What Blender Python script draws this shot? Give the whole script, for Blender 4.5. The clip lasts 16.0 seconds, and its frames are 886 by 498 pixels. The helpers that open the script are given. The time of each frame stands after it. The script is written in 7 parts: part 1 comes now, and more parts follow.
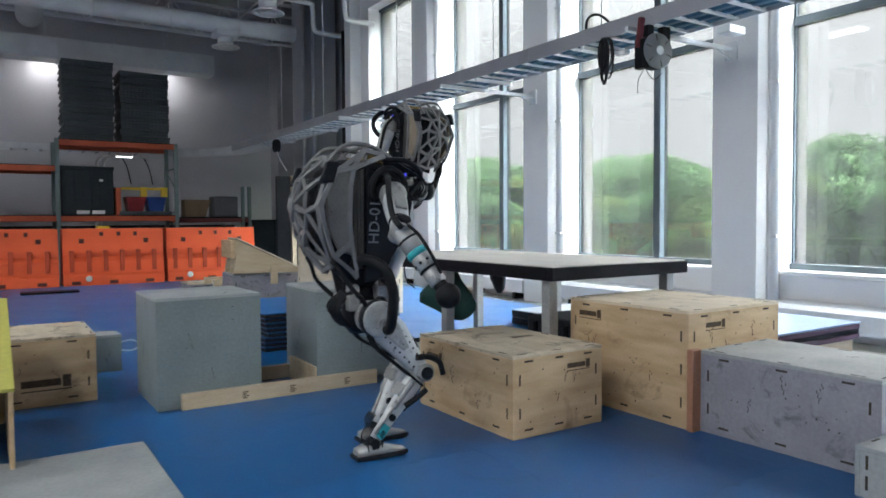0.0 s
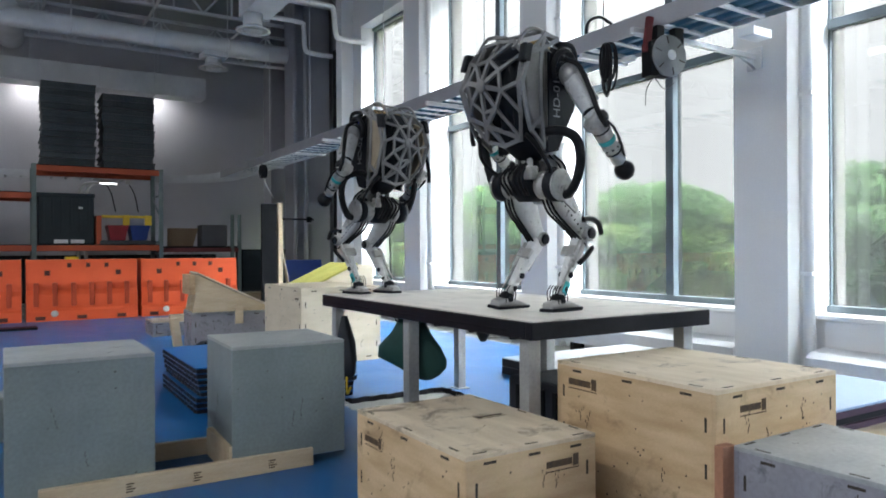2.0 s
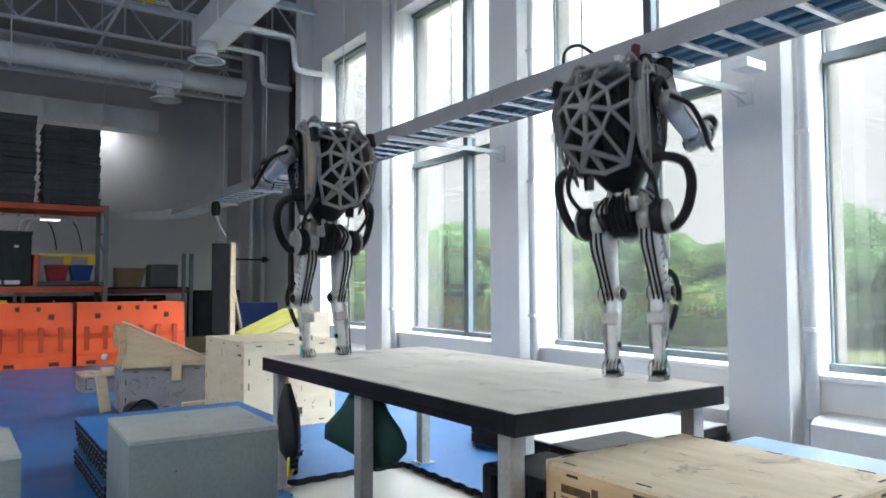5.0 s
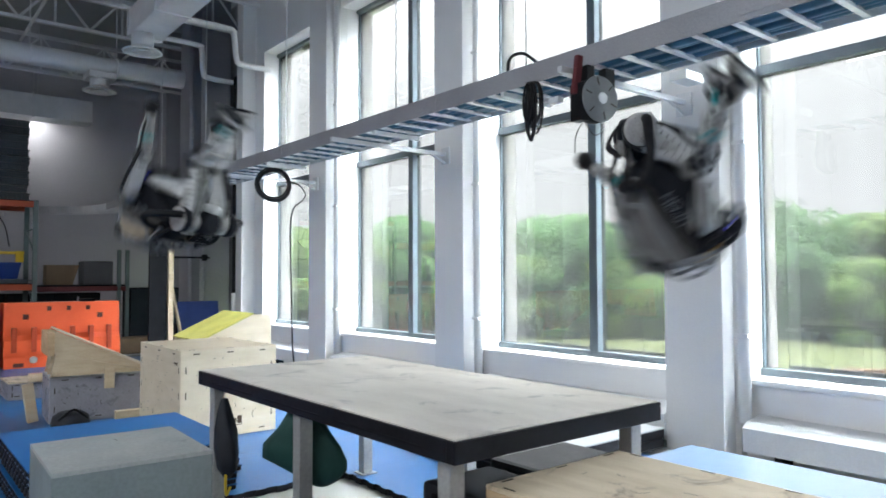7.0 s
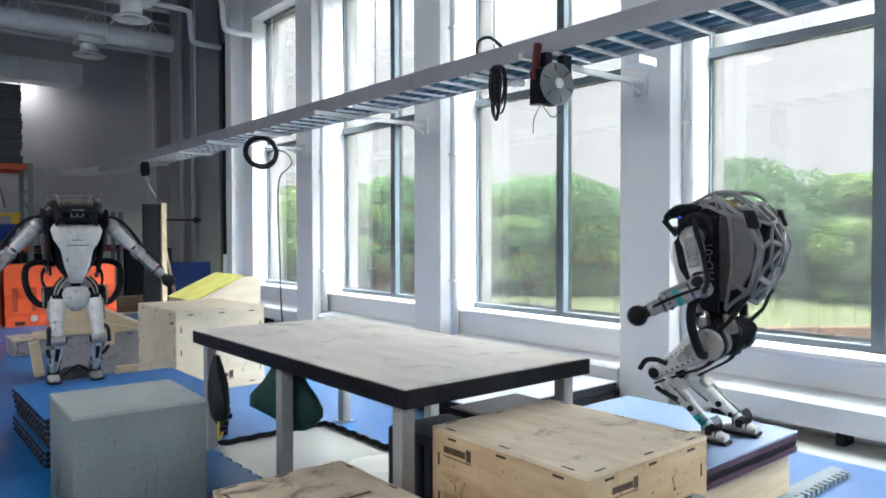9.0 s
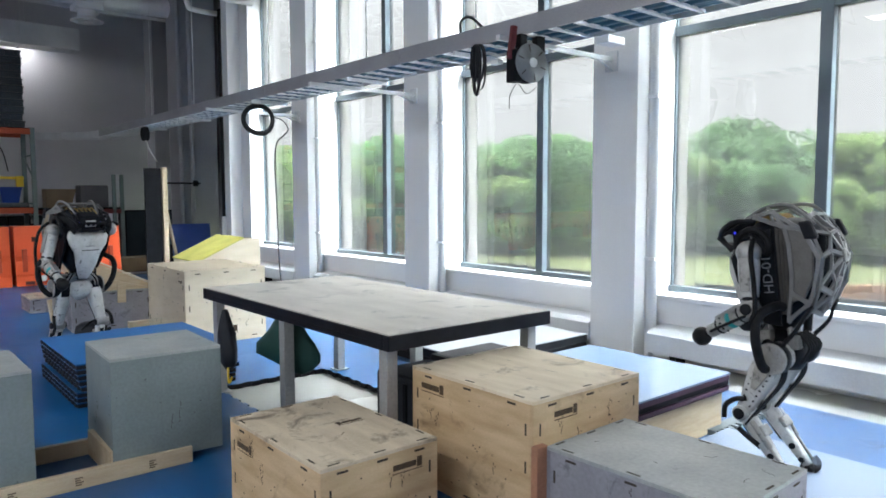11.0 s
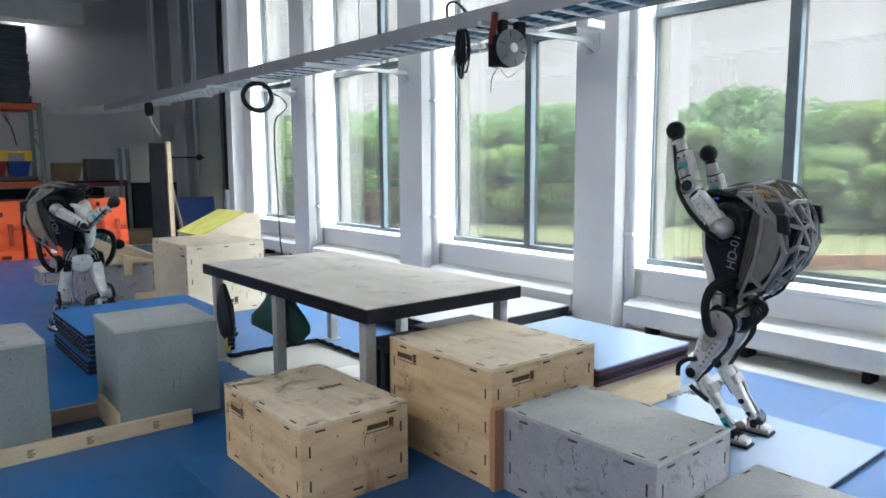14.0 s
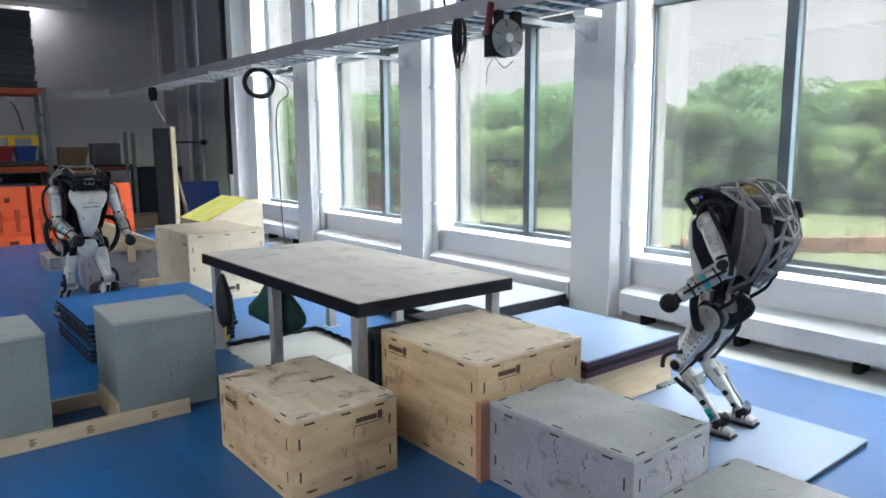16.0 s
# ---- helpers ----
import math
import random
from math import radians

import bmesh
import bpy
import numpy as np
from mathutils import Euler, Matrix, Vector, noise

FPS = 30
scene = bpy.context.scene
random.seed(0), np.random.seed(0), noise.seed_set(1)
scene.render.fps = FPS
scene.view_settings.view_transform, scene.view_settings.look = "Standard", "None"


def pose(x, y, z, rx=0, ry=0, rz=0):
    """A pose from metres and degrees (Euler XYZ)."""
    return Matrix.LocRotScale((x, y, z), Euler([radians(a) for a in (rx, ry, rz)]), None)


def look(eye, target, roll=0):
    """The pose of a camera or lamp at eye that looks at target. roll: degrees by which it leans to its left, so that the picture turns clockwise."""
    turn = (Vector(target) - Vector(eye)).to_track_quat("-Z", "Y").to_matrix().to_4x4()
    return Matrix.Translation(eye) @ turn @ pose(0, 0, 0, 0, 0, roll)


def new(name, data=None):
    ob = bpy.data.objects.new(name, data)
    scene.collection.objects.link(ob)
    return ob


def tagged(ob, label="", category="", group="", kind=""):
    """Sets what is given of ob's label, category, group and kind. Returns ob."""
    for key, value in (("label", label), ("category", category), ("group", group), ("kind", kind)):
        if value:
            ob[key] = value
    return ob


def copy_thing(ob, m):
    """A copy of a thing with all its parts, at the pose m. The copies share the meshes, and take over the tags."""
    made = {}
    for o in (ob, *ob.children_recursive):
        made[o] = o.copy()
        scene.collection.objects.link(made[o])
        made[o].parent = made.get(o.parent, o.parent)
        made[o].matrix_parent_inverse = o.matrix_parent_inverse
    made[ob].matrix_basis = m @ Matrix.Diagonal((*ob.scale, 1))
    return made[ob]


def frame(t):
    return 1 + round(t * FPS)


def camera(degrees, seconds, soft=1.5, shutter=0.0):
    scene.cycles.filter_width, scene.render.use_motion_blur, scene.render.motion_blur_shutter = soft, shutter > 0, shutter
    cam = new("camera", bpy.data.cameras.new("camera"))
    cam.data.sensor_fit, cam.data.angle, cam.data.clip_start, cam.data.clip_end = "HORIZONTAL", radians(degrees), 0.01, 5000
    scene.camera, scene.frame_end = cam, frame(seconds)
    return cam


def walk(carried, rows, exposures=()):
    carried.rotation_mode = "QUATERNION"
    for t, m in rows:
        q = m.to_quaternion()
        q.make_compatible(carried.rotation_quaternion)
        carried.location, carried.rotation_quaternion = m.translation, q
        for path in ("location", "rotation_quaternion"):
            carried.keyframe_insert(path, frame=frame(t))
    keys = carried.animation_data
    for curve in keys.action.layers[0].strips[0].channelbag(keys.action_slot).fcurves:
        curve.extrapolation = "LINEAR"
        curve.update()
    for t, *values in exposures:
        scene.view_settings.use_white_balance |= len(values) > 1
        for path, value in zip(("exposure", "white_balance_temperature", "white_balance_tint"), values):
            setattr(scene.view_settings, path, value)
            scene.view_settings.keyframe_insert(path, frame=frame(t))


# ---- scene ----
cam = camera(64.4, 16.0, 1.7, 0.5)
PATH = [
    (0, (0.121, 0.16, 1.081), (1.204, 1.839, 1.003), -0.4),
    (0.5, (0.402, 0.351, 1.087), (1.474, 2.038, 1.005), -0.4),
    (1, (0.608, 0.558, 1.112), (1.645, 2.266, 1.029), -0.4),
    (1.5, (0.758, 0.716, 1.116), (1.799, 2.424, 1.069), -0.3),
    (2, (0.917, 0.831, 1.135), (1.972, 2.531, 1.136), -0.3),
    (2.5, (1.024, 0.931, 1.139), (2.089, 2.623, 1.189), -0.1),
    (3, (1.108, 1.075, 1.163), (2.165, 2.77, 1.242), -0.2),
    (5.5, (1.324, 1.446, 1.289), (2.481, 3.074, 1.39), -0.2),
    (6, (1.335, 1.475, 1.326), (2.513, 3.089, 1.421), -0.2),
    (6.5, (1.343, 1.464, 1.348), (2.558, 3.051, 1.437), -0.2),
    (7, (1.343, 1.417, 1.375), (2.601, 2.97, 1.455), -0.2),
    (7.5, (1.323, 1.258, 1.398), (2.613, 2.785, 1.469), -0.2),
    (8, (1.299, 1.108, 1.403), (2.586, 2.638, 1.444), -0.2),
    (8.5, (1.264, 1.018, 1.453), (2.547, 2.552, 1.456), -0.3),
    (9, (1.161, 0.92, 1.465), (2.435, 2.461, 1.424), -0.1),
    (9.5, (1.029, 0.797, 1.489), (2.293, 2.344, 1.4), -0.2),
    (12, (0.836, 0.25, 1.538), (2.122, 1.772, 1.363), -0.1),
    (12.5, (0.794, 0.198, 1.556), (2.077, 1.721, 1.368), -0.0),
    (13, (0.763, 0.155, 1.571), (2.044, 1.677, 1.369), -0.1),
    (13.5, (0.791, 0.109, 1.596), (2.059, 1.64, 1.375), -0.2),
    (14, (0.81, 0.046, 1.622), (2.067, 1.582, 1.378), -0.3),
    (14.5, (0.839, 0.002, 1.654), (2.084, 1.544, 1.382), -0.3),
    (15, (0.845, -0.031, 1.678), (2.081, 1.514, 1.388), -0.5),
    (15.5, (0.852, -0.046, 1.701), (2.087, 1.498, 1.404), -0.4),
    (16, (0.863, -0.059, 1.713), (2.097, 1.487, 1.413), -0.4),
]
walk(cam, [(t, look(eye, target, roll)) for t, eye, target, roll in PATH],
     [(0, 0.55), (3, 0.68), (5.5, 0.74), (9, 0.72), (12, 0.65), (16, 0.60)])

# ---- world and light: overcast sky through a long wall of windows ----
world = bpy.data.worlds.new("overcast")
scene.world = world
world.use_nodes = True
wn, wl = world.node_tree.nodes, world.node_tree.links
wn.clear()
sky = wn.new("ShaderNodeTexSky")
sky.sky_type, sky.sun_disc = "NISHITA", False
sky.sun_elevation, sky.sun_rotation = radians(52), radians(118)
sky.air_density, sky.dust_density, sky.ozone_density = 1.0, 6.0, 1.0
cloud = wn.new("ShaderNodeMix")
cloud.data_type = "RGBA"
cloud.inputs["Factor"].default_value = 0.985
cloud.inputs["B"].default_value = (268.0, 306.0, 326.0, 1)
# an overcast sky is darkest at the horizon and several times brighter overhead
ways, split, rise = wn.new("ShaderNodeTexCoord"), wn.new("ShaderNodeSeparateXYZ"), wn.new("ShaderNodeMapRange")
rise.interpolation_type = "SMOOTHSTEP"
rise.inputs["From Min"].default_value, rise.inputs["From Max"].default_value = 0.16, 1.0
rise.inputs["To Min"].default_value, rise.inputs["To Max"].default_value = 0.285, 2.25
shade = wn.new("ShaderNodeVectorMath")
shade.operation = "SCALE"
bg = wn.new("ShaderNodeBackground")
bg.inputs["Strength"].default_value = 0.14
out = wn.new("ShaderNodeOutputWorld")
wl.new(sky.outputs["Color"], cloud.inputs["A"])
wl.new(ways.outputs["Generated"], split.inputs["Vector"])
wl.new(split.outputs["Z"], rise.inputs["Value"])
wl.new(cloud.outputs["Result"], shade.inputs["Vector"])
wl.new(rise.outputs["Result"], shade.inputs["Scale"])
wl.new(shade.outputs["Vector"], bg.inputs["Color"])
wl.new(bg.outputs["Background"], out.inputs["Surface"])

sun = new("sun", bpy.data.lights.new("sun", "SUN"))
sun.data.energy, sun.data.angle, sun.data.color = 1.5, radians(20), (1.0, 0.96, 0.9)
sun.matrix_world = look((30, 16, 40), (0, 0, 0))

# ---- materials ----
def rgb(c):
    return (*c, 1.0) if len(c) == 3 else c


def mat(name, c1, c2=None, scale=4.0, rough=(0.4, 0.6), metal=0.0, bump=0.1, fine=120.0, stretch=(1, 1, 1), vary=0.0, spec=0.5, dirt=None, dirt_at=0.62, coat=0.0):
    """Two colours in a broad noise, a fine grain in tone and relief, and stains where dirt is given."""
    m = bpy.data.materials.new(name)
    m.use_nodes = True
    n, l = m.node_tree.nodes, m.node_tree.links
    b = n["Principled BSDF"]
    c2 = c2 or tuple(0.8 * v for v in c1)
    co = n.new("ShaderNodeTexCoord")
    mp = n.new("ShaderNodeMapping")
    mp.inputs["Scale"].default_value = stretch
    l.new(co.outputs["Object"], mp.inputs["Vector"])
    n1 = n.new("ShaderNodeTexNoise")
    n1.inputs["Scale"].default_value, n1.inputs["Detail"].default_value = scale, 5
    n2 = n.new("ShaderNodeTexNoise")
    n2.inputs["Scale"].default_value, n2.inputs["Detail"].default_value = fine, 3
    l.new(mp.outputs["Vector"], n1.inputs["Vector"])
    l.new(mp.outputs["Vector"], n2.inputs["Vector"])
    ramp = n.new("ShaderNodeValToRGB")
    ramp.color_ramp.elements[0].position, ramp.color_ramp.elements[1].position = 0.34, 0.68
    ramp.color_ramp.elements[0].color, ramp.color_ramp.elements[1].color = rgb(c1), rgb(c2)
    l.new(n1.outputs["Fac"], ramp.inputs["Fac"])
    tone = n.new("ShaderNodeMix")
    tone.data_type, tone.blend_type = "RGBA", "OVERLAY"
    tone.inputs["Factor"].default_value = 0.22
    l.new(ramp.outputs["Color"], tone.inputs["A"])
    gray = n.new("ShaderNodeHueSaturation")
    gray.inputs["Saturation"].default_value = 1.0
    l.new(n2.outputs["Fac"], tone.inputs["B"])
    colour = tone.outputs["Result"]
    if dirt:
        n3 = n.new("ShaderNodeTexNoise")
        n3.inputs["Scale"].default_value, n3.inputs["Detail"].default_value, n3.inputs["Roughness"].default_value = scale * 1.7, 8, 0.7
        n3.inputs["Distortion"].default_value = 0.6
        l.new(co.outputs["Object"], n3.inputs["Vector"])
        r3 = n.new("ShaderNodeValToRGB")
        r3.color_ramp.elements[0].position, r3.color_ramp.elements[1].position = dirt_at, min(0.99, dirt_at + 0.14)
        l.new(n3.outputs["Fac"], r3.inputs["Fac"])
        md = n.new("ShaderNodeMix")
        md.data_type = "RGBA"
        l.new(r3.outputs["Color"], md.inputs["Factor"])
        l.new(colour, md.inputs["A"])
        md.inputs["B"].default_value = rgb(dirt)
        colour = md.outputs["Result"]
    if vary:
        info = n.new("ShaderNodeObjectInfo")
        mr = n.new("ShaderNodeMapRange")
        mr.inputs["To Min"].default_value, mr.inputs["To Max"].default_value = 1 - vary, 1 + vary
        l.new(info.outputs["Random"], mr.inputs["Value"])
        l.new(mr.outputs["Result"], gray.inputs["Value"])
        l.new(colour, gray.inputs["Color"])
        colour = gray.outputs["Color"]
    l.new(colour, b.inputs["Base Color"])
    rr = n.new("ShaderNodeMapRange")
    rr.inputs["To Min"].default_value, rr.inputs["To Max"].default_value = rough
    l.new(n1.outputs["Fac"], rr.inputs["Value"])
    l.new(rr.outputs["Result"], b.inputs["Roughness"])
    b.inputs["Metallic"].default_value, b.inputs["Specular IOR Level"].default_value = metal, spec
    b.inputs["Coat Weight"].default_value = coat
    if bump:
        bp = n.new("ShaderNodeBump")
        bp.inputs["Strength"].default_value, bp.inputs["Distance"].default_value = bump, 0.004
        l.new(n2.outputs["Fac"], bp.inputs["Height"])
        l.new(bp.outputs["Normal"], b.inputs["Normal"])
    return m


def glow(name, c, strength):
    m = bpy.data.materials.new(name)
    m.use_nodes = True
    b = m.node_tree.nodes["Principled BSDF"]
    b.inputs["Base Color"].default_value = rgb(c)
    b.inputs["Emission Color"].default_value, b.inputs["Emission Strength"].default_value = rgb(c), strength
    return m


def glass(name):
    m = bpy.data.materials.new(name)
    m.use_nodes = True
    b = m.node_tree.nodes["Principled BSDF"]
    # dark tint dims the bright view outside; daylight still enters in full
    b.inputs["Base Color"].default_value = (0.0410, 0.0375, 0.0358, 1)
    b.inputs["Roughness"].default_value, b.inputs["Transmission Weight"].default_value, b.inputs["IOR"].default_value = 0.0, 1.0, 1.45
    # a dusty film in upright streaks, also painting in haze and reflections
    n, l = m.node_tree.nodes, m.node_tree.links
    co, mp, no, mr = n.new("ShaderNodeTexCoord"), n.new("ShaderNodeMapping"), n.new("ShaderNodeTexNoise"), n.new("ShaderNodeMapRange")
    mp.inputs["Scale"].default_value = (1, 3.2, 0.12)
    no.inputs["Scale"].default_value, no.inputs["Detail"].default_value = 1.0, 4
    mr.inputs["From Min"].default_value, mr.inputs["From Max"].default_value = 0.38, 0.72
    mr.inputs["To Min"].default_value, mr.inputs["To Max"].default_value = 0.0028, 0.0056
    haze_film, mix = n.new("ShaderNodeBsdfTranslucent"), n.new("ShaderNodeMixShader")
    haze_film.inputs["Color"].default_value = (0.9, 0.92, 0.92, 1)
    l.new(co.outputs["Object"], mp.inputs["Vector"])
    l.new(mp.outputs["Vector"], no.inputs["Vector"])
    l.new(no.outputs["Fac"], mr.inputs["Value"])
    l.new(mr.outputs["Result"], mix.inputs["Fac"])
    l.new(b.outputs["BSDF"], mix.inputs[1])
    l.new(haze_film.outputs["BSDF"], mix.inputs[2])
    l.new(mix.outputs["Shader"], n["Material Output"].inputs["Surface"])
    return m


def leafy(m, c, share):
    """Lets light through the blades."""
    n, l = m.node_tree.nodes, m.node_tree.links
    tr, mix = n.new("ShaderNodeBsdfTranslucent"), n.new("ShaderNodeMixShader")
    tr.inputs["Color"].default_value = rgb(c)
    mix.inputs["Fac"].default_value = share
    geo, hsv, mr = n.new("ShaderNodeNewGeometry"), n.new("ShaderNodeHueSaturation"), n.new("ShaderNodeMapRange")
    mr.inputs["To Min"].default_value, mr.inputs["To Max"].default_value = 0.55, 1.5
    l.new(geo.outputs["Random Per Island"], mr.inputs["Value"])
    l.new(mr.outputs["Result"], hsv.inputs["Value"])
    base = n["Principled BSDF"].inputs["Base Color"]
    l.new(base.links[0].from_socket, hsv.inputs["Color"])
    l.new(hsv.outputs["Color"], base)
    l.new(n["Principled BSDF"].outputs["BSDF"], mix.inputs[1])
    l.new(tr.outputs["BSDF"], mix.inputs[2])
    l.new(mix.outputs["Shader"], n["Material Output"].inputs["Surface"])
    return m


WALL = mat("white_wall_paint", (0.85, 0.84, 0.83), (0.80, 0.79, 0.785), 0.8, (0.5, 0.65), bump=0.08, fine=90)
COLUMN = mat("grey_column_paint", (0.79, 0.78, 0.77), (0.75, 0.74, 0.735), 0.7, (0.5, 0.65), bump=0.06, fine=90)
BACKWALL = mat("grey_hall_paint", (0.58, 0.57, 0.61), (0.49, 0.485, 0.52), 0.5, (0.32, 0.5), bump=0.05, fine=40)
# recess wall and conduits: a darker grey than the back wall
RECESS = mat("dark_grey_recess", (0.34, 0.335, 0.36), (0.28, 0.275, 0.30), 0.6, (0.5, 0.7), bump=0.05, fine=40)
REELGREY = mat("grey_reel_plastic", (0.20, 0.21, 0.215), (0.165, 0.17, 0.175), 6, (0.35, 0.5), bump=0.04)
CRATEGREY = mat("dull_grey_crate", (0.10, 0.10, 0.11), (0.075, 0.075, 0.082), 3, (0.5, 0.65), fine=60)
DECK = mat("dark_ceiling_deck", (0.40, 0.40, 0.42), (0.33, 0.33, 0.35), 0.6, (0.6, 0.8), fine=30)
STEEL_GREY = mat("grey_painted_steel", (0.74, 0.75, 0.77), (0.66, 0.67, 0.69), 3, (0.4, 0.55), fine=80)
DUCT = mat("galvanised_duct", (0.72, 0.73, 0.75), (0.62, 0.63, 0.65), 2.5, (0.4, 0.6), 0.1, fine=60)
TRAYM = mat("zinc_cable_tray", (0.66, 0.67, 0.69), (0.56, 0.57, 0.59), 5, (0.3, 0.45), 0.35, fine=90)
# near rail only: a darker grey than the rest of the tray
TRAYSIDE = mat("darker_tray_rail", (0.36, 0.36, 0.38), (0.32, 0.32, 0.34), 3, (0.45, 0.6), 0.3, fine=90)
FRAME = mat("dark_anodised_frame", (0.12, 0.15, 0.17), (0.10, 0.12, 0.14), 3, (0.3, 0.45), 0.4, bump=0.02)
HEATER = mat("heater_enamel", (0.68, 0.68, 0.69), (0.63, 0.63, 0.64), 2, (0.4, 0.55), fine=70)
LEDGE = mat("pale_ledge_metal", (0.48, 0.50, 0.52), (0.42, 0.44, 0.46), 3, (0.35, 0.5), 0.2, fine=60)
GLASS = glass("window_glass")
BLUEMAT = mat("blue_foam_mat", (0.003, 0.074, 0.215), (0.004, 0.088, 0.255), 1.6, (0.28, 0.46), bump=0.3, fine=260, vary=0.10, spec=0.6, dirt=(0.004, 0.050, 0.14), dirt_at=0.54)
MATEDGE = mat("black_foam", (0.022, 0.022, 0.026), (0.03, 0.03, 0.035), 6, (0.6, 0.8), fine=150, vary=0.25, spec=0.12)
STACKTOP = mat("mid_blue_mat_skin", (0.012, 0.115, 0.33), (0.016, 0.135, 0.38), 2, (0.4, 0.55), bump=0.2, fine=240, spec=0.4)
# blue mat whose pale tone paints in the sheen of the windows
MATTOP = mat("sheen_pale_blue_mat", (0.12, 0.19, 0.30), (0.145, 0.22, 0.34), 1.5, (0.24, 0.4), bump=0.2, fine=240, spec=0.9, coat=0.25)
PURPLE = mat("dark_purple_foam", (0.05, 0.014, 0.035), (0.035, 0.012, 0.03), 5, (0.6, 0.8), fine=150)
EPOXY = mat("pale_epoxy_floor", (0.47, 0.475, 0.44), (0.41, 0.415, 0.39), 1.2, (0.18, 0.35), bump=0.04, dirt=(0.36, 0.36, 0.33), dirt_at=0.64)
PLY = mat("plywood", (0.64, 0.46, 0.275), (0.46, 0.305, 0.165), 2.6, (0.5, 0.7), bump=0.15, fine=70, stretch=(1, 1, 5), vary=0.06, dirt=(0.29, 0.185, 0.10), dirt_at=0.58)
PLYTOP = mat("scuffed_plywood_top", (0.64, 0.53, 0.39), (0.52, 0.42, 0.30), 3.0, (0.45, 0.65), bump=0.15, fine=70, stretch=(5, 1, 1), dirt=(0.15, 0.105, 0.07), dirt_at=0.52)
PALETOP = mat("pale_worn_plywood_top", (0.74, 0.62, 0.46), (0.63, 0.51, 0.36), 3.0, (0.45, 0.65), bump=0.15, fine=70, stretch=(5, 1, 1), dirt=(0.33, 0.25, 0.17), dirt_at=0.57)
PLYPALE = mat("pale_plywood", (0.70, 0.60, 0.46), (0.63, 0.53, 0.39), 3.0, (0.5, 0.7), bump=0.12, fine=70, stretch=(1, 1, 4), dirt=(0.5, 0.4, 0.29), dirt_at=0.68)
TABLETOP = mat("worn_table_board", (0.72, 0.67, 0.60), (0.61, 0.56, 0.50), 2.2, (0.4, 0.55), bump=0.1, fine=80, stretch=(3, 1, 1), dirt=(0.33, 0.31, 0.285), dirt_at=0.56)
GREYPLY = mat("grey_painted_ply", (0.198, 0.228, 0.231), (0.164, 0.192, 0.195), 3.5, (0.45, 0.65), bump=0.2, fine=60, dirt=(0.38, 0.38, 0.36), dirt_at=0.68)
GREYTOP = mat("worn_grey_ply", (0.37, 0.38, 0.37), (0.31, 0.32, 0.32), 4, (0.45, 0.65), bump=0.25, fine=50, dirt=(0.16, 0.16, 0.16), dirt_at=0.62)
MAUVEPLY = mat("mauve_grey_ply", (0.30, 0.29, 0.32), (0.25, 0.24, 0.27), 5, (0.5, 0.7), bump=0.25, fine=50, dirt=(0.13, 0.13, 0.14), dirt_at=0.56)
STUD = mat("softwood_stud", (0.60, 0.48, 0.33), (0.52, 0.39, 0.25), 4, (0.5, 0.7), bump=0.15, fine=60, stretch=(1, 6, 6), dirt=(0.3, 0.2, 0.1), dirt_at=0.7)
REDSTUD = mat("reddish_stud", (0.42, 0.20, 0.12), (0.36, 0.17, 0.10), 4, (0.5, 0.7), bump=0.15, fine=60)
SLOT = mat("dark_slot", (0.03, 0.022, 0.016), (0.05, 0.035, 0.02), 20, (0.7, 0.9), bump=0)
BRAND = mat("branded_mark", (0.05, 0.03, 0.018), (0.10, 0.06, 0.03), 40, (0.7, 0.9), bump=0)
TAPE = mat("black_tape", (0.008, 0.008, 0.010), (0.014, 0.014, 0.018), 5, (0.26, 0.5), bump=0.2, fine=25, spec=0.10)
LEGSTEEL = mat("grey_leg_steel", (0.40, 0.40, 0.39), (0.34, 0.34, 0.34), 4, (0.35, 0.5), 0.3, fine=60)
ORANGE = mat("orange_polyethylene", (0.88, 0.125, 0.035), (0.80, 0.105, 0.026), 2, (0.4, 0.55), bump=0.1, fine=60, vary=0.06, dirt=(0.45, 0.07, 0.02), dirt_at=0.68)
RACKORANGE = mat("orange_rack_beam", (0.50, 0.09, 0.03), (0.40, 0.07, 0.025), 3, (0.45, 0.6), fine=60)
RACKGREEN = mat("grey_green_rack_post", (0.17, 0.22, 0.22), (0.13, 0.17, 0.17), 3, (0.45, 0.6), fine=60)
DARKBIN = mat("dark_teal_plastic", (0.014, 0.022, 0.027), (0.02, 0.03, 0.037), 3, (0.4, 0.55), fine=60, spec=0.3)
PALLET = mat("black_plastic_pallet", (0.048, 0.06, 0.068), (0.036, 0.046, 0.053), 3, (0.45, 0.6), fine=60, vary=0.2)
BLUEP = mat("blue_plastic", (0.012, 0.05, 0.26), (0.01, 0.04, 0.2), 3, (0.35, 0.5), fine=60)
REDP = mat("dark_red_plastic", (0.28, 0.02, 0.03), (0.2, 0.015, 0.02), 3, (0.35, 0.5), fine=60)
YELLOW = mat("yellow_painted_board", (0.52, 0.48, 0.11), (0.43, 0.40, 0.09), 4, (0.45, 0.6), bump=0.2, fine=50, dirt=(0.3, 0.3, 0.12), dirt_at=0.62)
YELLOWP = mat("yellow_plastic", (0.75, 0.52, 0.03), (0.66, 0.44, 0.02), 4, (0.4, 0.5), fine=50)
BLACK = mat("black_rubber", (0.005, 0.005, 0.006), (0.009, 0.009, 0.011), 8, (0.4, 0.6), fine=120, spec=0.12)
CABLE = mat("black_cable", (0.010, 0.010, 0.012), (0.016, 0.016, 0.018), 8, (0.35, 0.5), bump=0.05, spec=0.15)
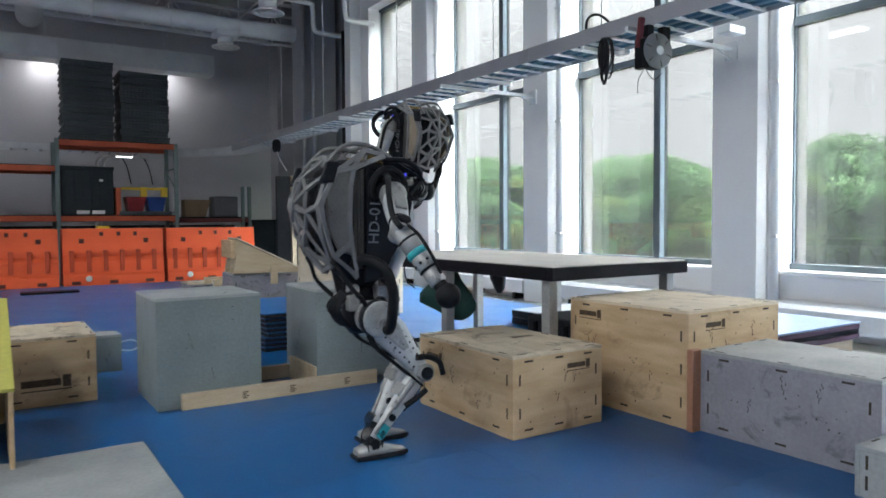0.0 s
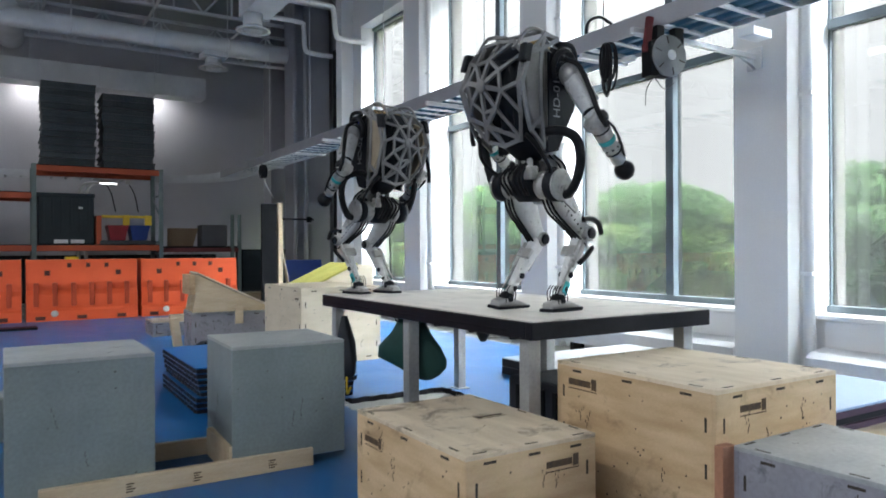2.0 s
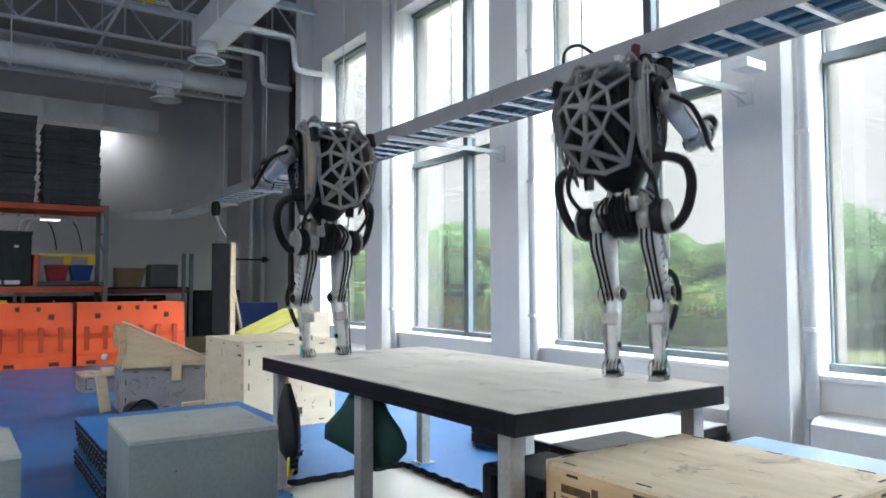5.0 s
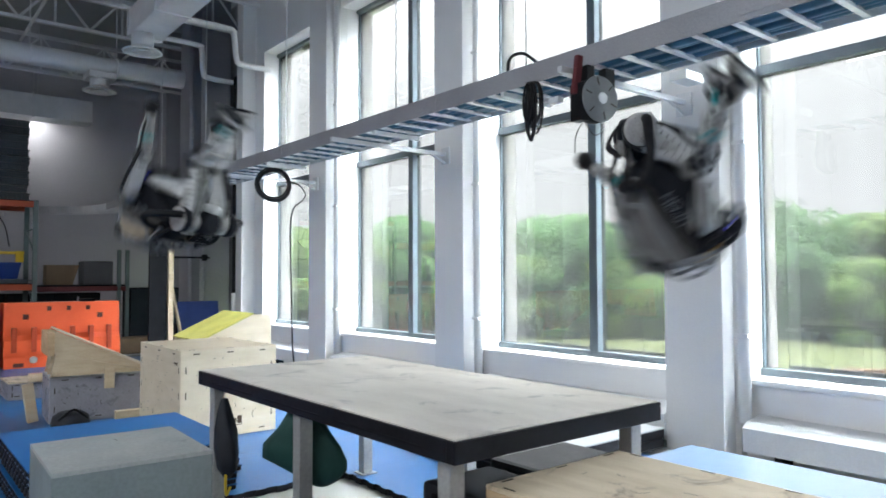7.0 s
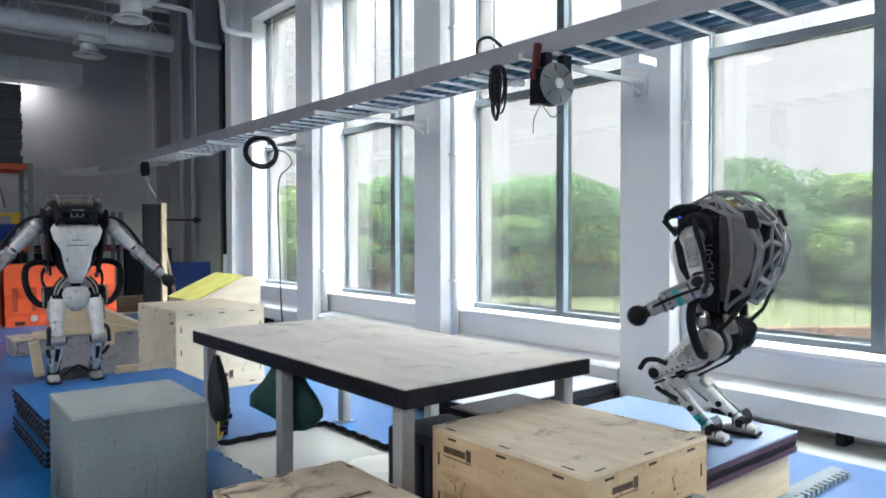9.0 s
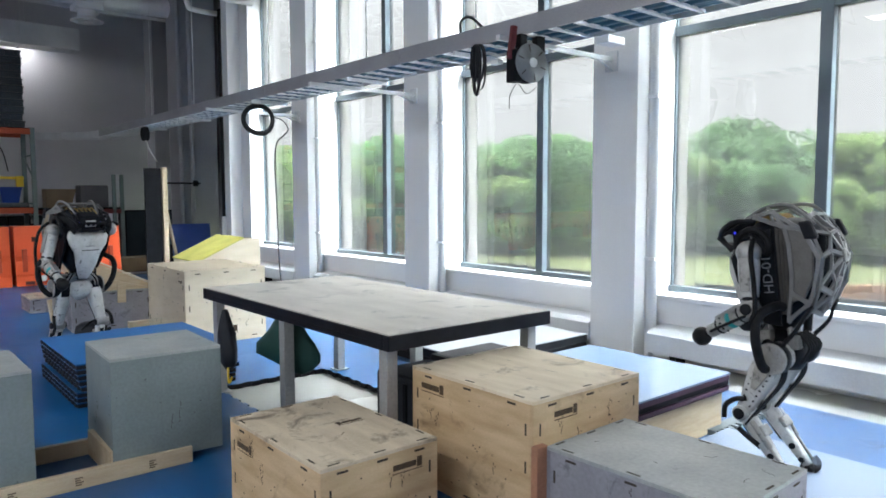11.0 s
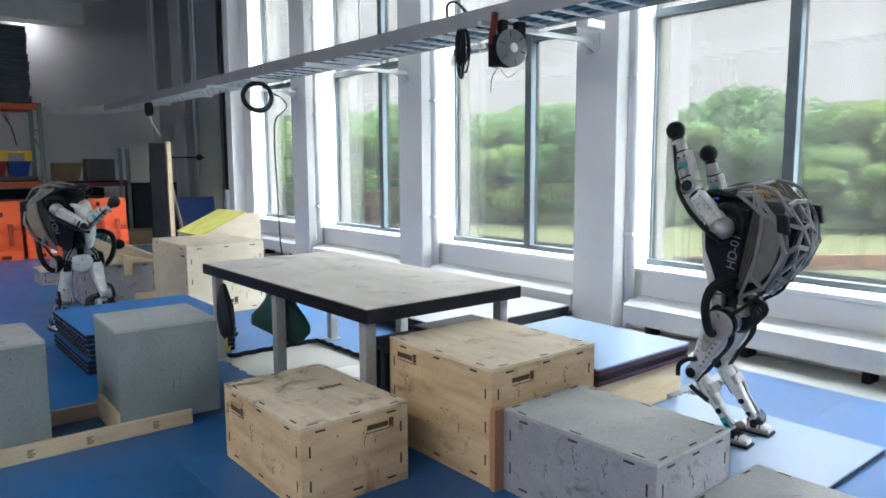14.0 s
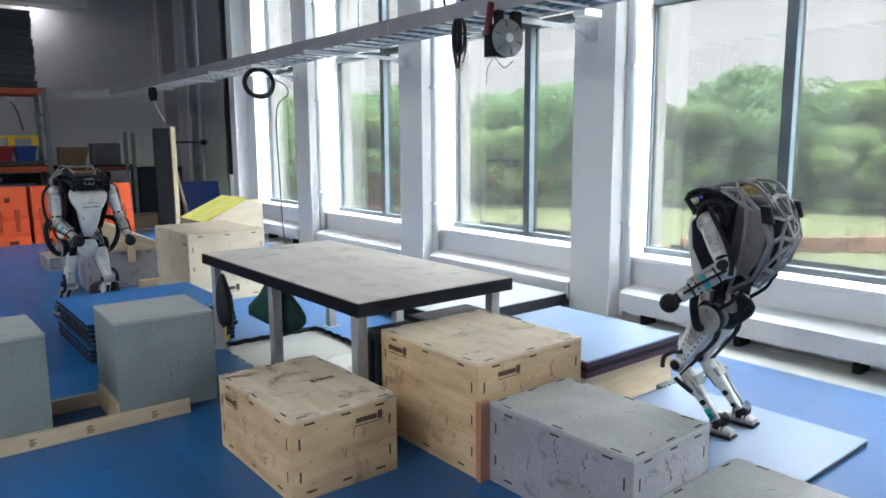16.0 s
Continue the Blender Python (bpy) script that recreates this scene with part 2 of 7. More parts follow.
BLUECABLE = mat("blue_cable", (0.012, 0.075, 0.14), (0.016, 0.10, 0.18), 8, (0.4, 0.5), bump=0.05)
REDSTRAP = mat("red_strap", (0.13, 0.012, 0.018), (0.10, 0.01, 0.014), 10, (0.6, 0.7))
GREENBAG = mat("dark_green_canvas", (0.008, 0.055, 0.045), (0.006, 0.04, 0.034), 6, (0.6, 0.8), bump=0.3, fine=160)
BLACKBAG = mat("black_nylon", (0.014, 0.016, 0.022), (0.022, 0.024, 0.03), 7, (0.5, 0.7), bump=0.3, fine=160, spec=0.25)
WHITEP = mat("white_plastic", (0.72, 0.72, 0.72), (0.66, 0.66, 0.66), 5, (0.35, 0.5), bump=0.03)
CARDB = mat("brown_board", (0.22, 0.15, 0.085), (0.17, 0.115, 0.065), 3, (0.6, 0.8), fine=60)
GRASS = mat("meadow_grass", (0.165, 0.19, 0.095), (0.13, 0.155, 0.07), 0.25, (0.8, 0.95), bump=0.4, fine=6, spec=0.1, dirt=(0.18, 0.175, 0.11), dirt_at=0.55)
LEAF = mat("leaves", (0.255, 0.335, 0.140), (0.130, 0.205, 0.075), 0.9, (0.55, 0.75), bump=0, fine=3, vary=0.28, spec=0.25)
leafy(LEAF, (0.36, 0.50, 0.20), 0.5)
LEAFCOOL = mat("cool_leaves", (0.200, 0.315, 0.170), (0.095, 0.180, 0.092), 0.9, (0.55, 0.75), bump=0, fine=3, vary=0.25, spec=0.25)
leafy(LEAFCOOL, (0.30, 0.48, 0.24), 0.5)
BARK = mat("bark", (0.10, 0.085, 0.07), (0.07, 0.06, 0.05), 3, (0.8, 0.95), fine=25)
BRICKM = mat("brown_block", (0.30, 0.16, 0.10), (0.24, 0.13, 0.085), 2, (0.7, 0.9), fine=30, vary=0.2)
PATHM = mat("grey_paving", (0.24, 0.24, 0.25), (0.2, 0.2, 0.21), 1, (0.7, 0.9), fine=20)

# ---- mesh helpers ----
def bm_new():
    return bmesh.new()


def box(bm, lo, hi, bevel=0.0, m=None):
    lo, hi = Vector(lo), Vector(hi)
    r = bmesh.ops.create_cube(bm, size=1.0)
    vs = r["verts"]
    for v in vs:
        v.co = Vector([(lo[i] + hi[i]) / 2 + v.co[i] * (hi[i] - lo[i]) for i in range(3)])
    if bevel:
        es = list({e for v in vs for e in v.link_edges})
        g = bmesh.ops.bevel(bm, geom=es, offset=bevel, segments=2, affect="EDGES", profile=0.6)
        vs = list({v for f in g["faces"] for v in f.verts} | {v for v in vs if v.is_valid})
    if m is not None:
        bmesh.ops.transform(bm, matrix=m, verts=vs)
    return vs


def tube(bm, pts, r, seg=8, r2=None, caps=True):
    """A round bar along points, with radius r at the start and r2 at the end."""
    pts = [Vector(p) for p in pts]
    r2 = r if r2 is None else r2
    rings, side = [], None
    for i, p in enumerate(pts):
        d = (pts[min(i + 1, len(pts) - 1)] - pts[max(i - 1, 0)]).normalized()
        if side is None:
            side = d.orthogonal().normalized()
        else:
            side = (side - d * side.dot(d)).normalized()
        up = d.cross(side)
        rad = r + (r2 - r) * i / max(1, len(pts) - 1)
        rings.append([bm.verts.new(p + rad * (math.cos(a) * side + math.sin(a) * up)) for a in [2 * math.pi * k / seg for k in range(seg)]])
    for a, b in zip(rings, rings[1:]):
        for k in range(seg):
            f = bm.faces.new((a[k], a[(k + 1) % seg], b[(k + 1) % seg], b[k]))
            f.smooth = True
    if caps:
        bm.faces.new(rings[0][::-1]), bm.faces.new(rings[-1])
    return rings


def arc(pts, n=8):
    """A smooth line through points (Catmull-Rom)."""
    p = [Vector(q) for q in pts]
    p = [2 * p[0] - p[1]] + p + [2 * p[-1] - p[-2]]
    line = []
    for i in range(1, len(p) - 2):
        for k in range(n):
            t = k / n
            line.append(0.5 * (2 * p[i] + (p[i + 1] - p[i - 1]) * t + (2 * p[i - 1] - 5 * p[i] + 4 * p[i + 1] - p[i + 2]) * t * t + (3 * p[i] - p[i - 1] - 3 * p[i + 1] + p[i + 2]) * t ** 3))
    return line + [p[-2]]


def lathe(bm, profile, seg=20, m=None):
    """Turns (radius, height) pairs round z."""
    rings = []
    for r, z in profile:
        rings.append([bm.verts.new((r * math.cos(2 * math.pi * k / seg), r * math.sin(2 * math.pi * k / seg), z)) for k in range(seg)])
    for a, b in zip(rings, rings[1:]):
        for k in range(seg):
            f = bm.faces.new((a[k], a[(k + 1) % seg], b[(k + 1) % seg], b[k]))
            f.smooth = True
    bm.faces.new(rings[0][::-1]), bm.faces.new(rings[-1])
    if m is not None:
        bmesh.ops.transform(bm, matrix=m, verts=[v for ring in rings for v in ring])


def prism(bm, outline, depth, m=None, bevel=0.0):
    """A flat outline in xy, thickened along z from 0 to depth."""
    lo = [bm.verts.new((x, y, 0)) for x, y in outline]
    hi = [bm.verts.new((x, y, depth)) for x, y in outline]
    fs = [bm.faces.new(lo[::-1]), bm.faces.new(hi)]
    n = len(lo)
    for k in range(n):
        fs.append(bm.faces.new((lo[k], lo[(k + 1) % n], hi[(k + 1) % n], hi[k])))
    vs = lo + hi
    if bevel:
        es = list({e for f in fs[:2] for e in f.edges})
        g = bmesh.ops.bevel(bm, geom=es, offset=bevel, segments=2, affect="EDGES", profile=0.6)
        vs = list({v for f in g["faces"] for v in f.verts} | {v for v in vs if v.is_valid})
    if m is not None:
        bmesh.ops.transform(bm, matrix=m, verts=vs)
    return vs


def loft(bm, sections, smooth=True):
    """Joins equal rings of points, one after the other, and closes both ends."""
    rings = [[bm.verts.new(p) for p in s] for s in sections]
    n = len(rings[0])
    for a, b in zip(rings, rings[1:]):
        for k in range(n):
            f = bm.faces.new((a[k], a[(k + 1) % n], b[(k + 1) % n], b[k]))
            f.smooth = smooth
    bm.faces.new(rings[0][::-1]), bm.faces.new(rings[-1])


def mesh_of(name, bm, material):
    bmesh.ops.recalc_face_normals(bm, faces=bm.faces[:])
    me = bpy.data.meshes.new(name)
    bm.to_mesh(me)
    bm.free()
    me.materials.append(material)
    return me


def part(name, bm, material, parent=None, label=""):
    ob = new(name, mesh_of(name, bm, material))
    ob.parent = parent
    return tagged(ob, label) if label else ob


def thing(name, label, category, m=None, group=""):
    ob = new(name)
    ob.empty_display_size = 0.2
    if m is not None:
        ob.matrix_basis = m
    return tagged(ob, label, category, group)


def structure(name, bm, material, label=""):
    return tagged(part(name, bm, material), label or name.replace("_", " "), name.split("_")[0], kind="structure")


def one_box(lo, hi, bevel=0.0):
    bm = bm_new()
    box(bm, lo, hi, bevel)
    return bm

# ---- the hall: floor, walls, windows, ceiling ----
XW, XF, XG, XC = 6.72, 6.96, 7.03, 6.47      # wall face, window frame, glass, column face
XO, HALF = 7.26, 0.305              # outer face, half a pier
BAY, Y0 = 3.08, 4.565              # column spacing, one column's middle
YB, ZC = 20.5, 7.2                 # back wall, ceiling
SILL, TRANS, HEAD = 0.57, 3.06, 5.42
KS = range(-4, 3)

floor = structure("floor", one_box((-9, -9, -0.20), (7.1, YB + 0.3, -0.042)), EPOXY, "pale sealed concrete floor under foam mats")

bm = bm_new()
box(bm, (-9.3, YB, -0.2), (9.0, YB + 0.3, ZC))
structure("wall_north", bm, BACKWALL, "grey painted back wall of the hall")
structure("wall_west", one_box((-9.3, -9.3, -0.2), (-9.0, YB, ZC)), BACKWALL, "plain grey side wall")
structure("wall_south", one_box((-9.0, -9.3, -0.2), (7.1, -9.0, ZC)), BACKWALL, "plain grey wall")

# window wall: pier, parapet and header in one skin, openings between
ENDY = 13.13
bm = bm_new()
edges = [Y0 + k * BAY for k in KS]
box(bm, (XW, -9.0, -0.2), (XO, ENDY + 0.62, SILL - 0.04))
box(bm, (XW, -9.0, HEAD), (XO, ENDY + 0.62, ZC))
for y in edges:
    box(bm, (6.80, y - HALF, SILL - 0.04), (XO, y + HALF, HEAD))
box(bm, (XW, ENDY, SILL - 0.04), (XO, ENDY + 0.62, HEAD))
box(bm, (6.80, -9.0, SILL - 0.04), (XO, -8.3, HEAD))
structure("wall_east", bm, WALL, "white painted window wall with deep piers")
for y in edges:
    bm = bm_new()
    box(bm, (XC, y - 0.255, -0.2), (6.80, y + 0.255, ZC), 0.006)
    for dy, w in ((-0.28, 0.024), (0.28, 0.024)):
        box(bm, (6.64, y + dy - w, -0.2), (6.80, y + dy + w, HEAD), 0.004)
    structure("column", bm, COLUMN, "square grey painted column on the window wall")
bm = bm_new()
box(bm, (XC, ENDY + 0.36, -0.2), (XW, ENDY + 0.62, ZC), 0.006)
structure("column_end", bm, COLUMN, "grey corner column at the end of the windows")
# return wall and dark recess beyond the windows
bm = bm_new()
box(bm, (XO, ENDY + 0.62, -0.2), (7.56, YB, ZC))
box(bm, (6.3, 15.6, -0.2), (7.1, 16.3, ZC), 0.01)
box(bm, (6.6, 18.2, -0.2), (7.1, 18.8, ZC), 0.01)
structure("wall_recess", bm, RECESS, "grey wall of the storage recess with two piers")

structure("ceiling", one_box((-9.3, -9.3, ZC), (7.56, YB + 0.3, ZC + 0.2)), DECK, "dark metal roof deck")

# white pipes beside the columns
for y in edges:
    bm = bm_new()
    tube(bm, [(6.60, y - 0.36, 0.25), (6.60, y - 0.36, ZC)], 0.048, 12)
    for z in (0.9, 2.4, 3.9):
        box(bm, (6.55, y - 0.415, z), (6.66, y - 0.305, z + 0.03), 0.004)
    tagged(part("vertical_pipe", bm, WALL), "white painted vertical pipe beside a column", "pipe", "vertical pipes")

# windows
def window(k, lo, hi):
    w = tagged(thing(f"window_{k}", "tall window with dark metal frame and darkened glass", "window"), kind="structure")
    f, g, deep = 0.05, 0.016, XF + 0.13
    mid = hi - 1.39
    bm = bm_new()
    for a, b in (((XF, lo, SILL), (deep, hi, SILL + 0.06)), ((XF, lo, HEAD - f), (deep, hi, HEAD)),
                 ((XF, lo, SILL + 0.06), (deep, lo + g, HEAD - f)), ((XF + 0.04, hi - g, SILL + 0.06), (deep, hi, HEAD - f))):
        box(bm, a, b, 0.003)
    part("window_frame", bm, FRAME, w)
    part("mullion", one_box((XF - 0.01, mid - 0.05, SILL + 0.06), (deep - 0.005, mid + 0.05, HEAD - f), 0.004), FRAME, w)
    for a, b in ((lo + g, mid - 0.05), (mid + 0.05, hi - g)):
        part("transom", one_box((XF, a, TRANS - 0.04), (deep - 0.01, b, TRANS + 0.04), 0.004), FRAME, w)
        for z0, z1 in ((SILL + 0.06, TRANS - 0.04), (TRANS + 0.04, HEAD - f)):
            p = part("pane", one_box((XG - 0.003, a, z0), (XG + 0.003, b, z1)), GLASS, w)
            p.visible_shadow = False
    part("window_sill", one_box((6.67, lo - 0.02, SILL - 0.04), (XF, hi + 0.02, SILL), 0.006), WALL, w)
    bm = bm_new()
    box(bm, (XO, lo, SILL - 0.10), (XO + 0.22, hi, SILL - 0.02), 0.006)
    part("outer_ledge", bm, LEDGE, w, "pale metal ledge outside the glass")
    part("ledge_lip", one_box((XO + 0.18, lo, SILL - 0.02), (XO + 0.22, hi, SILL + 0.045), 0.004), FRAME, w)


spans = [(y + HALF, y + BAY - HALF) for y in edges[:-1]] + [(edges[-1] + HALF, ENDY)]
for k, (lo, hi) in enumerate(spans):
    window(k + 1, lo, hi)

# heater casing at the foot of the wall
def heater(lo, hi):
    h = thing("wall_heater", "long white enamelled baseboard heater on black feet", "heater", group="wall heaters")
    bm = bm_new()
    prism(bm, [(6.45, 0.06), (6.72, 0.06), (6.72, 0.30), (6.52, 0.275), (6.45, 0.235)], hi - lo, Matrix(((1, 0, 0, 0), (0, 0, 1, lo), (0, 1, 0, 0), (0, 0, 0, 1))), 0.004)
    part("casing", bm, HEATER, h)
    n = max(2, int((hi - lo) / 0.8))
    for i in range(n):
        y = lo + 0.25 + (hi - lo - 0.5) * i / (n - 1)
        part("foot", one_box((6.49, y - 0.03, -0.042), (6.66, y + 0.03, 0.06)), BLACK, h)


for a, b in zip(edges, edges[1:]):
    heater(a + 0.26, b - 0.41)
heater(edges[-1] + 0.26, ENDY + 0.3)

# ---- outside ----
structure("ground", one_box((XO, -400, -2.9), (600, 600, -2.6)), GRASS, "pale green meadow outside the windows")
structure("path", one_box((14, -60, -2.60), (24.5, 60, -2.585)), PATHM, "grey paved strip outside")


def low_wall():
    w = thing("garden_wall", "low brown block retaining wall outside the windows", "wall")
    a, b = Vector((24.5, 15.6, -2.59)), Vector((38, 4.9, -2.59))
    d = (b - a).normalized()
    turn = Matrix.Rotation(math.atan2(d.y, d.x), 4, "Z")
    me = mesh_of("block", one_box((0.01, -0.2, 0.005), (0.99, 0.2, 0.29), 0.015), BRICKM)
    n = int((b - a).length)
    for row in range(2):
        for i in range(n):
            ob = new("block", me)
            ob.parent = w
            ob.matrix_basis = Matrix.Translation(a + d * (i + (0.5 if row % 2 else 0)) + Vector((0, 0, row * 0.29))) @ turn


low_wall()


def tree_mesh(seed, h):
    rnd = random.Random(seed)
    bt = bm_new()
    top = Vector((rnd.uniform(-0.4, 0.4), rnd.uniform(-0.4, 0.4), h * 0.8))
    tube(bt, arc([(0, 0, -0.1), (0.1, 0.05, h * 0.3), tuple(top)], 4), 0.2, 7, 0.04)
    heads = []
    for i in range(9):
        a, z = rnd.uniform(0, 6.28), h * rnd.uniform(0.16, 0.7)
        reach = h * rnd.uniform(0.16, 0.30)
        tip = Vector((math.cos(a) * reach, math.sin(a) * reach, z + h * rnd.uniform(0.05, 0.18)))
        tube(bt, arc([(0.06, 0.03, z), tuple(tip * 0.5 + Vector((0, 0, z * 0.5))), tuple(tip)], 3), 0.07, 5, 0.02)
        heads.append((tip, h * rnd.uniform(0.12, 0.2)))
    heads += [(top + Vector((rnd.uniform(-1, 1), rnd.uniform(-1, 1), rnd.uniform(-0.5, 0.8))), h * rnd.uniform(0.12, 0.18)) for _ in range(4)]
    heads += [(Vector((rnd.uniform(-1.6, 1.6), rnd.uniform(-1.6, 1.6), h * rnd.uniform(0.05, 0.4))), h * 0.15) for _ in range(6)]
    verts, faces = [], []
    for c, r in heads:
        for _ in range(560):
            d = Vector((rnd.gauss(0, 1), rnd.gauss(0, 1), rnd.gauss(0, 0.8))).normalized() * r * rnd.uniform(0.7, 1.06) * (1.12 if abs(c.x) + abs(c.y) < 2 else 0.98)
            p = c + d
            if p.z < 0.1:
                continue
            u = Vector((rnd.gauss(0, 1), rnd.gauss(0, 1), rnd.gauss(0, 1))).normalized() * rnd.uniform(0.11, 0.23)
            w = u.orthogonal().normalized() * rnd.uniform(0.09, 0.18)
            n = len(verts)
            verts += [p - u, p + w, p + u, p - w]
            faces.append((n, n + 1, n + 2, n + 3))
    me = bpy.data.meshes.new("crown")
    me.from_pydata(verts, [], faces)
    me.materials.append(LEAFCOOL if seed % 2 == 0 else LEAF)
    return mesh_of("trunk", bt, BARK), me


def woods():
    rnd = random.Random(4)
    kinds = [tree_mesh(s, h) for s, h in ((1, 7.6), (2, 8.6), (3, 7.0), (4, 9.2), (5, 8.0))]
    n = 0
    for row, dist in enumerate((50, 54, 59)):
        for i in range(40):
            a = radians(2 + 112 * (i + rnd.uniform(-0.35, 0.35)) / 40)
            d = dist + rnd.uniform(-2.2, 2.2)
            x, y = 1 + d * math.sin(a), d * math.cos(a)
            if x < 9:
                continue
            k = kinds[(n * 7 + row) % 5]
            n += 1
            s = rnd.uniform(0.58, 1.0) * (0.88 + 0.12 * row)
            t = thing("tree", "leafy green deciduous tree at the edge of the meadow", "tree", pose(x, y, -2.6, 0, 0, rnd.uniform(0, 360)), "wood edge")
            t.scale = (s * 1.4, s * 1.4, s)
            for nm, me in zip(("trunk", "crown"), k):
                ob = new(nm, me)
                ob.parent = t


woods()


def parked_car():
    c = thing("parked_car", "low white car half hidden beyond the grey strip", "car", pose(32.5, 8.1, -2.6, 0, 0, 118))
    bm = bm_new()
    loft(bm, [[(x, s * w, z) for s, z in ((-1, 0.25), (-1, zt), (-0.9, zt + 0.08), (0.9, zt + 0.08), (1, zt), (1, 0.25))] for x, w, zt in ((-1.5, 0.6, 0.55), (-1.4, 0.68, 0.66), (0.6, 0.7, 0.66), (1.4, 0.66, 0.55), (1.5, 0.55, 0.42))])
    part("body", bm, WHITEP, c)
    bm = bm_new()
    loft(bm, [[(x, s * w, z) for s, z in ((-1, 0.70), (-0.85, zt), (0.85, zt), (1, 0.70))] for x, w, zt in ((-1.3, 0.6, 0.74), (-0.9, 0.62, 1.06), (0.1, 0.62, 1.08), (0.7, 0.58, 0.74))])
    part("cabin", bm, WHITEP, c)
    for sg in (-1, 1):
        part("side_window", one_box((-0.8, sg * 0.60 - 0.01, 0.80), (0.15, sg * 0.60 + 0.01, 0.98)), BLACK, c)
    for x in (-0.95, 0.95):
        for y in (-0.66, 0.66):
            bm = bm_new()
            lathe(bm, [(0.18, -0.08), (0.27, -0.07), (0.27, 0.07), (0.18, 0.08)], 16, pose(x, y, 0.27, 90))
            part("wheel", bm, BLACK, c)


parked_car()

# ---- overhead: tray, reel, cables, ducts, trusses ----
TX0, TX1, TZ = 5.15, 5.65, 2.82


def cable_tray():
    t = thing("cable_tray", "zinc ladder cable tray hung on thin rods along the windows", "cable tray")
    ya, yb = -6.0, 17.4
    bm = bm_new()
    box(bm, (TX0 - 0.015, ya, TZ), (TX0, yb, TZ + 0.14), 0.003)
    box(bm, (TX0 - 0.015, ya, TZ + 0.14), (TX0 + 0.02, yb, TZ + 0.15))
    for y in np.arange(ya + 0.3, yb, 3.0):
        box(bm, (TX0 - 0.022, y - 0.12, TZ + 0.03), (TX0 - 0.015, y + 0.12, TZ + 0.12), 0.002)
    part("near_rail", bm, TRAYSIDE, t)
    bm = bm_new()
    box(bm, (TX1, ya, TZ), (TX1 + 0.015, yb, TZ + 0.14), 0.003)
    part("far_rail", bm, TRAYM, t)
    me = mesh_of("rung", one_box((TX0, -0.02, 0), (TX1, 0.02, 0.022), 0.003), TRAYM)
    for y in np.arange(ya + 0.1, yb, 0.26):
        ob = new("rung", me)
        ob.parent = t
        ob.location = (0, float(y), TZ + 0.004)
    # the bend and the run along the back wall
    bm = bm_new()
    for x, r in ((TX0, 1.6), (TX1, 2.1)):
        pts = [(TX0 - 1.6 + r * math.cos(a), yb + r * math.sin(a), TZ + 0.07) for a in np.linspace(0, math.pi / 2, 9)]
        for p, q in zip(pts, pts[1:]):
            d = Vector(q) - Vector(p)
            m = Matrix.Translation(p) @ Matrix.Rotation(math.atan2(d.y, d.x), 4, "Z")
            box(bm, (0, -0.008, -0.07), (d.length + 0.01, 0.008, 0.07), 0, m)
    for y in (yb + 1.6, yb + 2.1):
        box(bm, (-6, y - 0.008, TZ), (TX0 - 1.6, y + 0.008, TZ + 0.14))
    part("back_run", bm, TRAYM, t)
    for x in np.arange(-6, TX0 - 1.6, 0.3):
        ob = new("rung", me)
        ob.parent = t
        ob.matrix_basis = Matrix.Translation((float(x), yb + 1.6 - TX0, TZ + 0.004)) @ Matrix.Translation((0, TX0, 0)) @ Matrix.Rotation(math.pi / 2, 4, "Z") @ Matrix.Translation((-TX0, 0, 0))
    # cables lying in it
    rnd = random.Random(2)
    for i in range(5):
        x = 5.30 + 0.07 * i
        pts = [(x + rnd.uniform(-0.03, 0.03), y, TZ + 0.045) for y in np.arange(ya, 16.5, 1.1)]
        bm = bm_new()
        tube(bm, arc(pts, 3), 0.022 if i % 2 else 0.03, 6)
        part("cable", bm, BLUECABLE, t, "blue data cable")
    for y in (-1.0, 1.8, 5.35, 7.17, 9.6, 12.4, 14.6):
        bm = bm_new()
        tube(bm, [(5.40, y, TZ), (5.40, y, ZC)], 0.006, 6)
        box(bm, (TX0 - 0.02, y - 0.02, TZ - 0.04), (TX1 + 0.03, y + 0.02, TZ - 0.002), 0.003)
        part("hanger_rod", bm, TRAYM, t)
    for y in (-1.6, 1.48, 4.60, 7.68, 10.76):
        bm = bm_new()
        box(bm, (4.95, y - 0.02, TZ - 0.05), (XC - 0.02, y + 0.02, TZ - 0.008), 0.003)
        box(bm, (XC - 0.02, y - 0.07, TZ - 0.14), (XC, y + 0.07, TZ + 0.05), 0.004)
        tube(bm, [(6.2, y, TZ - 0.03), (XC - 0.01, y, TZ - 0.13)], 0.012, 6)
        part("wall_bracket", bm, TRAYM, t)
    box_bm = one_box((5.98, 4.28, TZ + 0.02), (6.22, 4.42, TZ + 0.09), 0.005)
    part("junction_box", box_bm, STEEL_GREY, t, "small pale grey junction box")
    bm = bm_new()
    tube(bm, arc([(5.16, 5.0, TZ + 0.15), (5.2, 5.2, TZ + 0.28), (5.3, 5.45, TZ + 0.30), (5.4, 5.55, TZ + 0.14)], 6), 0.014, 6)
    part("cable_loop", bm, CABLE, t, "black cable loop over the rail")


cable_tray()


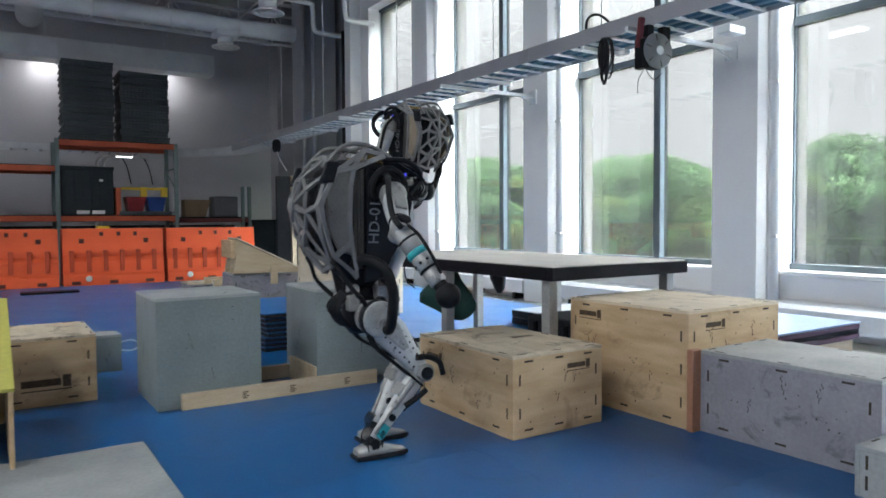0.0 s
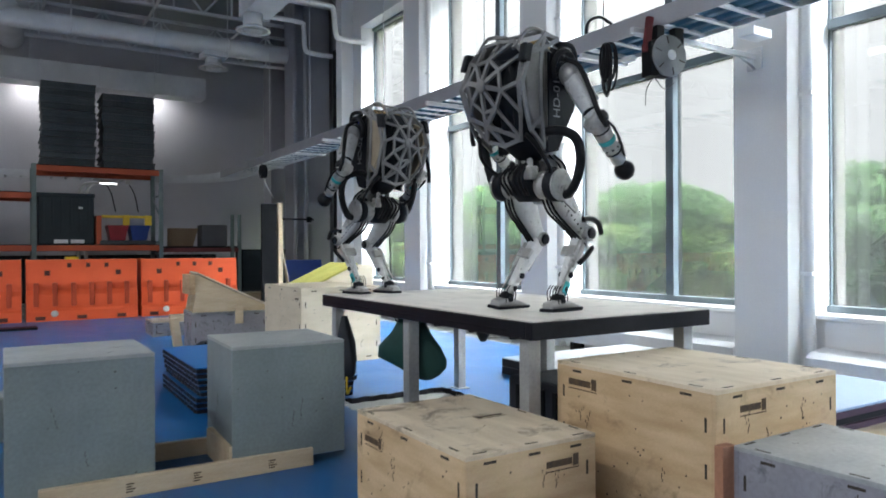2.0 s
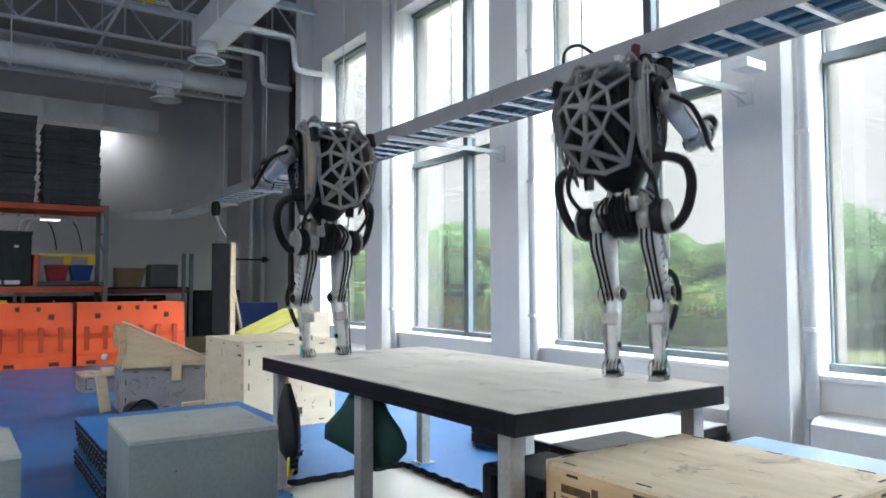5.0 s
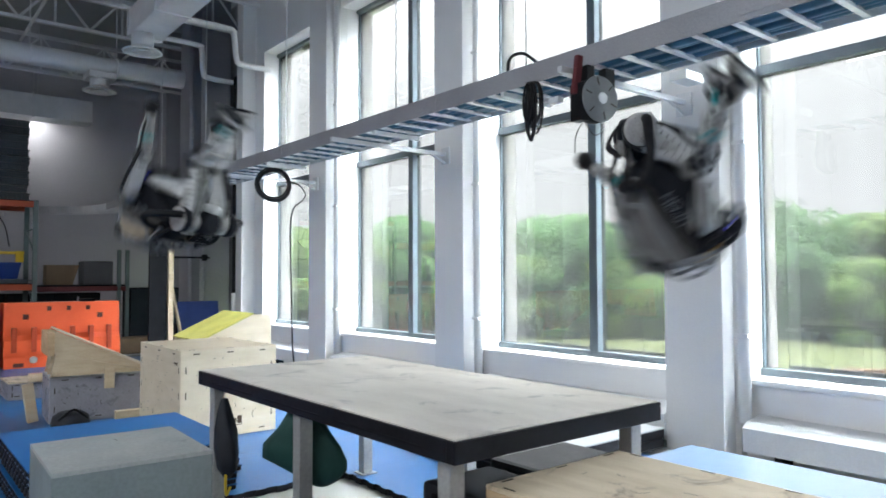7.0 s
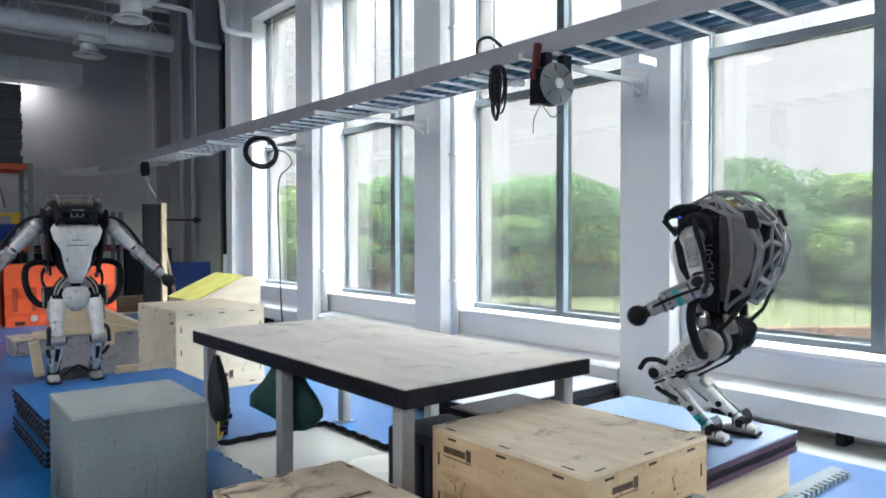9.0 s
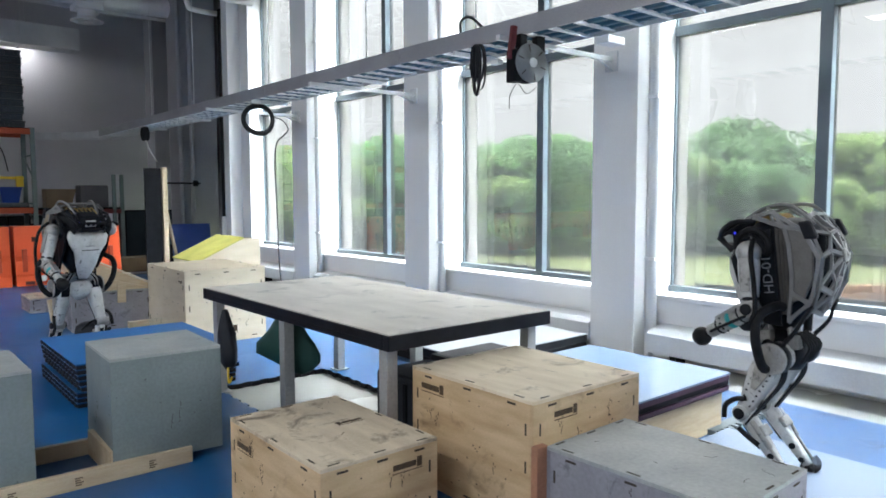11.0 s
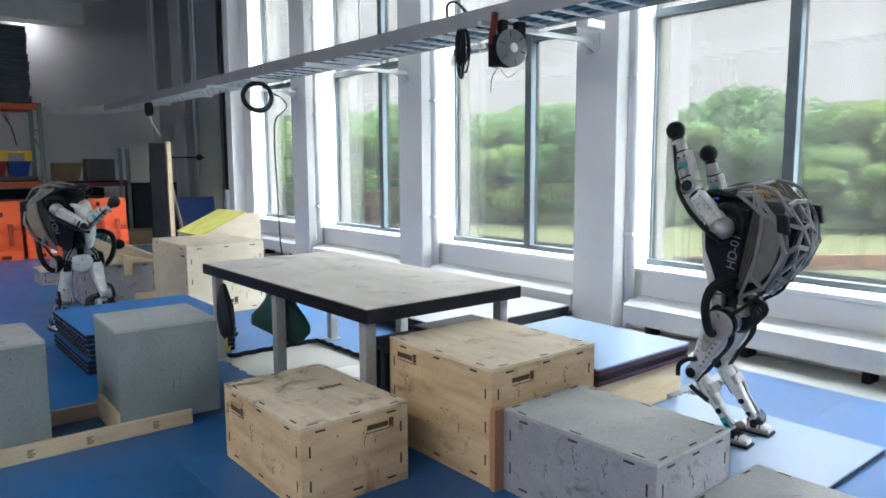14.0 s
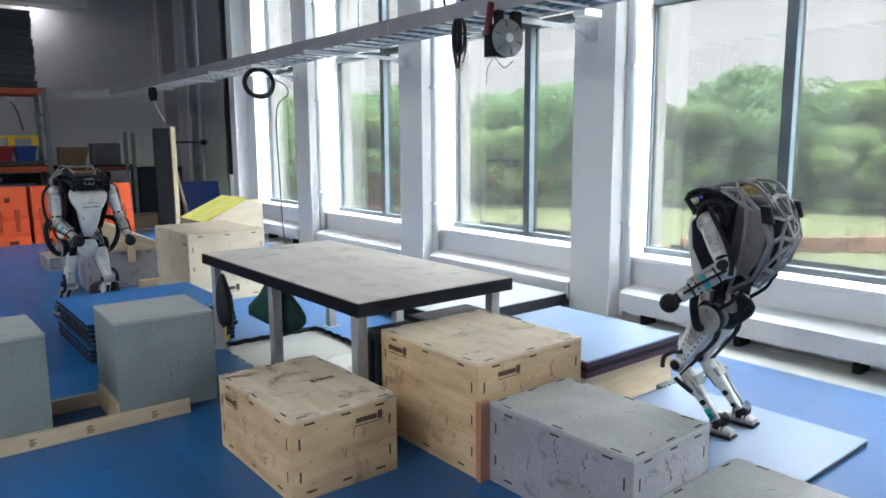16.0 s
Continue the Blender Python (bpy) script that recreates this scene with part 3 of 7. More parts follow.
def cord_reel():
    r = thing("cord_reel", "grey cord reel with black housing hanging from the cable tray", "cord reel", pose(5.19, 4.50, 2.59, 0, 0, -8))
    bm = bm_new()
    lathe(bm, [(0.03, -0.012), (0.155, -0.012), (0.16, 0.0), (0.155, 0.012), (0.045, 0.018), (0.04, 0.03), (0.005, 0.03)], 32, pose(0, -0.055, 0, 90))
    part("disc", bm, REELGREY, r)
    bm = bm_new()
    lathe(bm, [(0.02, -0.06), (0.15, -0.06), (0.158, -0.04), (0.158, 0.035), (0.15, 0.04), (0.02, 0.04)], 32, pose(0, 0.0, 0, 90))
    box(bm, (-0.17, -0.05, -0.16), (-0.09, 0.06, 0.10), 0.012)
    box(bm, (-0.09, -0.03, 0.10), (-0.02, 0.04, 0.235), 0.008)
    box(bm, (0.08, -0.03, 0.02), (0.17, 0.04, 0.235), 0.008)
    part("housing", bm, BLACK, r)
    for a in range(6):
        bm = bm_new()
        box(bm, (0.09, -0.0725, -0.0035), (0.145, -0.0665, 0.0035), 0, Matrix.Rotation(a * math.pi / 3 + 0.3, 4, "Y"))
        part("slot", bm, SLOT, r)
    bm = bm_new()
    lathe(bm, [(0.005, 0), (0.04, 0), (0.038, 0.006), (0.005, 0.008)], 18, pose(0, -0.084, 0, 90))
    part("hub_cap", bm, WHITEP, r)
    bm = bm_new()
    tube(bm, arc([(-0.1, 0, -0.15), (0.0, 0.0, -0.24), (0.1, 0, -0.18)], 5), 0.004, 5)
    tube(bm, arc([(-0.1, 0, -0.15), (-0.17, 0, -0.26), (-0.18, 0, -0.38)], 5), 0.004, 5)
    part("loose_cord", bm, CABLE, r)
    bm = bm_new()
    box(bm, (-0.20, -0.02, 0.0), (-0.15, 0.02, 0.27), 0.006, Matrix.Rotation(0.14, 4, "Y"))
    part("strap", bm, REDSTRAP, r, "dark red strap")


cord_reel()


def cable_bundle():
    c = thing("cable_bundle", "long black coiled cable hanging in a bundle from the cable tray", "cable")
    rnd = random.Random(5)
    for i in range(12):
        bm = bm_new()
        w, h = rnd.uniform(0.035, 0.095), rnd.uniform(0.14, 0.22)
        cx, cy = 5.12 + rnd.uniform(-0.02, 0.02), 5.02 + rnd.uniform(-0.03, 0.03)
        tube(bm, arc([(cx + 0.3 * w * math.sin(a), cy + w * math.sin(a), 2.82 - h + h * math.cos(a)) for a in np.linspace(0, 2 * math.pi, 12)], 2), 0.0085, 6)
        part("loop", bm, CABLE, c)
    bm = bm_new()
    box(bm, (5.10, 4.75, 2.62), (5.16, 4.84, 2.66), 0.006)
    tube(bm, [(5.13, 4.98, 2.66), (5.13, 4.83, 2.64)], 0.008, 6)
    part("plug", bm, WHITEP, c, "white plug")


cable_bundle()


def cable_ring():
    c = thing("cable_ring", "ring of black cable hanging from the tray with one end trailing", "cable")
    rnd = random.Random(3)
    for i in range(6):
        bm = bm_new()
        r = 0.20 + rnd.uniform(-0.025, 0.025)
        oy, oz, ox = rnd.uniform(-0.02, 0.02), rnd.uniform(-0.015, 0.015), rnd.uniform(-0.012, 0.012)
        tube(bm, [(5.42 + ox + r * math.sin(a), 10.0 + oy - 0.25 * r * math.sin(a), 2.60 + oz + r * math.cos(a)) for a in np.linspace(0, 2 * math.pi, 25)], 0.014, 6)
        part("loop", bm, CABLE, c)
    bm = bm_new()
    tube(bm, arc([(5.62, 9.95, 2.66), (5.76, 9.9, 2.60), (5.84, 9.9, 2.48), (5.76, 9.9, 2.38), (5.66, 9.9, 2.28), (5.62, 9.9, 2.0), (5.64, 9.9, 1.2), (5.68, 9.9, 0.25), (5.8, 9.8, 0.02)], 8), 0.010, 6)
    part("trailing_cable", bm, CABLE, c)


cable_ring()


def hanging_lead(x, y, z, tail):
    c = thing("hanging_plug_lead", "black plug lead with white plug hanging from the tray", "cable", group="hanging leads")
    for i in range(5):
        bm = bm_new()
        tube(bm, [(x + 0.04 * math.sin(a + i), y + (0.07 + 0.01 * i) * math.sin(a), z - 0.12 + 0.12 * math.cos(a)) for a in np.linspace(0, 6.28, 13)], 0.02, 6)
        part("loop", bm, CABLE, c)
    bm = bm_new()
    tube(bm, arc([(x, y, z - 0.2), (x + 0.03, y - 0.1, z - 0.4), (x + 0.12, y - 0.25, z - 0.4 - tail)], 5), 0.012, 6)
    part("lead", bm, WHITEP, c)


hanging_lead(5.2, 14.4, 2.80, 0.25)


def wall_socket_lead(x, z):
    c = thing("socket_drop", "small white socket with a drooping lead on the back tray", "socket", group="socket drops")
    part("socket", one_box((x - 0.08, 18.9, z), (x + 0.08, 18.995, z + 0.2), 0.01), WHITEP, c)
    bm = bm_new()
    tube(bm, arc([(x, 18.95, z), (x + 0.12, 18.95, z - 0.25), (x + 0.2, 18.95, z - 0.65)], 5), 0.012, 6)
    part("lead", bm, BLACK, c)


wall_socket_lead(3.4, 2.71)
wall_socket_lead(2.9, 2.71)


def work_lamp():
    c = thing("work_lamp", "small bright lamp under the tray at the back", "lamp")
    part("hood", one_box((2.75, 18.82, 2.72), (3.15, 18.98, 2.78), 0.01), WHITEP, c)
    part("diffuser", one_box((2.77, 18.84, 2.70), (3.13, 18.96, 2.72), 0.004), glow("lamp_glow", (0.9, 0.95, 1.0), 2.5), c)


work_lamp()


def white_hoses():
    for x in (2.35, 2.5):
        bm = bm_new()
        tube(bm, arc([(x + 0.35, 19.2, 2.75), (x + 0.1, 19.2, 2.68), (x, 19.2, 2.3), (x, 19.2, 0.6)], 6), 0.035, 8)
        tagged(part("white_hose", bm, WHITEP), "thick white flexible hose dropping from the back tray", "hose", "white hoses")


white_hoses()

# ducts
def round_duct():
    d = thing("round_duct", "grey round air duct crossing under the roof", "duct")
    bm = bm_new()
    tube(bm, arc([(-8.8, 16.2, 5.52), (0, 16.2, 5.52), (5.8, 16.2, 5.52), (6.5, 16.2, 5.6), (6.75, 16.2, 6.0), (6.75, 16.2, 7.1)], 6), 0.19, 18)
    part("pipe", bm, DUCT, d)
    for x in np.arange(-7, 6.2, 1.5):
        bm = bm_new()
        lathe(bm, [(0.19, -0.02), (0.205, -0.015), (0.205, 0.015), (0.19, 0.02)], 18, pose(float(x), 16.2, 5.52, 0, 90))
        tube(bm, [(float(x), 16.2, 5.7), (float(x), 16.2, ZC)], 0.012, 5)
        part("collar", bm, DUCT, d)


def diffuser(name, x, y, z, top):
    d = thing(name, "round white ceiling air diffuser on a short drop", "air vent", group="air diffusers")
    bm = bm_new()
    tube(bm, [(x, y, z + 0.05), (x, y, top)], 0.17, 18)
    part("neck", bm, DUCT, d)
    bm = bm_new()
    lathe(bm, [(0.17, 0.09), (0.2, 0.06), (0.30, 0.02), (0.305, 0.0), (0.25, 0.004), (0.24, 0.03), (0.17, 0.045)], 24, pose(x, y, z))
    part("outer_cone", bm, WHITEP, d)
    bm = bm_new()
    lathe(bm, [(0.03, 0.05), (0.1, 0.035), (0.17, 0.0), (0.165, -0.006), (0.03, 0.0)], 24, pose(x, y, z))
    part("inner_cone", bm, WHITEP, d)


round_duct()
diffuser("air_diffuser", 4.65, 13.2, 5.02, 5.32)
diffuser("air_diffuser", 4.70, 16.2, 5.02, 5.36)
bm = bm_new()
box(bm, (4.45, 15.95, 5.24), (4.95, 16.45, 5.36), 0.01)
tagged(part("duct_boot", bm, DUCT), "square grey boot joining the diffuser to the round duct", "duct")
def box_duct(name, label, lo, hi, axis, first, step):
    d = thing(name, label, "duct")
    part("run", one_box(lo, hi, 0.01), DUCT, d)
    for q in np.arange(first, hi[axis], step):
        a, b = [v - 0.02 for v in lo], [v + 0.02 for v in hi]
        a[axis], b[axis] = float(q) - 0.02, float(q) + 0.02
        part("flange", one_box(a, b, 0.004), DUCT, d)


box_duct("square_duct", "square grey sheet metal duct with joint flanges", (4.48, 4.0, 5.32), (5.0, 13.5, 5.75), 1, 5, 1.4)
bm = bm_new()
pts = arc([(-6, 14.5, 6.3), (-3.4, 14.6, 6.3), (-1.2, 14.9, 6.15), (0.3, 15.6, 5.85), (0.9, 16.6, 5.75), (1.0, 18.5, 5.75)], 6)
tube(bm, pts, 0.27, 18)
tagged(part("large_duct", bm, DUCT), "large grey round duct with a sweeping bend", "duct")
box_duct("flat_duct", "wide grey rectangular duct along the back wall", (-9, 19.0, 4.95), (5.2, 19.6, 5.45), 0, -8, 1.2)

# roof trusses
def truss(y, z0, z1, n):
    t = thing("roof_truss", "grey steel bar joist under the roof deck", "truss", group="roof trusses")
    bm = bm_new()
    for z in (z0, z1):
        box(bm, (-9, y - 0.05, z - 0.03), (7.1, y + 0.05, z + 0.03))
    part("chord", bm, STEEL_GREY, t)
    for i in range(n):
        x0, x1 = -9 + 16.1 * i / n, -9 + 16.1 * (i + 1) / n
        bm = bm_new()
        tube(bm, [(x0, y, z0), ((x0 + x1) / 2, y, z1), (x1, y, z0)], 0.03, 5)
        tube(bm, [((x0 + x1) / 2, y, z1), ((x0 + x1) / 2, y, z0)], 0.022, 5)
        part("web", bm, STEEL_GREY, t)


for y in (18.2, 16.75, 15.0, 13.4, 11.8, 8.6):
    truss(y, 5.75 if y > 17 else 6.35, 6.5 if y > 17 else 7.1, 13)

# conduits with labels
def conduit(pts, r=0.035):
    bm = bm_new()
    tube(bm, pts, r, 8)
    return tagged(part("conduit", bm, WALL), "white painted pipe under the roof", "pipe", "roof pipes")


conduit([(-8, 14.2, 6.2), (2.6, 14.2, 6.2)])
conduit([(2.9, 14.0, 6.15), (4.2, 14.0, 6.15)])
for x in (-3.0, -0.6, 1.6, 3.6, 5.6):
    conduit([(x, 8.0, 6.28), (x, 19.5, 6.28)], 0.03)
    conduit([(x, 14.0, 6.28), (x, 14.0, 5.95)], 0.02)
conduit([(-8, 17.4, 6.0), (6.9, 17.4, 6.0)], 0.045)
conduit(arc([(5.0, 12.9, 5.62), (5.9, 12.9, 5.62), (6.05, 12.9, 5.55), (6.1, 12.9, 5.15), (6.2, 12.9, 5.05), (6.72, 12.9, 5.05)], 6), 0.05)
conduit(arc([(5.0, 14.6, 5.8), (6.0, 14.6, 5.8), (6.12, 14.6, 5.7), (6.15, 14.6, 5.3), (6.3, 14.6, 5.2), (7.1, 14.6, 5.2)], 6), 0.05)
for x in (3.3, 3.7):
    bm = bm_new()
    tube(bm, [(x, 14.0, 6.15), (x + 0.3, 14.0, 6.15)], 0.042, 8)
    tagged(part("pipe_label", bm, YELLOWP), "yellow marker band on a roof pipe", "label", "pipe labels")

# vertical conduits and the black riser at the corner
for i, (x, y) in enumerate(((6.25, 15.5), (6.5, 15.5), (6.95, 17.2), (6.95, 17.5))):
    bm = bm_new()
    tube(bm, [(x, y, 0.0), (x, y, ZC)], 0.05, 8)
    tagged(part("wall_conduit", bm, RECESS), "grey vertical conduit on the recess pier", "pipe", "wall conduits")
bm = bm_new()
box(bm, (6.47, 13.78, 0.0), (6.70, 13.92, 5.1), 0.01)
tagged(part("black_riser", bm, BLACK), "black vertical cable riser at the end column", "cable duct")
bm = bm_new()
tube(bm, [(6.44, 13.76, 0.0), (6.44, 13.76, 1.1)], 0.04, 8)
tagged(part("white_riser", bm, WALL), "short white pipe at the foot of the end column", "pipe")


# unseen high-bay lamps, placed out of view to fill the hall with light
def fill_lamp(x, y, z, power, half=1.25):
    t = thing("high_bay_lamp", "long white ceiling lamp, unseen, added to fill the hall with light", "ceiling lamp", group="high-bay lamps")
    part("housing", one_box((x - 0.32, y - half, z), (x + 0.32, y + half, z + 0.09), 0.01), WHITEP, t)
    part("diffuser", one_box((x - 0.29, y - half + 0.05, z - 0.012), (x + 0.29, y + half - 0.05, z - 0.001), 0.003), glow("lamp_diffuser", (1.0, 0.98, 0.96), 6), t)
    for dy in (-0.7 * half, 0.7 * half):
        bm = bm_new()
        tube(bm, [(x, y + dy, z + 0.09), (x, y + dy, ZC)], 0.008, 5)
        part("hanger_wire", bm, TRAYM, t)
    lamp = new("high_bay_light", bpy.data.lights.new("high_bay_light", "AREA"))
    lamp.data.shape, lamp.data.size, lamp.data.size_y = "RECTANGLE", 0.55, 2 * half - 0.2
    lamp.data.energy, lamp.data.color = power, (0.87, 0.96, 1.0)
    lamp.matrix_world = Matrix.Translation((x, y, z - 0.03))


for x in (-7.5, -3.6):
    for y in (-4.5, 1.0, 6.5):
        fill_lamp(x, y, 6.1, 88)
fill_lamp(-5.5, 11.0, 6.1, 75)
# behind the back duct, no lamp known here: brightens the wall below
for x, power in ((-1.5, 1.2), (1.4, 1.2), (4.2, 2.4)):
    fill_lamp(x, 20.03, 5.2, power, 0.4)

# ---- foam mat floor: interlocking tiles ----
TILE = 0.97


def tile_outline(teeth=13, a=0.016):
    """A square tile with interlocking teeth; alike tiles mesh on every side."""
    step = TILE / teeth
    wave = [(k * step, a / 2 if q % 2 else -a / 2) for q in range(teeth) for k in (q, q + 1)][1:-1]
    w = -a / 2
    out = [(w, w)] + wave + [(TILE + w, w)] + [(TILE + v, u) for u, v in wave] + [(TILE + w, TILE + w)]
    out += [(u, TILE + v) for u, v in wave[::-1]] + [(w, TILE + w)] + [(v, u) for u, v in wave[::-1]]
    return [(TILE / 2 + (x - TILE / 2) * 0.9988, TILE / 2 + (y - TILE / 2) * 0.9988) for x, y in out]


def floor_mats():
    rims = {}
    for key, ax, sg in (((0, 0), 0, 0), ((-1, 0), 0, 1), ((1, 0), 0, -1), ((0, -1), 1, 1), ((0, 1), 1, -1)):
        bm = bm_new()
        prism(bm, tile_outline(), 0.04, pose(0, 0, -0.04))
        bmesh.ops.remove_doubles(bm, verts=bm.verts[:], dist=1e-6)
        rims[key] = mesh_of("mat", bm, BLUEMAT)
        rims[key].materials.append(MATEDGE)
        for p in rims[key].polygons:
            if sg and abs(p.normal.z) < 0.5 and sg * (p.center[ax] - TILE / 2) > TILE / 2 - 0.02:
                p.material_index = 1
    me = rims[(0, 0)]
    for i in range(-8, 3):
        for j in range(-13, 9):
            if i == 0 and j in (-1, -2):
                continue
            ob = new("mat", rims[(i, 0)] if i in (-1, 1) and j in (-1, -2) else rims[(0, 1 if j == 0 else -1)] if i == 0 and j in (0, -3) else me)
            ob.parent = floor
            ob.location = (3.0 + i * TILE, 5.77 + j * TILE, 0)
    bm = bm_new()
    box(bm, (3.0 + 3 * TILE - 0.02, -6.8, -0.041), (6.02, 13.4, -0.002), 0.004)
    ob = part("edge_mat", bm, BLUEMAT, floor)


floor_mats()


def slab(name, label, lo, hi, top, edge, layers=1, group=""):
    """A thick mat: a coloured skin over one or more foam layers."""
    t = thing(name, label, "mat", group=group)
    z0, z1 = lo[2], hi[2]
    h = (z1 - z0 - 0.008) / layers
    rnd = random.Random(int(lo[0] * 100))
    for i in range(layers):
        d = [rnd.uniform(-0.012, 0.012) for _ in range(4)] if layers > 2 else (0, 0, 0, 0)
        part("layer", one_box((lo[0] + d[0], lo[1] + d[1], z0 + i * h), (hi[0] + d[2], hi[1] + d[3], z0 + (i + 1) * h - 0.003), 0.005), edge if not isinstance(edge, tuple) else edge[i % len(edge)], t)
    part("cover", one_box((lo[0], lo[1], z1 - 0.010), (hi[0], hi[1], z1), 0.003), top, t)
    return t


def mat_stack():
    t = thing("mat_stack", "stack of black-edged blue foam mats with notched borders", "mat stack")
    rnd = random.Random(8)
    n, h = 8, 0.0405
    for i in range(n):
        bm = bm_new()
        dx, dy = rnd.uniform(-0.015, 0.015), rnd.uniform(-0.015, 0.015)
        box(bm, (2.04 + dx, 5.86 + dy, i * h + 0.002), (3.22 + dx, 7.08 + dy, (i + 1) * h - 0.010), 0.004)
        for k in range(12):
            y = 5.9 + k * 0.1
            box(bm, (2.031 + dx, y, i * h + 0.004), (2.05 + dx, y + 0.05, (i + 1) * h - 0.012))
            x = 2.08 + k * 0.097
            box(bm, (x, 5.851 + dy, i * h + 0.004), (x + 0.05, 5.87 + dy, (i + 1) * h - 0.012))
        part("foam_layer", bm, MATEDGE, t)
        bm = bm_new()
        box(bm, (2.035 + dx, 5.855 + dy, (i + 1) * h - 0.010), (3.225 + dx, 7.085 + dy, (i + 1) * h), 0.003)
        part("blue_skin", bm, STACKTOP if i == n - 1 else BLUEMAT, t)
    bm = bm_new()
    for p in ((2.22, 5.83, 0.27), (2.2, 5.83, 0.23)):
        box(bm, p, (p[0] + 0.035, p[1] + 0.02, p[2] + 0.05), 0.008)
    part("strap_end", bm, BLACK, t)


mat_stack()


def panel_box(name, label, size, side, top, m, group="", marks=(), slots=True, category="plyo box", rnd_seed=1, edge=0.018):
    """A box of slotted panels with screw holes; marks: (face, u, v, width, flip) for the burnt-in maker's plates, drawn as bars."""
    t = thing(name, label, category, m, group)
    sx, sy, sz = size
    e = edge
    faces = {
        "front": (((0, 0, 0), (sx, e, sz - e)), (0, -1), sx),
        "rear": (((0, sy - e, 0), (sx, sy, sz - e)), (0, 1), sx),
        "left": (((0, e, 0), (e, sy - e, sz - e)), (-1, 0), sy),
        "right": (((sx - e, e, 0), (sx, sy - e, sz - e)), (1, 0), sy),
    }
    rnd = random.Random(rnd_seed)
    for nm, ((lo, hi), nrm, w) in faces.items():
        p = part(f"{nm}_panel", one_box(lo, hi, 0.003), side, t)
        bm, bh = bm_new(), bm_new()

        def place(bmx, u, v, wu, wv, d=0.0012):
            """A shallow bar on the face: u along it, v up."""
            if nm == "front":
                box(bmx, (u - wu / 2, -d, v - wv / 2), (u + wu / 2, 0.002, v + wv / 2))
            elif nm == "rear":
                box(bmx, (u - wu / 2, sy - 0.002, v - wv / 2), (u + wu / 2, sy + d, v + wv / 2))
            elif nm == "left":
                box(bmx, (-d, u - wu / 2, v - wv / 2), (0.002, u + wu / 2, v + wv / 2))
            else:
                box(bmx, (sx - 0.002, u - wu / 2, v - wv / 2), (sx + d, u + wu / 2, v + wv / 2))

        if slots:
            spots = [(u, v, 0.055, 0.010) for u in (0.12 * w + 0.03, 0.5 * w, 0.88 * w - 0.03) for v in (sz - 0.035, 0.04)]
            spots += [(u, v * sz, 0.010, 0.055) for v in ((0.3, 0.7) if sz < 0.55 else (0.22, 0.5, 0.78)) for u in (0.045, w - 0.045)]
            for spot in spots:
                place(bm, *spot)
                part("slot", bm, SLOT, p)
                bm = bm_new()
            bm.free()
            n = int(w * sz * 45)
            for _ in range(n):
                s = rnd.uniform(0.004, 0.008)
                place(bh, rnd.uniform(0.1, w - 0.1), rnd.uniform(0.07, sz - 0.07), s, s)
            for _ in range(3):
                u, v = rnd.uniform(0.15, w - 0.15), rnd.uniform(0.1, sz - 0.1)
                for k in range(rnd.randint(4, 9)):
                    place(bh, u + k * rnd.uniform(-0.004, 0.004), v + k * 0.011, 0.003, 0.013)
            tagged(part("screw_holes", bh, SLOT, p), kind="stuff")
        else:
            bm.free()
            for _ in range(int(w * sz * 14)):
                s = rnd.uniform(0.003, 0.007)
                place(bh, rnd.uniform(0.03, w - 0.03), rnd.uniform(0.03, sz - 0.03), s, s)
            for _ in range(2):
                u, v = rnd.uniform(0.15, w - 0.15), rnd.uniform(0.15, sz - 0.3)
                dx = rnd.uniform(-0.003, 0.003)
                for k in range(rnd.randint(5, 16)):
                    u += dx + rnd.uniform(-0.003, 0.003)
                    if rnd.random() < 0.8:
                        place(bh, u, v + k * 0.009, 0.0022, 0.010)
            tagged(part("scuff_marks", bh, SLOT, p), kind="stuff")
        for face, u, v, wd, flip in marks:
            if face != nm:
                continue
            bk = bm_new()
            hgt = wd * 0.36
            # a tall block, a plain bar and a thin line
            way = -1 if flip else 1
            place(bk, u - way * 0.38 * wd, v + 0.04 * hgt, wd * 0.16, hgt * 0.72)
            place(bk, u + way * 0.10 * wd, v, wd * 0.74, hgt * 0.42)
            place(bk, u, v - 0.44 * hgt, wd * 0.95, hgt * 0.07)
            part("maker_plate", bk, BRAND, p, "burnt maker's mark")
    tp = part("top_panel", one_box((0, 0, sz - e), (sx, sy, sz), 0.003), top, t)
    if slots:
        for u in (0.12, 0.5, 0.88):
            for lo, hi in [((u * sx - 0.03, y - 0.005), (u * sx + 0.03, y + 0.005)) for y in (0.018, sy - 0.018)] + [((x - 0.005, u * sy - 0.03), (x + 0.005, u * sy + 0.03)) for x in (0.018, sx - 0.018)]:
                part("slot", one_box((*lo, sz - 0.002), (*hi, sz + 0.001)), SLOT, tp)
    bm = bm_new()
    for _ in range(5 if slots else 2):
        x, y, a = rnd.uniform(0.1, sx - 0.1), rnd.uniform(0.08, sy - 0.08), rnd.uniform(0, 6.28)
        for k in range(rnd.randint(3, 8)):
            q = Matrix.Translation((x, y, 0)) @ Matrix.Rotation(a + 0.06 * k, 4, "Z") @ Matrix.Translation((0.008 * k, 0, 0))
            box(bm, (0, -0.0008, sz - 0.002), (0.009, 0.0008, sz + 0.0005), 0, q)
    tagged(part("scratch_marks", bm, SLOT, tp), kind="stuff")
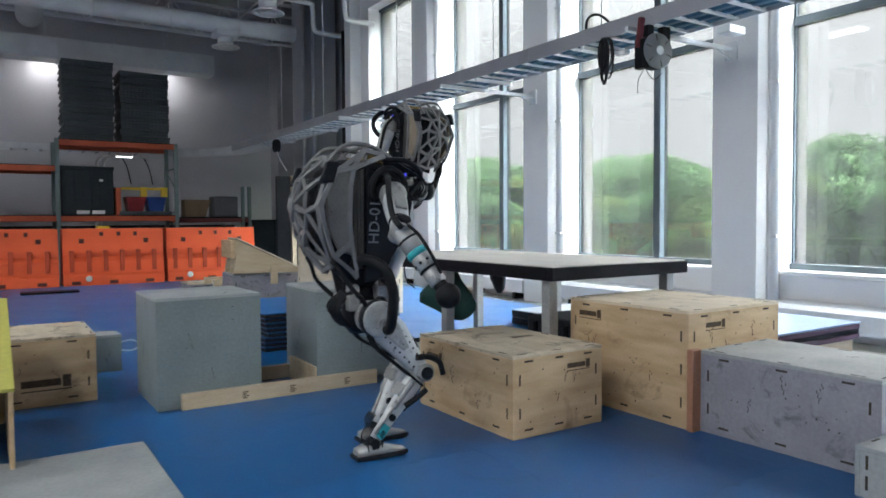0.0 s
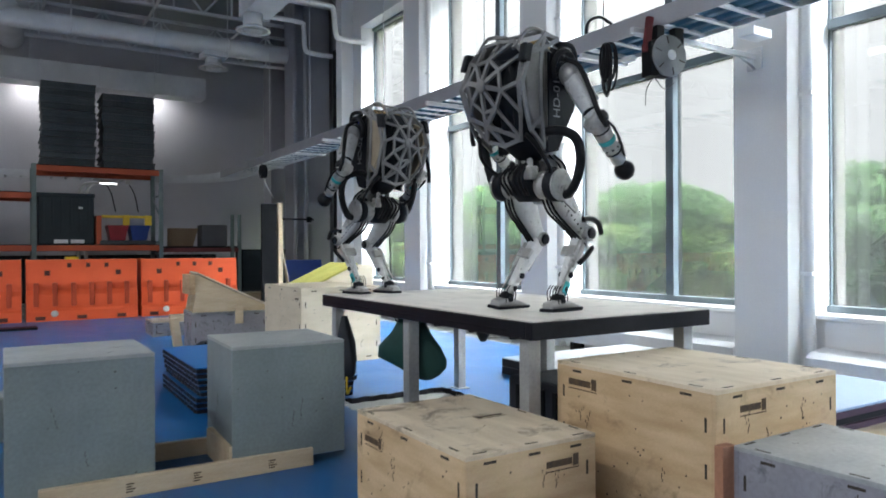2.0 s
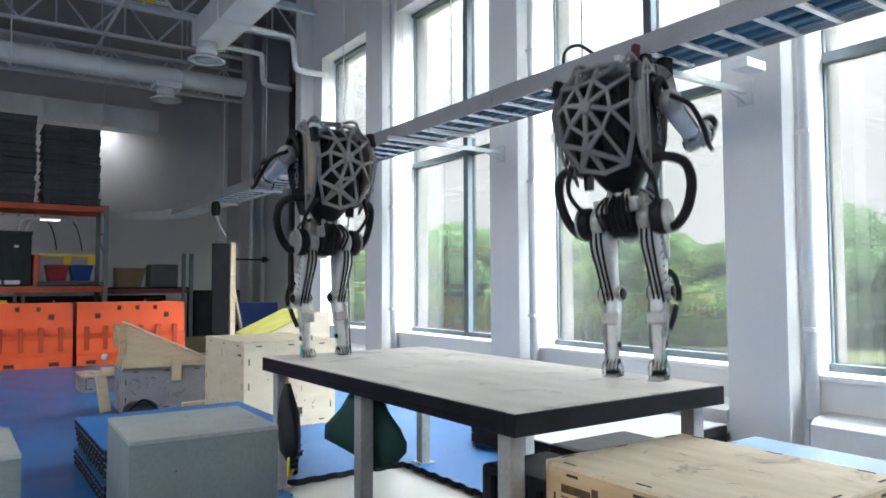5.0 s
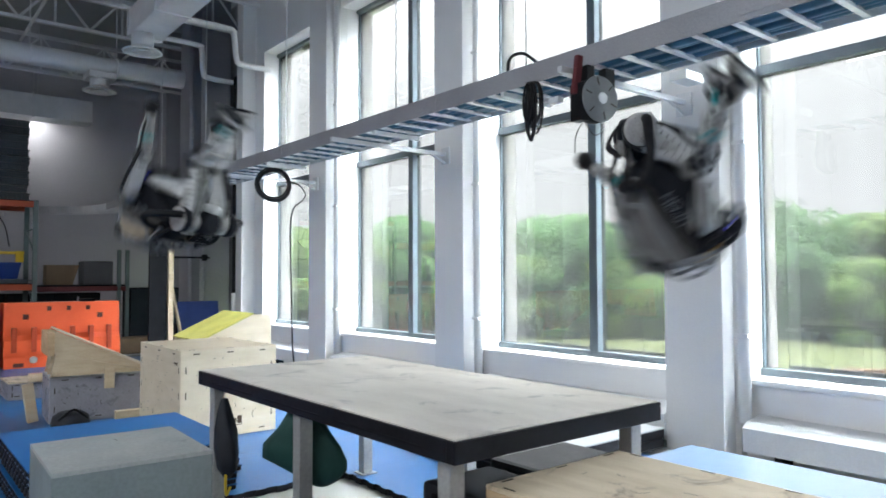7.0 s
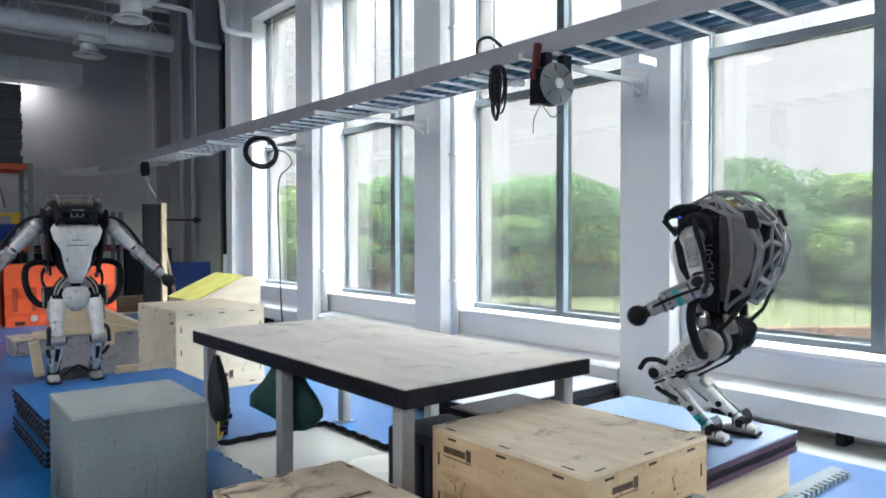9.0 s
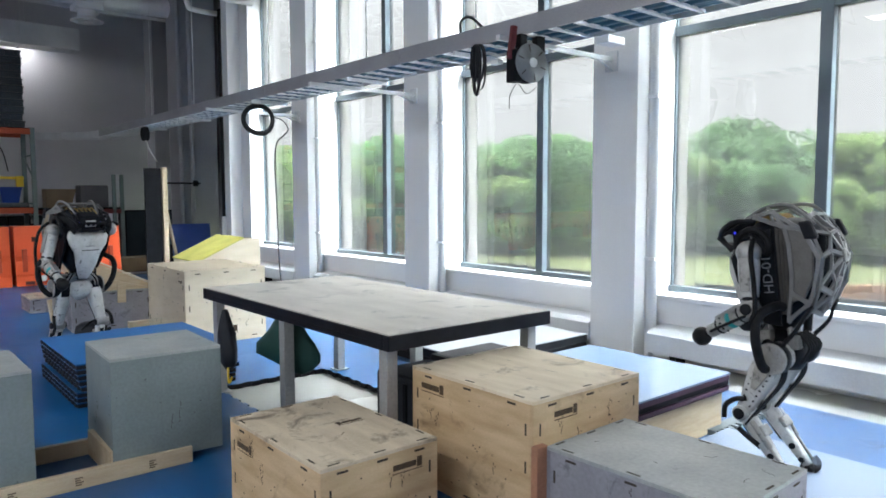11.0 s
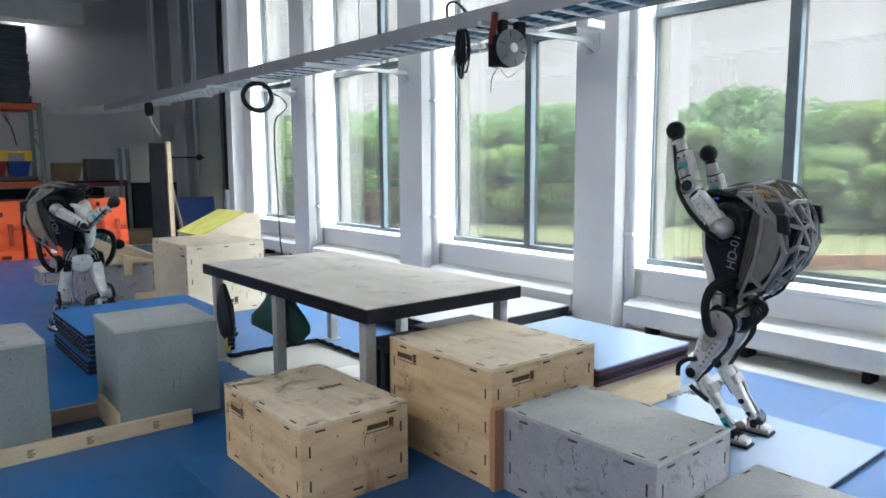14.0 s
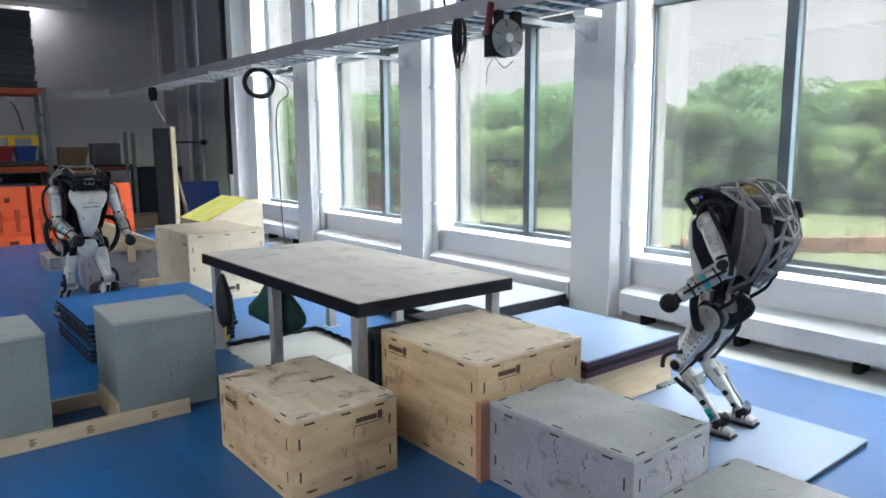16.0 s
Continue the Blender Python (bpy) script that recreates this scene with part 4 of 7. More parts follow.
    for face, u, v, wd, flip in marks:
        if face == "top":
            bk = bm_new()
            for du, dv, w2, th in ((-0.38, -0.11, 0.16, 0.26), (0.1, -0.07, 0.74, 0.15), (0.0, -0.18, 0.95, 0.025)):
                box(bk, (u + (du - w2 / 2) * wd, v + dv * wd, sz - 0.002), (u + (du + w2 / 2) * wd, v + (dv + th) * wd, sz + 0.001))
            part("maker_plate", bk, BRAND, tp, "burnt maker's mark")
    return t


# the obstacle course
panel_box("plyo_box", "low plywood jump box with slotted joints and a scuffed top", (0.608, 0.882, 0.418), PLY, PLYTOP, pose(2.257, 2.85, 0), "plywood jump boxes",
          (("front", 0.44, 0.33, 0.17, True), ("left", 0.72, 0.31, 0.17, False), ("top", 0.42, 0.45, 0.15, True)), rnd_seed=1)
panel_box("plyo_box", "tall plywood jump box with slotted joints beside the table", (0.788, 0.868, 0.615), PLY, PALETOP, pose(3.11, 2.485, 0), "plywood jump boxes",
          (("front", 0.22, 0.53, 0.17, True), ("left", 0.70, 0.53, 0.19, False)), rnd_seed=2)
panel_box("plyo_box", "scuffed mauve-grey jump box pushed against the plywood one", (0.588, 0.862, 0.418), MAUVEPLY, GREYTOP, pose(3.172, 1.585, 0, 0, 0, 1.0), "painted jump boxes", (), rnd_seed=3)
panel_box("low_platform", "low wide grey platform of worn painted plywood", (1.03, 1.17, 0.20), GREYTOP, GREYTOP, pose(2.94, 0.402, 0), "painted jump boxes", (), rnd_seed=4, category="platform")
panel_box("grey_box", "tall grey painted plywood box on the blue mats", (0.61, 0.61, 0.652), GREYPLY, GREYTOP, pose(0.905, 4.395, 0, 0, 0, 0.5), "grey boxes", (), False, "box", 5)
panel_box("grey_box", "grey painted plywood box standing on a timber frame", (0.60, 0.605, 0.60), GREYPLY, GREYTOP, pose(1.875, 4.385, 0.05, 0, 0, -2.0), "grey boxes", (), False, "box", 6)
panel_box("plyo_box", "large pale plywood box behind the mat stack", (0.862, 1.135, 0.763), PLYPALE, PLYPALE, pose(3.36, 7.40, 0), "plywood jump boxes", (("front", 0.42, 0.13, 0.26, True), ("left", 0.12, 0.65, 0.10, False)), rnd_seed=7)
panel_box("plyo_box", "plywood jump box standing near the yellow wedge", (0.85, 0.68, 0.41), PLY, PLYTOP, pose(-0.195, 4.92, 0), "plywood jump boxes", (("front", 0.58, 0.14, 0.28, True),), rnd_seed=8)
panel_box("plyo_box", "scuffed grey jump box carrying a timber wedge", (0.85, 0.60, 0.44), MAUVEPLY, GREYTOP, pose(2.66, 8.95, 0, 0, 0, -4), "painted jump boxes", (), rnd_seed=9)
panel_box("low_platform", "low grey plywood step far back on the mats", (0.5, 0.6, 0.20), MAUVEPLY, PLYTOP, pose(2.55, 10.7, 0), "painted jump boxes", (), rnd_seed=10, category="platform")
panel_box("small_box", "small grey painted box with a rope loop", (0.22, 0.22, 0.27), GREYPLY, GREYTOP, pose(0.70, 5.78, 0), "grey boxes", (), False, "box", 11)
bm = bm_new()
tube(bm, arc([(0.92, 5.85, 0.2), (1.0, 5.84, 0.21), (1.06, 5.84, 0.17), (1.0, 5.86, 0.13), (0.92, 5.86, 0.14)], 5), 0.007, 6)
tagged(part("rope_loop", bm, WHITEP), "short white rope loop on the small grey box", "rope")
tagged(part("floor_board", one_box((-0.7, 2.55, 0.0), (0.73, 3.82, 0.018), 0.003), GREYTOP), "worn grey plywood sheet lying on the mats", "board")
bm = bm_new()
box(bm, (3.095, 2.446, 0), (3.165, 2.483, 0.42), 0.003)
tagged(part("red_stud", bm, REDSTUD), "short reddish timber stud between two jump boxes", "stud")


def timber_frame():
    t = thing("stud_platform", "low base of softwood studs under the grey boxes", "timber base")
    for lo, hi in (((1.03, 4.352, 0), (2.29, 4.390, 0.092)), ((1.03, 4.86, 0), (2.29, 4.898, 0.092)), ((1.86, 4.392, 0), (1.898, 4.858, 0.15))):
        part("stud", one_box(lo, hi, 0.003), STUD, t)
    for x in (1.38, 1.68, 2.05):
        for z, w in ((0.022, 0.03), (0.034, 0.04), (0.046, 0.025), (0.058, 0.036)):
            part("stamp_bar", one_box((x, 4.3508, z), (x + w, 4.353, z + 0.006)), BRAND, t)


timber_frame()


def wedge(name, label, outline, width, m, top, side):
    t = thing(name, label, "wedge ramp", m)
    up = Matrix(((1, 0, 0, 0), (0, 0, 1, 0), (0, 1, 0, 0), (0, 0, 0, 1)))
    bm = bm_new()
    prism(bm, outline, 0.02, up, 0.002)
    part("side_panel", bm, side, t)
    bm = bm_new()
    prism(bm, outline, 0.02, Matrix.Translation((0, width - 0.02, 0)) @ up, 0.002)
    part("side_panel", bm, side, t)
    (x0, z0), (x1, z1) = outline[-1], outline[-2]
    d = Vector((x1 - x0, 0, z1 - z0))
    bm = bm_new()
    box(bm, (-0.01, -0.005, 0.001), (d.length + 0.01, width + 0.005, 0.02), 0.003, Matrix.Translation((x0, 0, z0)) @ Matrix.Rotation(-math.atan2(d.z, d.x), 4, "Y"))
    part("ramp_board", bm, top, t)
    zmax, xm = max((z, x) for x, z in outline)
    zmin = min(z for x, z in outline)
    bm = bm_new()
    box(bm, (xm - 0.02 if xm > 0.1 else xm, 0.022, zmin), (xm if xm > 0.1 else xm + 0.02, width - 0.022, zmax - 0.01), 0.003)
    part("end_panel", bm, side, t)
    return t


# yellow wedge in the foreground: rises away from the camera
wedge("yellow_wedge", "wooden wedge ramp with a scuffed yellow top", [(0, 0), (0.95, 0), (0.95, 0.66), (0, 0.36)], 0.9, pose(0.19, 3.71, 0, 0, 0, 90), YELLOW, PLY)
wedge("yellow_wedge", "pale wedge ramp with a yellow top behind the plywood box", [(0, 0), (0.85, 0), (0.85, 0.94), (0.62, 0.94), (0, 0.66)], 0.9, pose(4.22, 9.3, 0), YELLOW, PLYPALE)


def timber_ramp():
    t = thing("timber_ramp", "nailed timber wedge of stacked boards on a grey box", "wedge ramp", pose(2.64, 8.9, 0.4445, 0, 0, -4))
    up = Matrix(((1, 0, 0, 0), (0, 0, 1, 0), (0, 1, 0, 0), (0, 0, 0, 1)))
    for y in (0.02, 0.28, 0.5):
        bm = bm_new()
        prism(bm, [(0.02, 0.0), (0.88, 0.0), (0.06, 0.22)], 0.04, Matrix.Translation((0, y, 0)) @ up, 0.002)
        part("side_board", bm, STUD, t)
        bm = bm_new()
        prism(bm, [(0.0, 0.20), (0.055, 0.222), (0.88, 0.004), (0.95, 0.0), (0.12, 0.40), (0.06, 0.43)], 0.04, Matrix.Translation((0, y, 0)) @ up, 0.002)
        part("upper_board", bm, STUD, t)
    bm = bm_new()
    box(bm, (0, 0, 0), (0.97, 0.56, 0.018), 0.002, Matrix.Translation((0.07, 0, 0.435)) @ Matrix.Rotation(math.atan2(0.43, 0.88), 4, "Y"))
    part("ramp_board", bm, PLYPALE, t)
    part("end_block", one_box((-0.01, 0.0, 0.2), (0.05, 0.56, 0.42), 0.003), PLY, t)
    part("cleat", one_box((0.48, -0.022, -0.14), (0.57, -0.002, 0.08), 0.003), STUD, t)


timber_ramp()
bm = bm_new()
box(bm, (0, 0, 0), (0.09, 0.09, 0.36), 0.004, pose(2.50, 9.02, 0.02, 0, -8, 0))
tagged(part("offcut", bm, STUD), "short timber post leaning against the grey box", "timber offcut")
tagged(part("offcut", one_box((3.2, 8.72, 0.0), (3.62, 8.80, 0.09), 0.003), STUD), "short timber stud lying by the boxes", "timber offcut")
tagged(part("offcut", one_box((2.75, 10.62, 0.20), (3.05, 10.72, 0.29), 0.003), STUD), "short timber block on the low step", "timber offcut")


def floor_bag():
    t = thing("round_bag", "rounded black bag lying on the blue mats", "bag")
    bm = bm_new()
    lathe(bm, [(0.02, 0.16), (0.10, 0.155), (0.15, 0.12), (0.165, 0.06), (0.16, 0.0)][::-1], 18, pose(2.78, 8.62, 0.0))
    part("body", bm, BLACKBAG, t)
    bm = bm_new()
    tube(bm, arc([(2.66, 8.52, 0.1), (2.78, 8.5, 0.19), (2.9, 8.52, 0.1)], 5), 0.012, 6)
    part("strap", bm, BLACK, t)


floor_bag()


# ---- the table and what hangs from it ----
def table():
    t = thing("platform_table", "sturdy table with worn plywood top, black taped edge and steel legs", "table")
    x0, x1, y0, y1, z = 2.935, 4.142, 3.320, 5.768, 0.807
    part("tabletop", one_box((x0, y0, z - 0.022), (x1, y1, z), 0.003), TABLETOP, t)
    for lo, hi in (((x0 - 0.012, y0 - 0.012, z - 0.088), (x1 + 0.012, y0 + 0.04, z - 0.006)), ((x0 - 0.012, y1 - 0.04, z - 0.088), (x1 + 0.012, y1 + 0.012, z - 0.006)),
                   ((x0 - 0.012, y0 + 0.04, z - 0.088), (x0 + 0.04, y1 - 0.04, z - 0.006)), ((x1 - 0.04, y0 + 0.04, z - 0.088), (x1 + 0.012, y1 - 0.04, z - 0.006))):
        part("edge_rail", one_box(lo, hi, 0.006), TAPE, t, "black taped edge")
    part("underboard", one_box((x0 + 0.041, y0 + 0.041, z - 0.084), (x1 - 0.041, y1 - 0.041, z - 0.023)), TAPE, t)
    for x in (3.0, 4.07):
        for y in (3.42, 4.56, 5.66):
            zb = -0.042 if x < 3.95 and 3.83 < y < 5.77 and x > 3.0 else 0.0
            part("leg", one_box((x - 0.036, y - 0.036, zb), (x + 0.036, y + 0.036, z - 0.089), 0.006), LEGSTEEL, t)
            part("foot_plate", one_box((x - 0.06, y - 0.06, zb), (x + 0.06, y + 0.06, zb + 0.008), 0.002), LEGSTEEL, t)
    bm = bm_new()
    for k in range(3):
        box(bm, (x0 - 0.0135, 3.5 + 0.75 * k, z - 0.06), (x0 - 0.011, 4.1 + 0.75 * k, z - 0.052))
    part("tape_seam", bm, BLACK, t)


table()


def hung_cloth(name, label, pts_rows, material, category="bag"):
    """A hanging bag: rows of outline from top to bottom, lofted with folds."""
    bm = bm_new()
    secs = []
    for (cx, cy, z, wy, wx) in pts_rows:
        ring = []
        for k in range(20):
            a = 2 * math.pi * k / 20
            f = 1 + 0.10 * math.sin(5 * a + z * 9)
            ring.append((cx + wx * f * math.cos(a), cy + wy * f * math.sin(a), z))
        secs.append(ring)
    loft(bm, secs[::-1])
    t = thing(name, label, category)
    part("body", bm, material, t)
    return t


g = hung_cloth("green_bag", "dark green canvas sheet draped from a table leg", [(0.0, 0.0, 0.70, 0.08, 0.05), (0.0, 0.0, 0.63, 0.12, 0.055), (0.0, 0.01, 0.53, 0.20, 0.05), (0.0, 0.0, 0.46, 0.215, 0.05), (0.0, -0.05, 0.41, 0.16, 0.04), (0.0, -0.08, 0.36, 0.09, 0.03), (0.0, -0.09, 0.33, 0.03, 0.02)], GREENBAG, "cloth")
g.matrix_basis = pose(3.06, 4.655, 0, 0, 0, 40)
b = hung_cloth("black_bag", "black nylon sack hanging from a table leg with a yellow strap", [(2.90, 5.55, 0.66, 0.02, 0.02), (2.90, 5.55, 0.58, 0.05, 0.04), (2.90, 5.54, 0.48, 0.09, 0.06), (2.90, 5.52, 0.36, 0.11, 0.06), (2.90, 5.50, 0.26, 0.08, 0.05), (2.90, 5.50, 0.21, 0.03, 0.02)], BLACKBAG)
bm = bm_new()
tube(bm, arc([(2.88, 5.47, 0.26), (2.87, 5.45, 0.18), (2.88, 5.46, 0.12), (2.89, 5.43, 0.17)], 5), 0.008, 6)
part("strap", bm, YELLOWP, b, "yellow strap end")
bm = bm_new()
tube(bm, arc([(2.9, 5.57, 0.66), (2.93, 5.6, 0.70), (2.95, 5.6, 0.72)], 4), 0.006, 5)
part("cord", bm, STUD, b)
b.location = (0.08, -0.05, 0)
hung_cloth("black_bag", "slack black cable bag hanging under the far side of the table", [(4.05, 5.35, 0.68, 0.03, 0.03), (4.05, 5.33, 0.62, 0.09, 0.05), (4.05, 5.32, 0.55, 0.10, 0.05), (4.05, 5.30, 0.47, 0.06, 0.04), (4.05, 5.30, 0.42, 0.02, 0.02)], BLACKBAG)


def black_case(name, label, lo, hi):
    t = thing(name, label, "case")
    part("shell", one_box(lo, hi, 0.03), BLACKBAG, t)
    bm = bm_new()
    for k in range(4):
        y = lo[1] + (hi[1] - lo[1]) * (0.2 + 0.2 * k)
        box(bm, (lo[0] - 0.012, y - 0.02, lo[2] + 0.04), (lo[0] + 0.01, y + 0.02, hi[2] - 0.04), 0.006)
    part("rib", bm, BLACK, t)
    bm = bm_new()
    tube(bm, arc([(lo[0] + 0.1, lo[1] + 0.05, hi[2]), (lo[0] + 0.2, lo[1] + 0.03, hi[2] + 0.06), (lo[0] + 0.3, lo[1] + 0.05, hi[2])], 5), 0.014, 6)
    part("handle", bm, BLACK, t)


black_case("equipment_case", "black ribbed equipment case under the table", (3.42, 3.62, 0.0), (3.86, 4.15, 0.40))
black_case("equipment_case", "low black equipment case beside the tall plywood box", (3.9, 3.55, 0.0), (4.5, 4.2, 0.42))

# landing platform by the windows
def landing_platform():
    t = thing("landing_platform", "landing platform of blue and purple mats on a timber base", "platform")
    x0, x1, y0, y1 = 4.16, 5.15, 2.66, 3.78
    for lo, hi in (((x0 + 0.03, y0 + 0.03, 0), (x1 - 0.03, y0 + 0.07, 0.255)), ((x0 + 0.03, y1 - 0.07, 0), (x1 - 0.03, y1 - 0.03, 0.255)),
                   ((x0 + 0.03, y0 + 0.07, 0), (x0 + 0.07, y1 - 0.07, 0.255)), ((x1 - 0.07, y0 + 0.07, 0), (x1 - 0.03, y1 - 0.07, 0.255))):
        part("base_board", one_box(lo, hi, 0.004), STUD, t)
    for z, m, d in ((0.256, PURPLE, 0.0), (0.291, MATEDGE, 0.008), (0.326, PURPLE, -0.004)):
        part("mat_layer", one_box((x0 + d, y0 + d, z), (x1 + d, y1 + d, z + 0.033), 0.005), m, t)
    part("blue_cover", one_box((x0 - 0.004, y0 - 0.004, 0.36), (x1 + 0.004, y1 + 0.004, 0.372), 0.003), MATTOP, t)


landing_platform()
slab("landing_mat", "thin blue landing mat laid on the floor mats", (4.0, 1.39, 0.0), (5.08, 2.62, 0.036), MATTOP, MATEDGE)
# the top's pale grey holds the reflection of the windows
slab("crash_pad", "thick black-sided crash pad by the windows, reflection painted pale on top", (4.75, 4.76, 0.0), (6.35, 6.0, 0.15), mat("reflection_pale_vinyl", (0.45, 0.47, 0.50), (0.40, 0.42, 0.45), 2, (0.25, 0.4), bump=0.05), MATEDGE, 2)


def toothed_edge():
    t = thing("edge_strip", "grey interlocking mat border strip on the floor", "mat")
    bm = bm_new()
    box(bm, (4.95, 2.64, 0.0), (5.75, 2.72, 0.035), 0.003)
    for k in range(13):
        box(bm, (4.97 + 0.06 * k, 2.60, 0.0), (5.0 + 0.06 * k, 2.642, 0.035), 0.003)
    part("strip", bm, mat("grey_foam", (0.20, 0.25, 0.27), (0.16, 0.2, 0.22), 5, (0.5, 0.7)), t)


toothed_edge()


# ---- back of the hall ----
def barrier_mesh(w=1.66, h=1.0):
    """One water-filled barrier: sloped foot, stepped middle, upright top with pockets in shade colours."""
    prof = [(-0.30, 0.0), (0.30, 0.0), (0.30, 0.16), (0.27, 0.20), (0.27, 0.42), (0.22, 0.50), (0.20, h), (-0.20, h), (-0.22, 0.50), (-0.27, 0.42), (-0.27, 0.20), (-0.30, 0.16)]
    bm = bm_new()
    prism(bm, prof, w, Matrix(((0, 0, 1, 0), (1, 0, 0, 0), (0, 1, 0, 0), (0, 0, 0, 1))), 0.012)
    me = mesh_of("body", bm, ORANGE)
    out = [("body", me, (0, 0, 0))]
    # no hollows: darker blocks and plates carry the shade of pockets and openings
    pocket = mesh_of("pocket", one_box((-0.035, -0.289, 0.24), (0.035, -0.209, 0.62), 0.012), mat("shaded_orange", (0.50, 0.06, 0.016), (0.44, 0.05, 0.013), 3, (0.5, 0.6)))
    dark = mat("shaded_opening", (0.10, 0.02, 0.01), (0.07, 0.015, 0.01), 6, (0.6, 0.8))
    high = mesh_of("opening", one_box((-0.04, -0.212, 0.74), (0.04, -0.205, 0.82), 0.002), dark)
    upper = mesh_of("opening", one_box((-0.03, -0.212, 0.87), (0.03, -0.205, 0.94), 0.002), dark)
    fork = mesh_of("opening", one_box((-0.07, -0.306, 0.02), (0.07, -0.298, 0.08), 0.002), dark)
    bc = bm_new()
    lathe(bc, [(0.02, 0.03), (0.05, 0.03), (0.055, 0.0), (0.05, -0.005)][::-1], 12, pose(0, -0.30, 0.12, 90))
    cap = mesh_of("drain_cap", bc, WHITEP)
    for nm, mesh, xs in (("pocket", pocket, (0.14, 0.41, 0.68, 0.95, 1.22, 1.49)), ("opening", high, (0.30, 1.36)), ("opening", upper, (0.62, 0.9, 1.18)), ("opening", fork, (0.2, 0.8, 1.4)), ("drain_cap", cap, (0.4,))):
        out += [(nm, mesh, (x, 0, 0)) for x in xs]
    return out


def barriers():
    parts = barrier_mesh()
    first = None
    for i in range(6):
        x = 2.90 - i * 1.72
        if first is None:
            first = thing("traffic_barrier", "bright orange plastic traffic barrier with pockets painted in shade", "traffic barrier", pose(x, 14.2, 0), "orange barriers")
            for nm, me, at in parts:
                ob = new(nm, me)
                ob.parent, ob.location = first, at
        else:
            copy_thing(first, pose(x, 14.2, 0))


barriers()
for x in (1.75, 4.0):
    tagged(part("clamp", one_box((x, 14.05, 1.0), (x + 0.2, 14.3, 1.045), 0.01), YELLOWP if x < 2 else BLACK), "small clamp lying on a barrier", "clamp", "barrier clamps")


def pallet_rack():
    t = thing("pallet_rack", "pallet rack with orange beams and grey-green posts", "pallet rack")
    for x in (-1.10, 1.40, 3.86):
        top = 2.95
        for y in (17.5, 18.55):
            part("post", one_box((x - 0.045, y, -0.04), (x + 0.045, y + 0.08, top), 0.006), RACKGREEN, t)
        bm = bm_new()
        for k in range(5):
            z = 0.3 + 0.52 * k
            tube(bm, [(x, 17.56, z), (x, 18.58, z + (0.5 if k % 2 else 0.0))], 0.018, 6)
        part("brace", bm, RACKGREEN, t)
    for a, b, zs in ((1.40, 3.86, (2.80, 1.14)), (-1.10, 1.40, (2.22, 1.14))):
        for z in zs:
            for y in (17.47, 18.56):
                part("beam", one_box((a + 0.045, y, z), (b - 0.045, y + 0.05, z + 0.12), 0.008), RACKORANGE, t)
            part("deck", one_box((a + 0.05, 17.52, z + 0.122), (b - 0.05, 18.56, z + 0.14)), BLACK, t)
    for y in (17.9, 18.6):
        part("beam", one_box((3.91, y, 1.10), (5.70, y + 0.05, 1.20), 0.008), mat("dull_red_beam", (0.16, 0.03, 0.03), (0.12, 0.025, 0.025), 3, (0.5, 0.6)) if y < 18 else RACKORANGE, t)
    part("deck", one_box((3.91, 17.95, 1.202), (5.70, 18.6, 1.24)), BLACK, t)
    for x in (5.55, 5.72):
        part("post", one_box((x - 0.04, 17.9, -0.04), (x + 0.04, 17.97, 2.0), 0.006), RACKGREEN, t)


pallet_rack()


def pallet_stack(x0, x1, z, n, seed):
    t = thing("pallet_stack", "tall stack of black plastic pallets on the rack", "pallet stack", group="pallet stacks")
    bm = bm_new()
    h = 0.145
    box(bm, (0.03, 0.04, 0.0), (x1 - x0 - 0.03, 1.02, h - 0.04))
    for k in range(13):
        a = 0.01 + (x1 - x0 - 0.06) * k / 12
        box(bm, (a, 0.01, 0.012), (a + 0.035, 0.05, h - 0.03))
    box(bm, (0, 0, h - 0.045), (x1 - x0, 1.06, h - 0.012), 0.006)
    box(bm, (0.01, 0.0, 0.0), (x1 - x0 - 0.01, 1.05, 0.018), 0.004)
    me = mesh_of("pallet", bm, PALLET)
    rnd = random.Random(seed)
    for i in range(n):
        ob = new("pallet", me)
        ob.parent = t
        ob.matrix_basis = pose(x0 + rnd.uniform(-0.02, 0.02), 17.50 + rnd.uniform(-0.03, 0.03), z + i * h, 0, 0, rnd.uniform(-0.7, 0.7))


pallet_stack(1.53, 2.56, 2.945, 12, 1)
pallet_stack(2.68, 3.73, 2.945, 11, 2)


def bulk_bin(lo, hi):
    t = thing("bulk_bin", "dark teal plastic bulk container on the rack shelf", "bin", group="bulk bins")
    part("shell", one_box(lo, hi, 0.03), DARKBIN, t)
    for k in range(6):
        x = lo[0] + (hi[0] - lo[0]) * (0.1 + 0.16 * k)
        part("rib", one_box((x - 0.02, lo[1] - 0.015, lo[2] + 0.25), (x + 0.02, lo[1] + 0.005, hi[2] - 0.08), 0.005), DARKBIN, t)
    part("rim", one_box((lo[0] - 0.015, lo[1] - 0.02, hi[2] - 0.07), (hi[0] + 0.015, hi[1], hi[2] + 0.01), 0.012), DARKBIN, t)
    part("tag", one_box((hi[0] - 0.3, lo[1] - 0.019, hi[2] - 0.32), (hi[0] - 0.22, lo[1] - 0.016, hi[2] - 0.27)), WHITEP, t, "small white tag")
    for x in (lo[0] + 0.3, hi[0] - 0.45):
        part("fork_opening", one_box((x, lo[1] - 0.012, lo[2] + 0.02), (x + 0.26, lo[1] - 0.002, lo[2] + 0.10), 0.003), STEEL_GREY, t)


bulk_bin((1.46, 17.6, 1.282), (2.52, 18.5, 2.35))
bulk_bin((-0.9, 17.6, 1.282), (0.2, 18.5, 1.95))


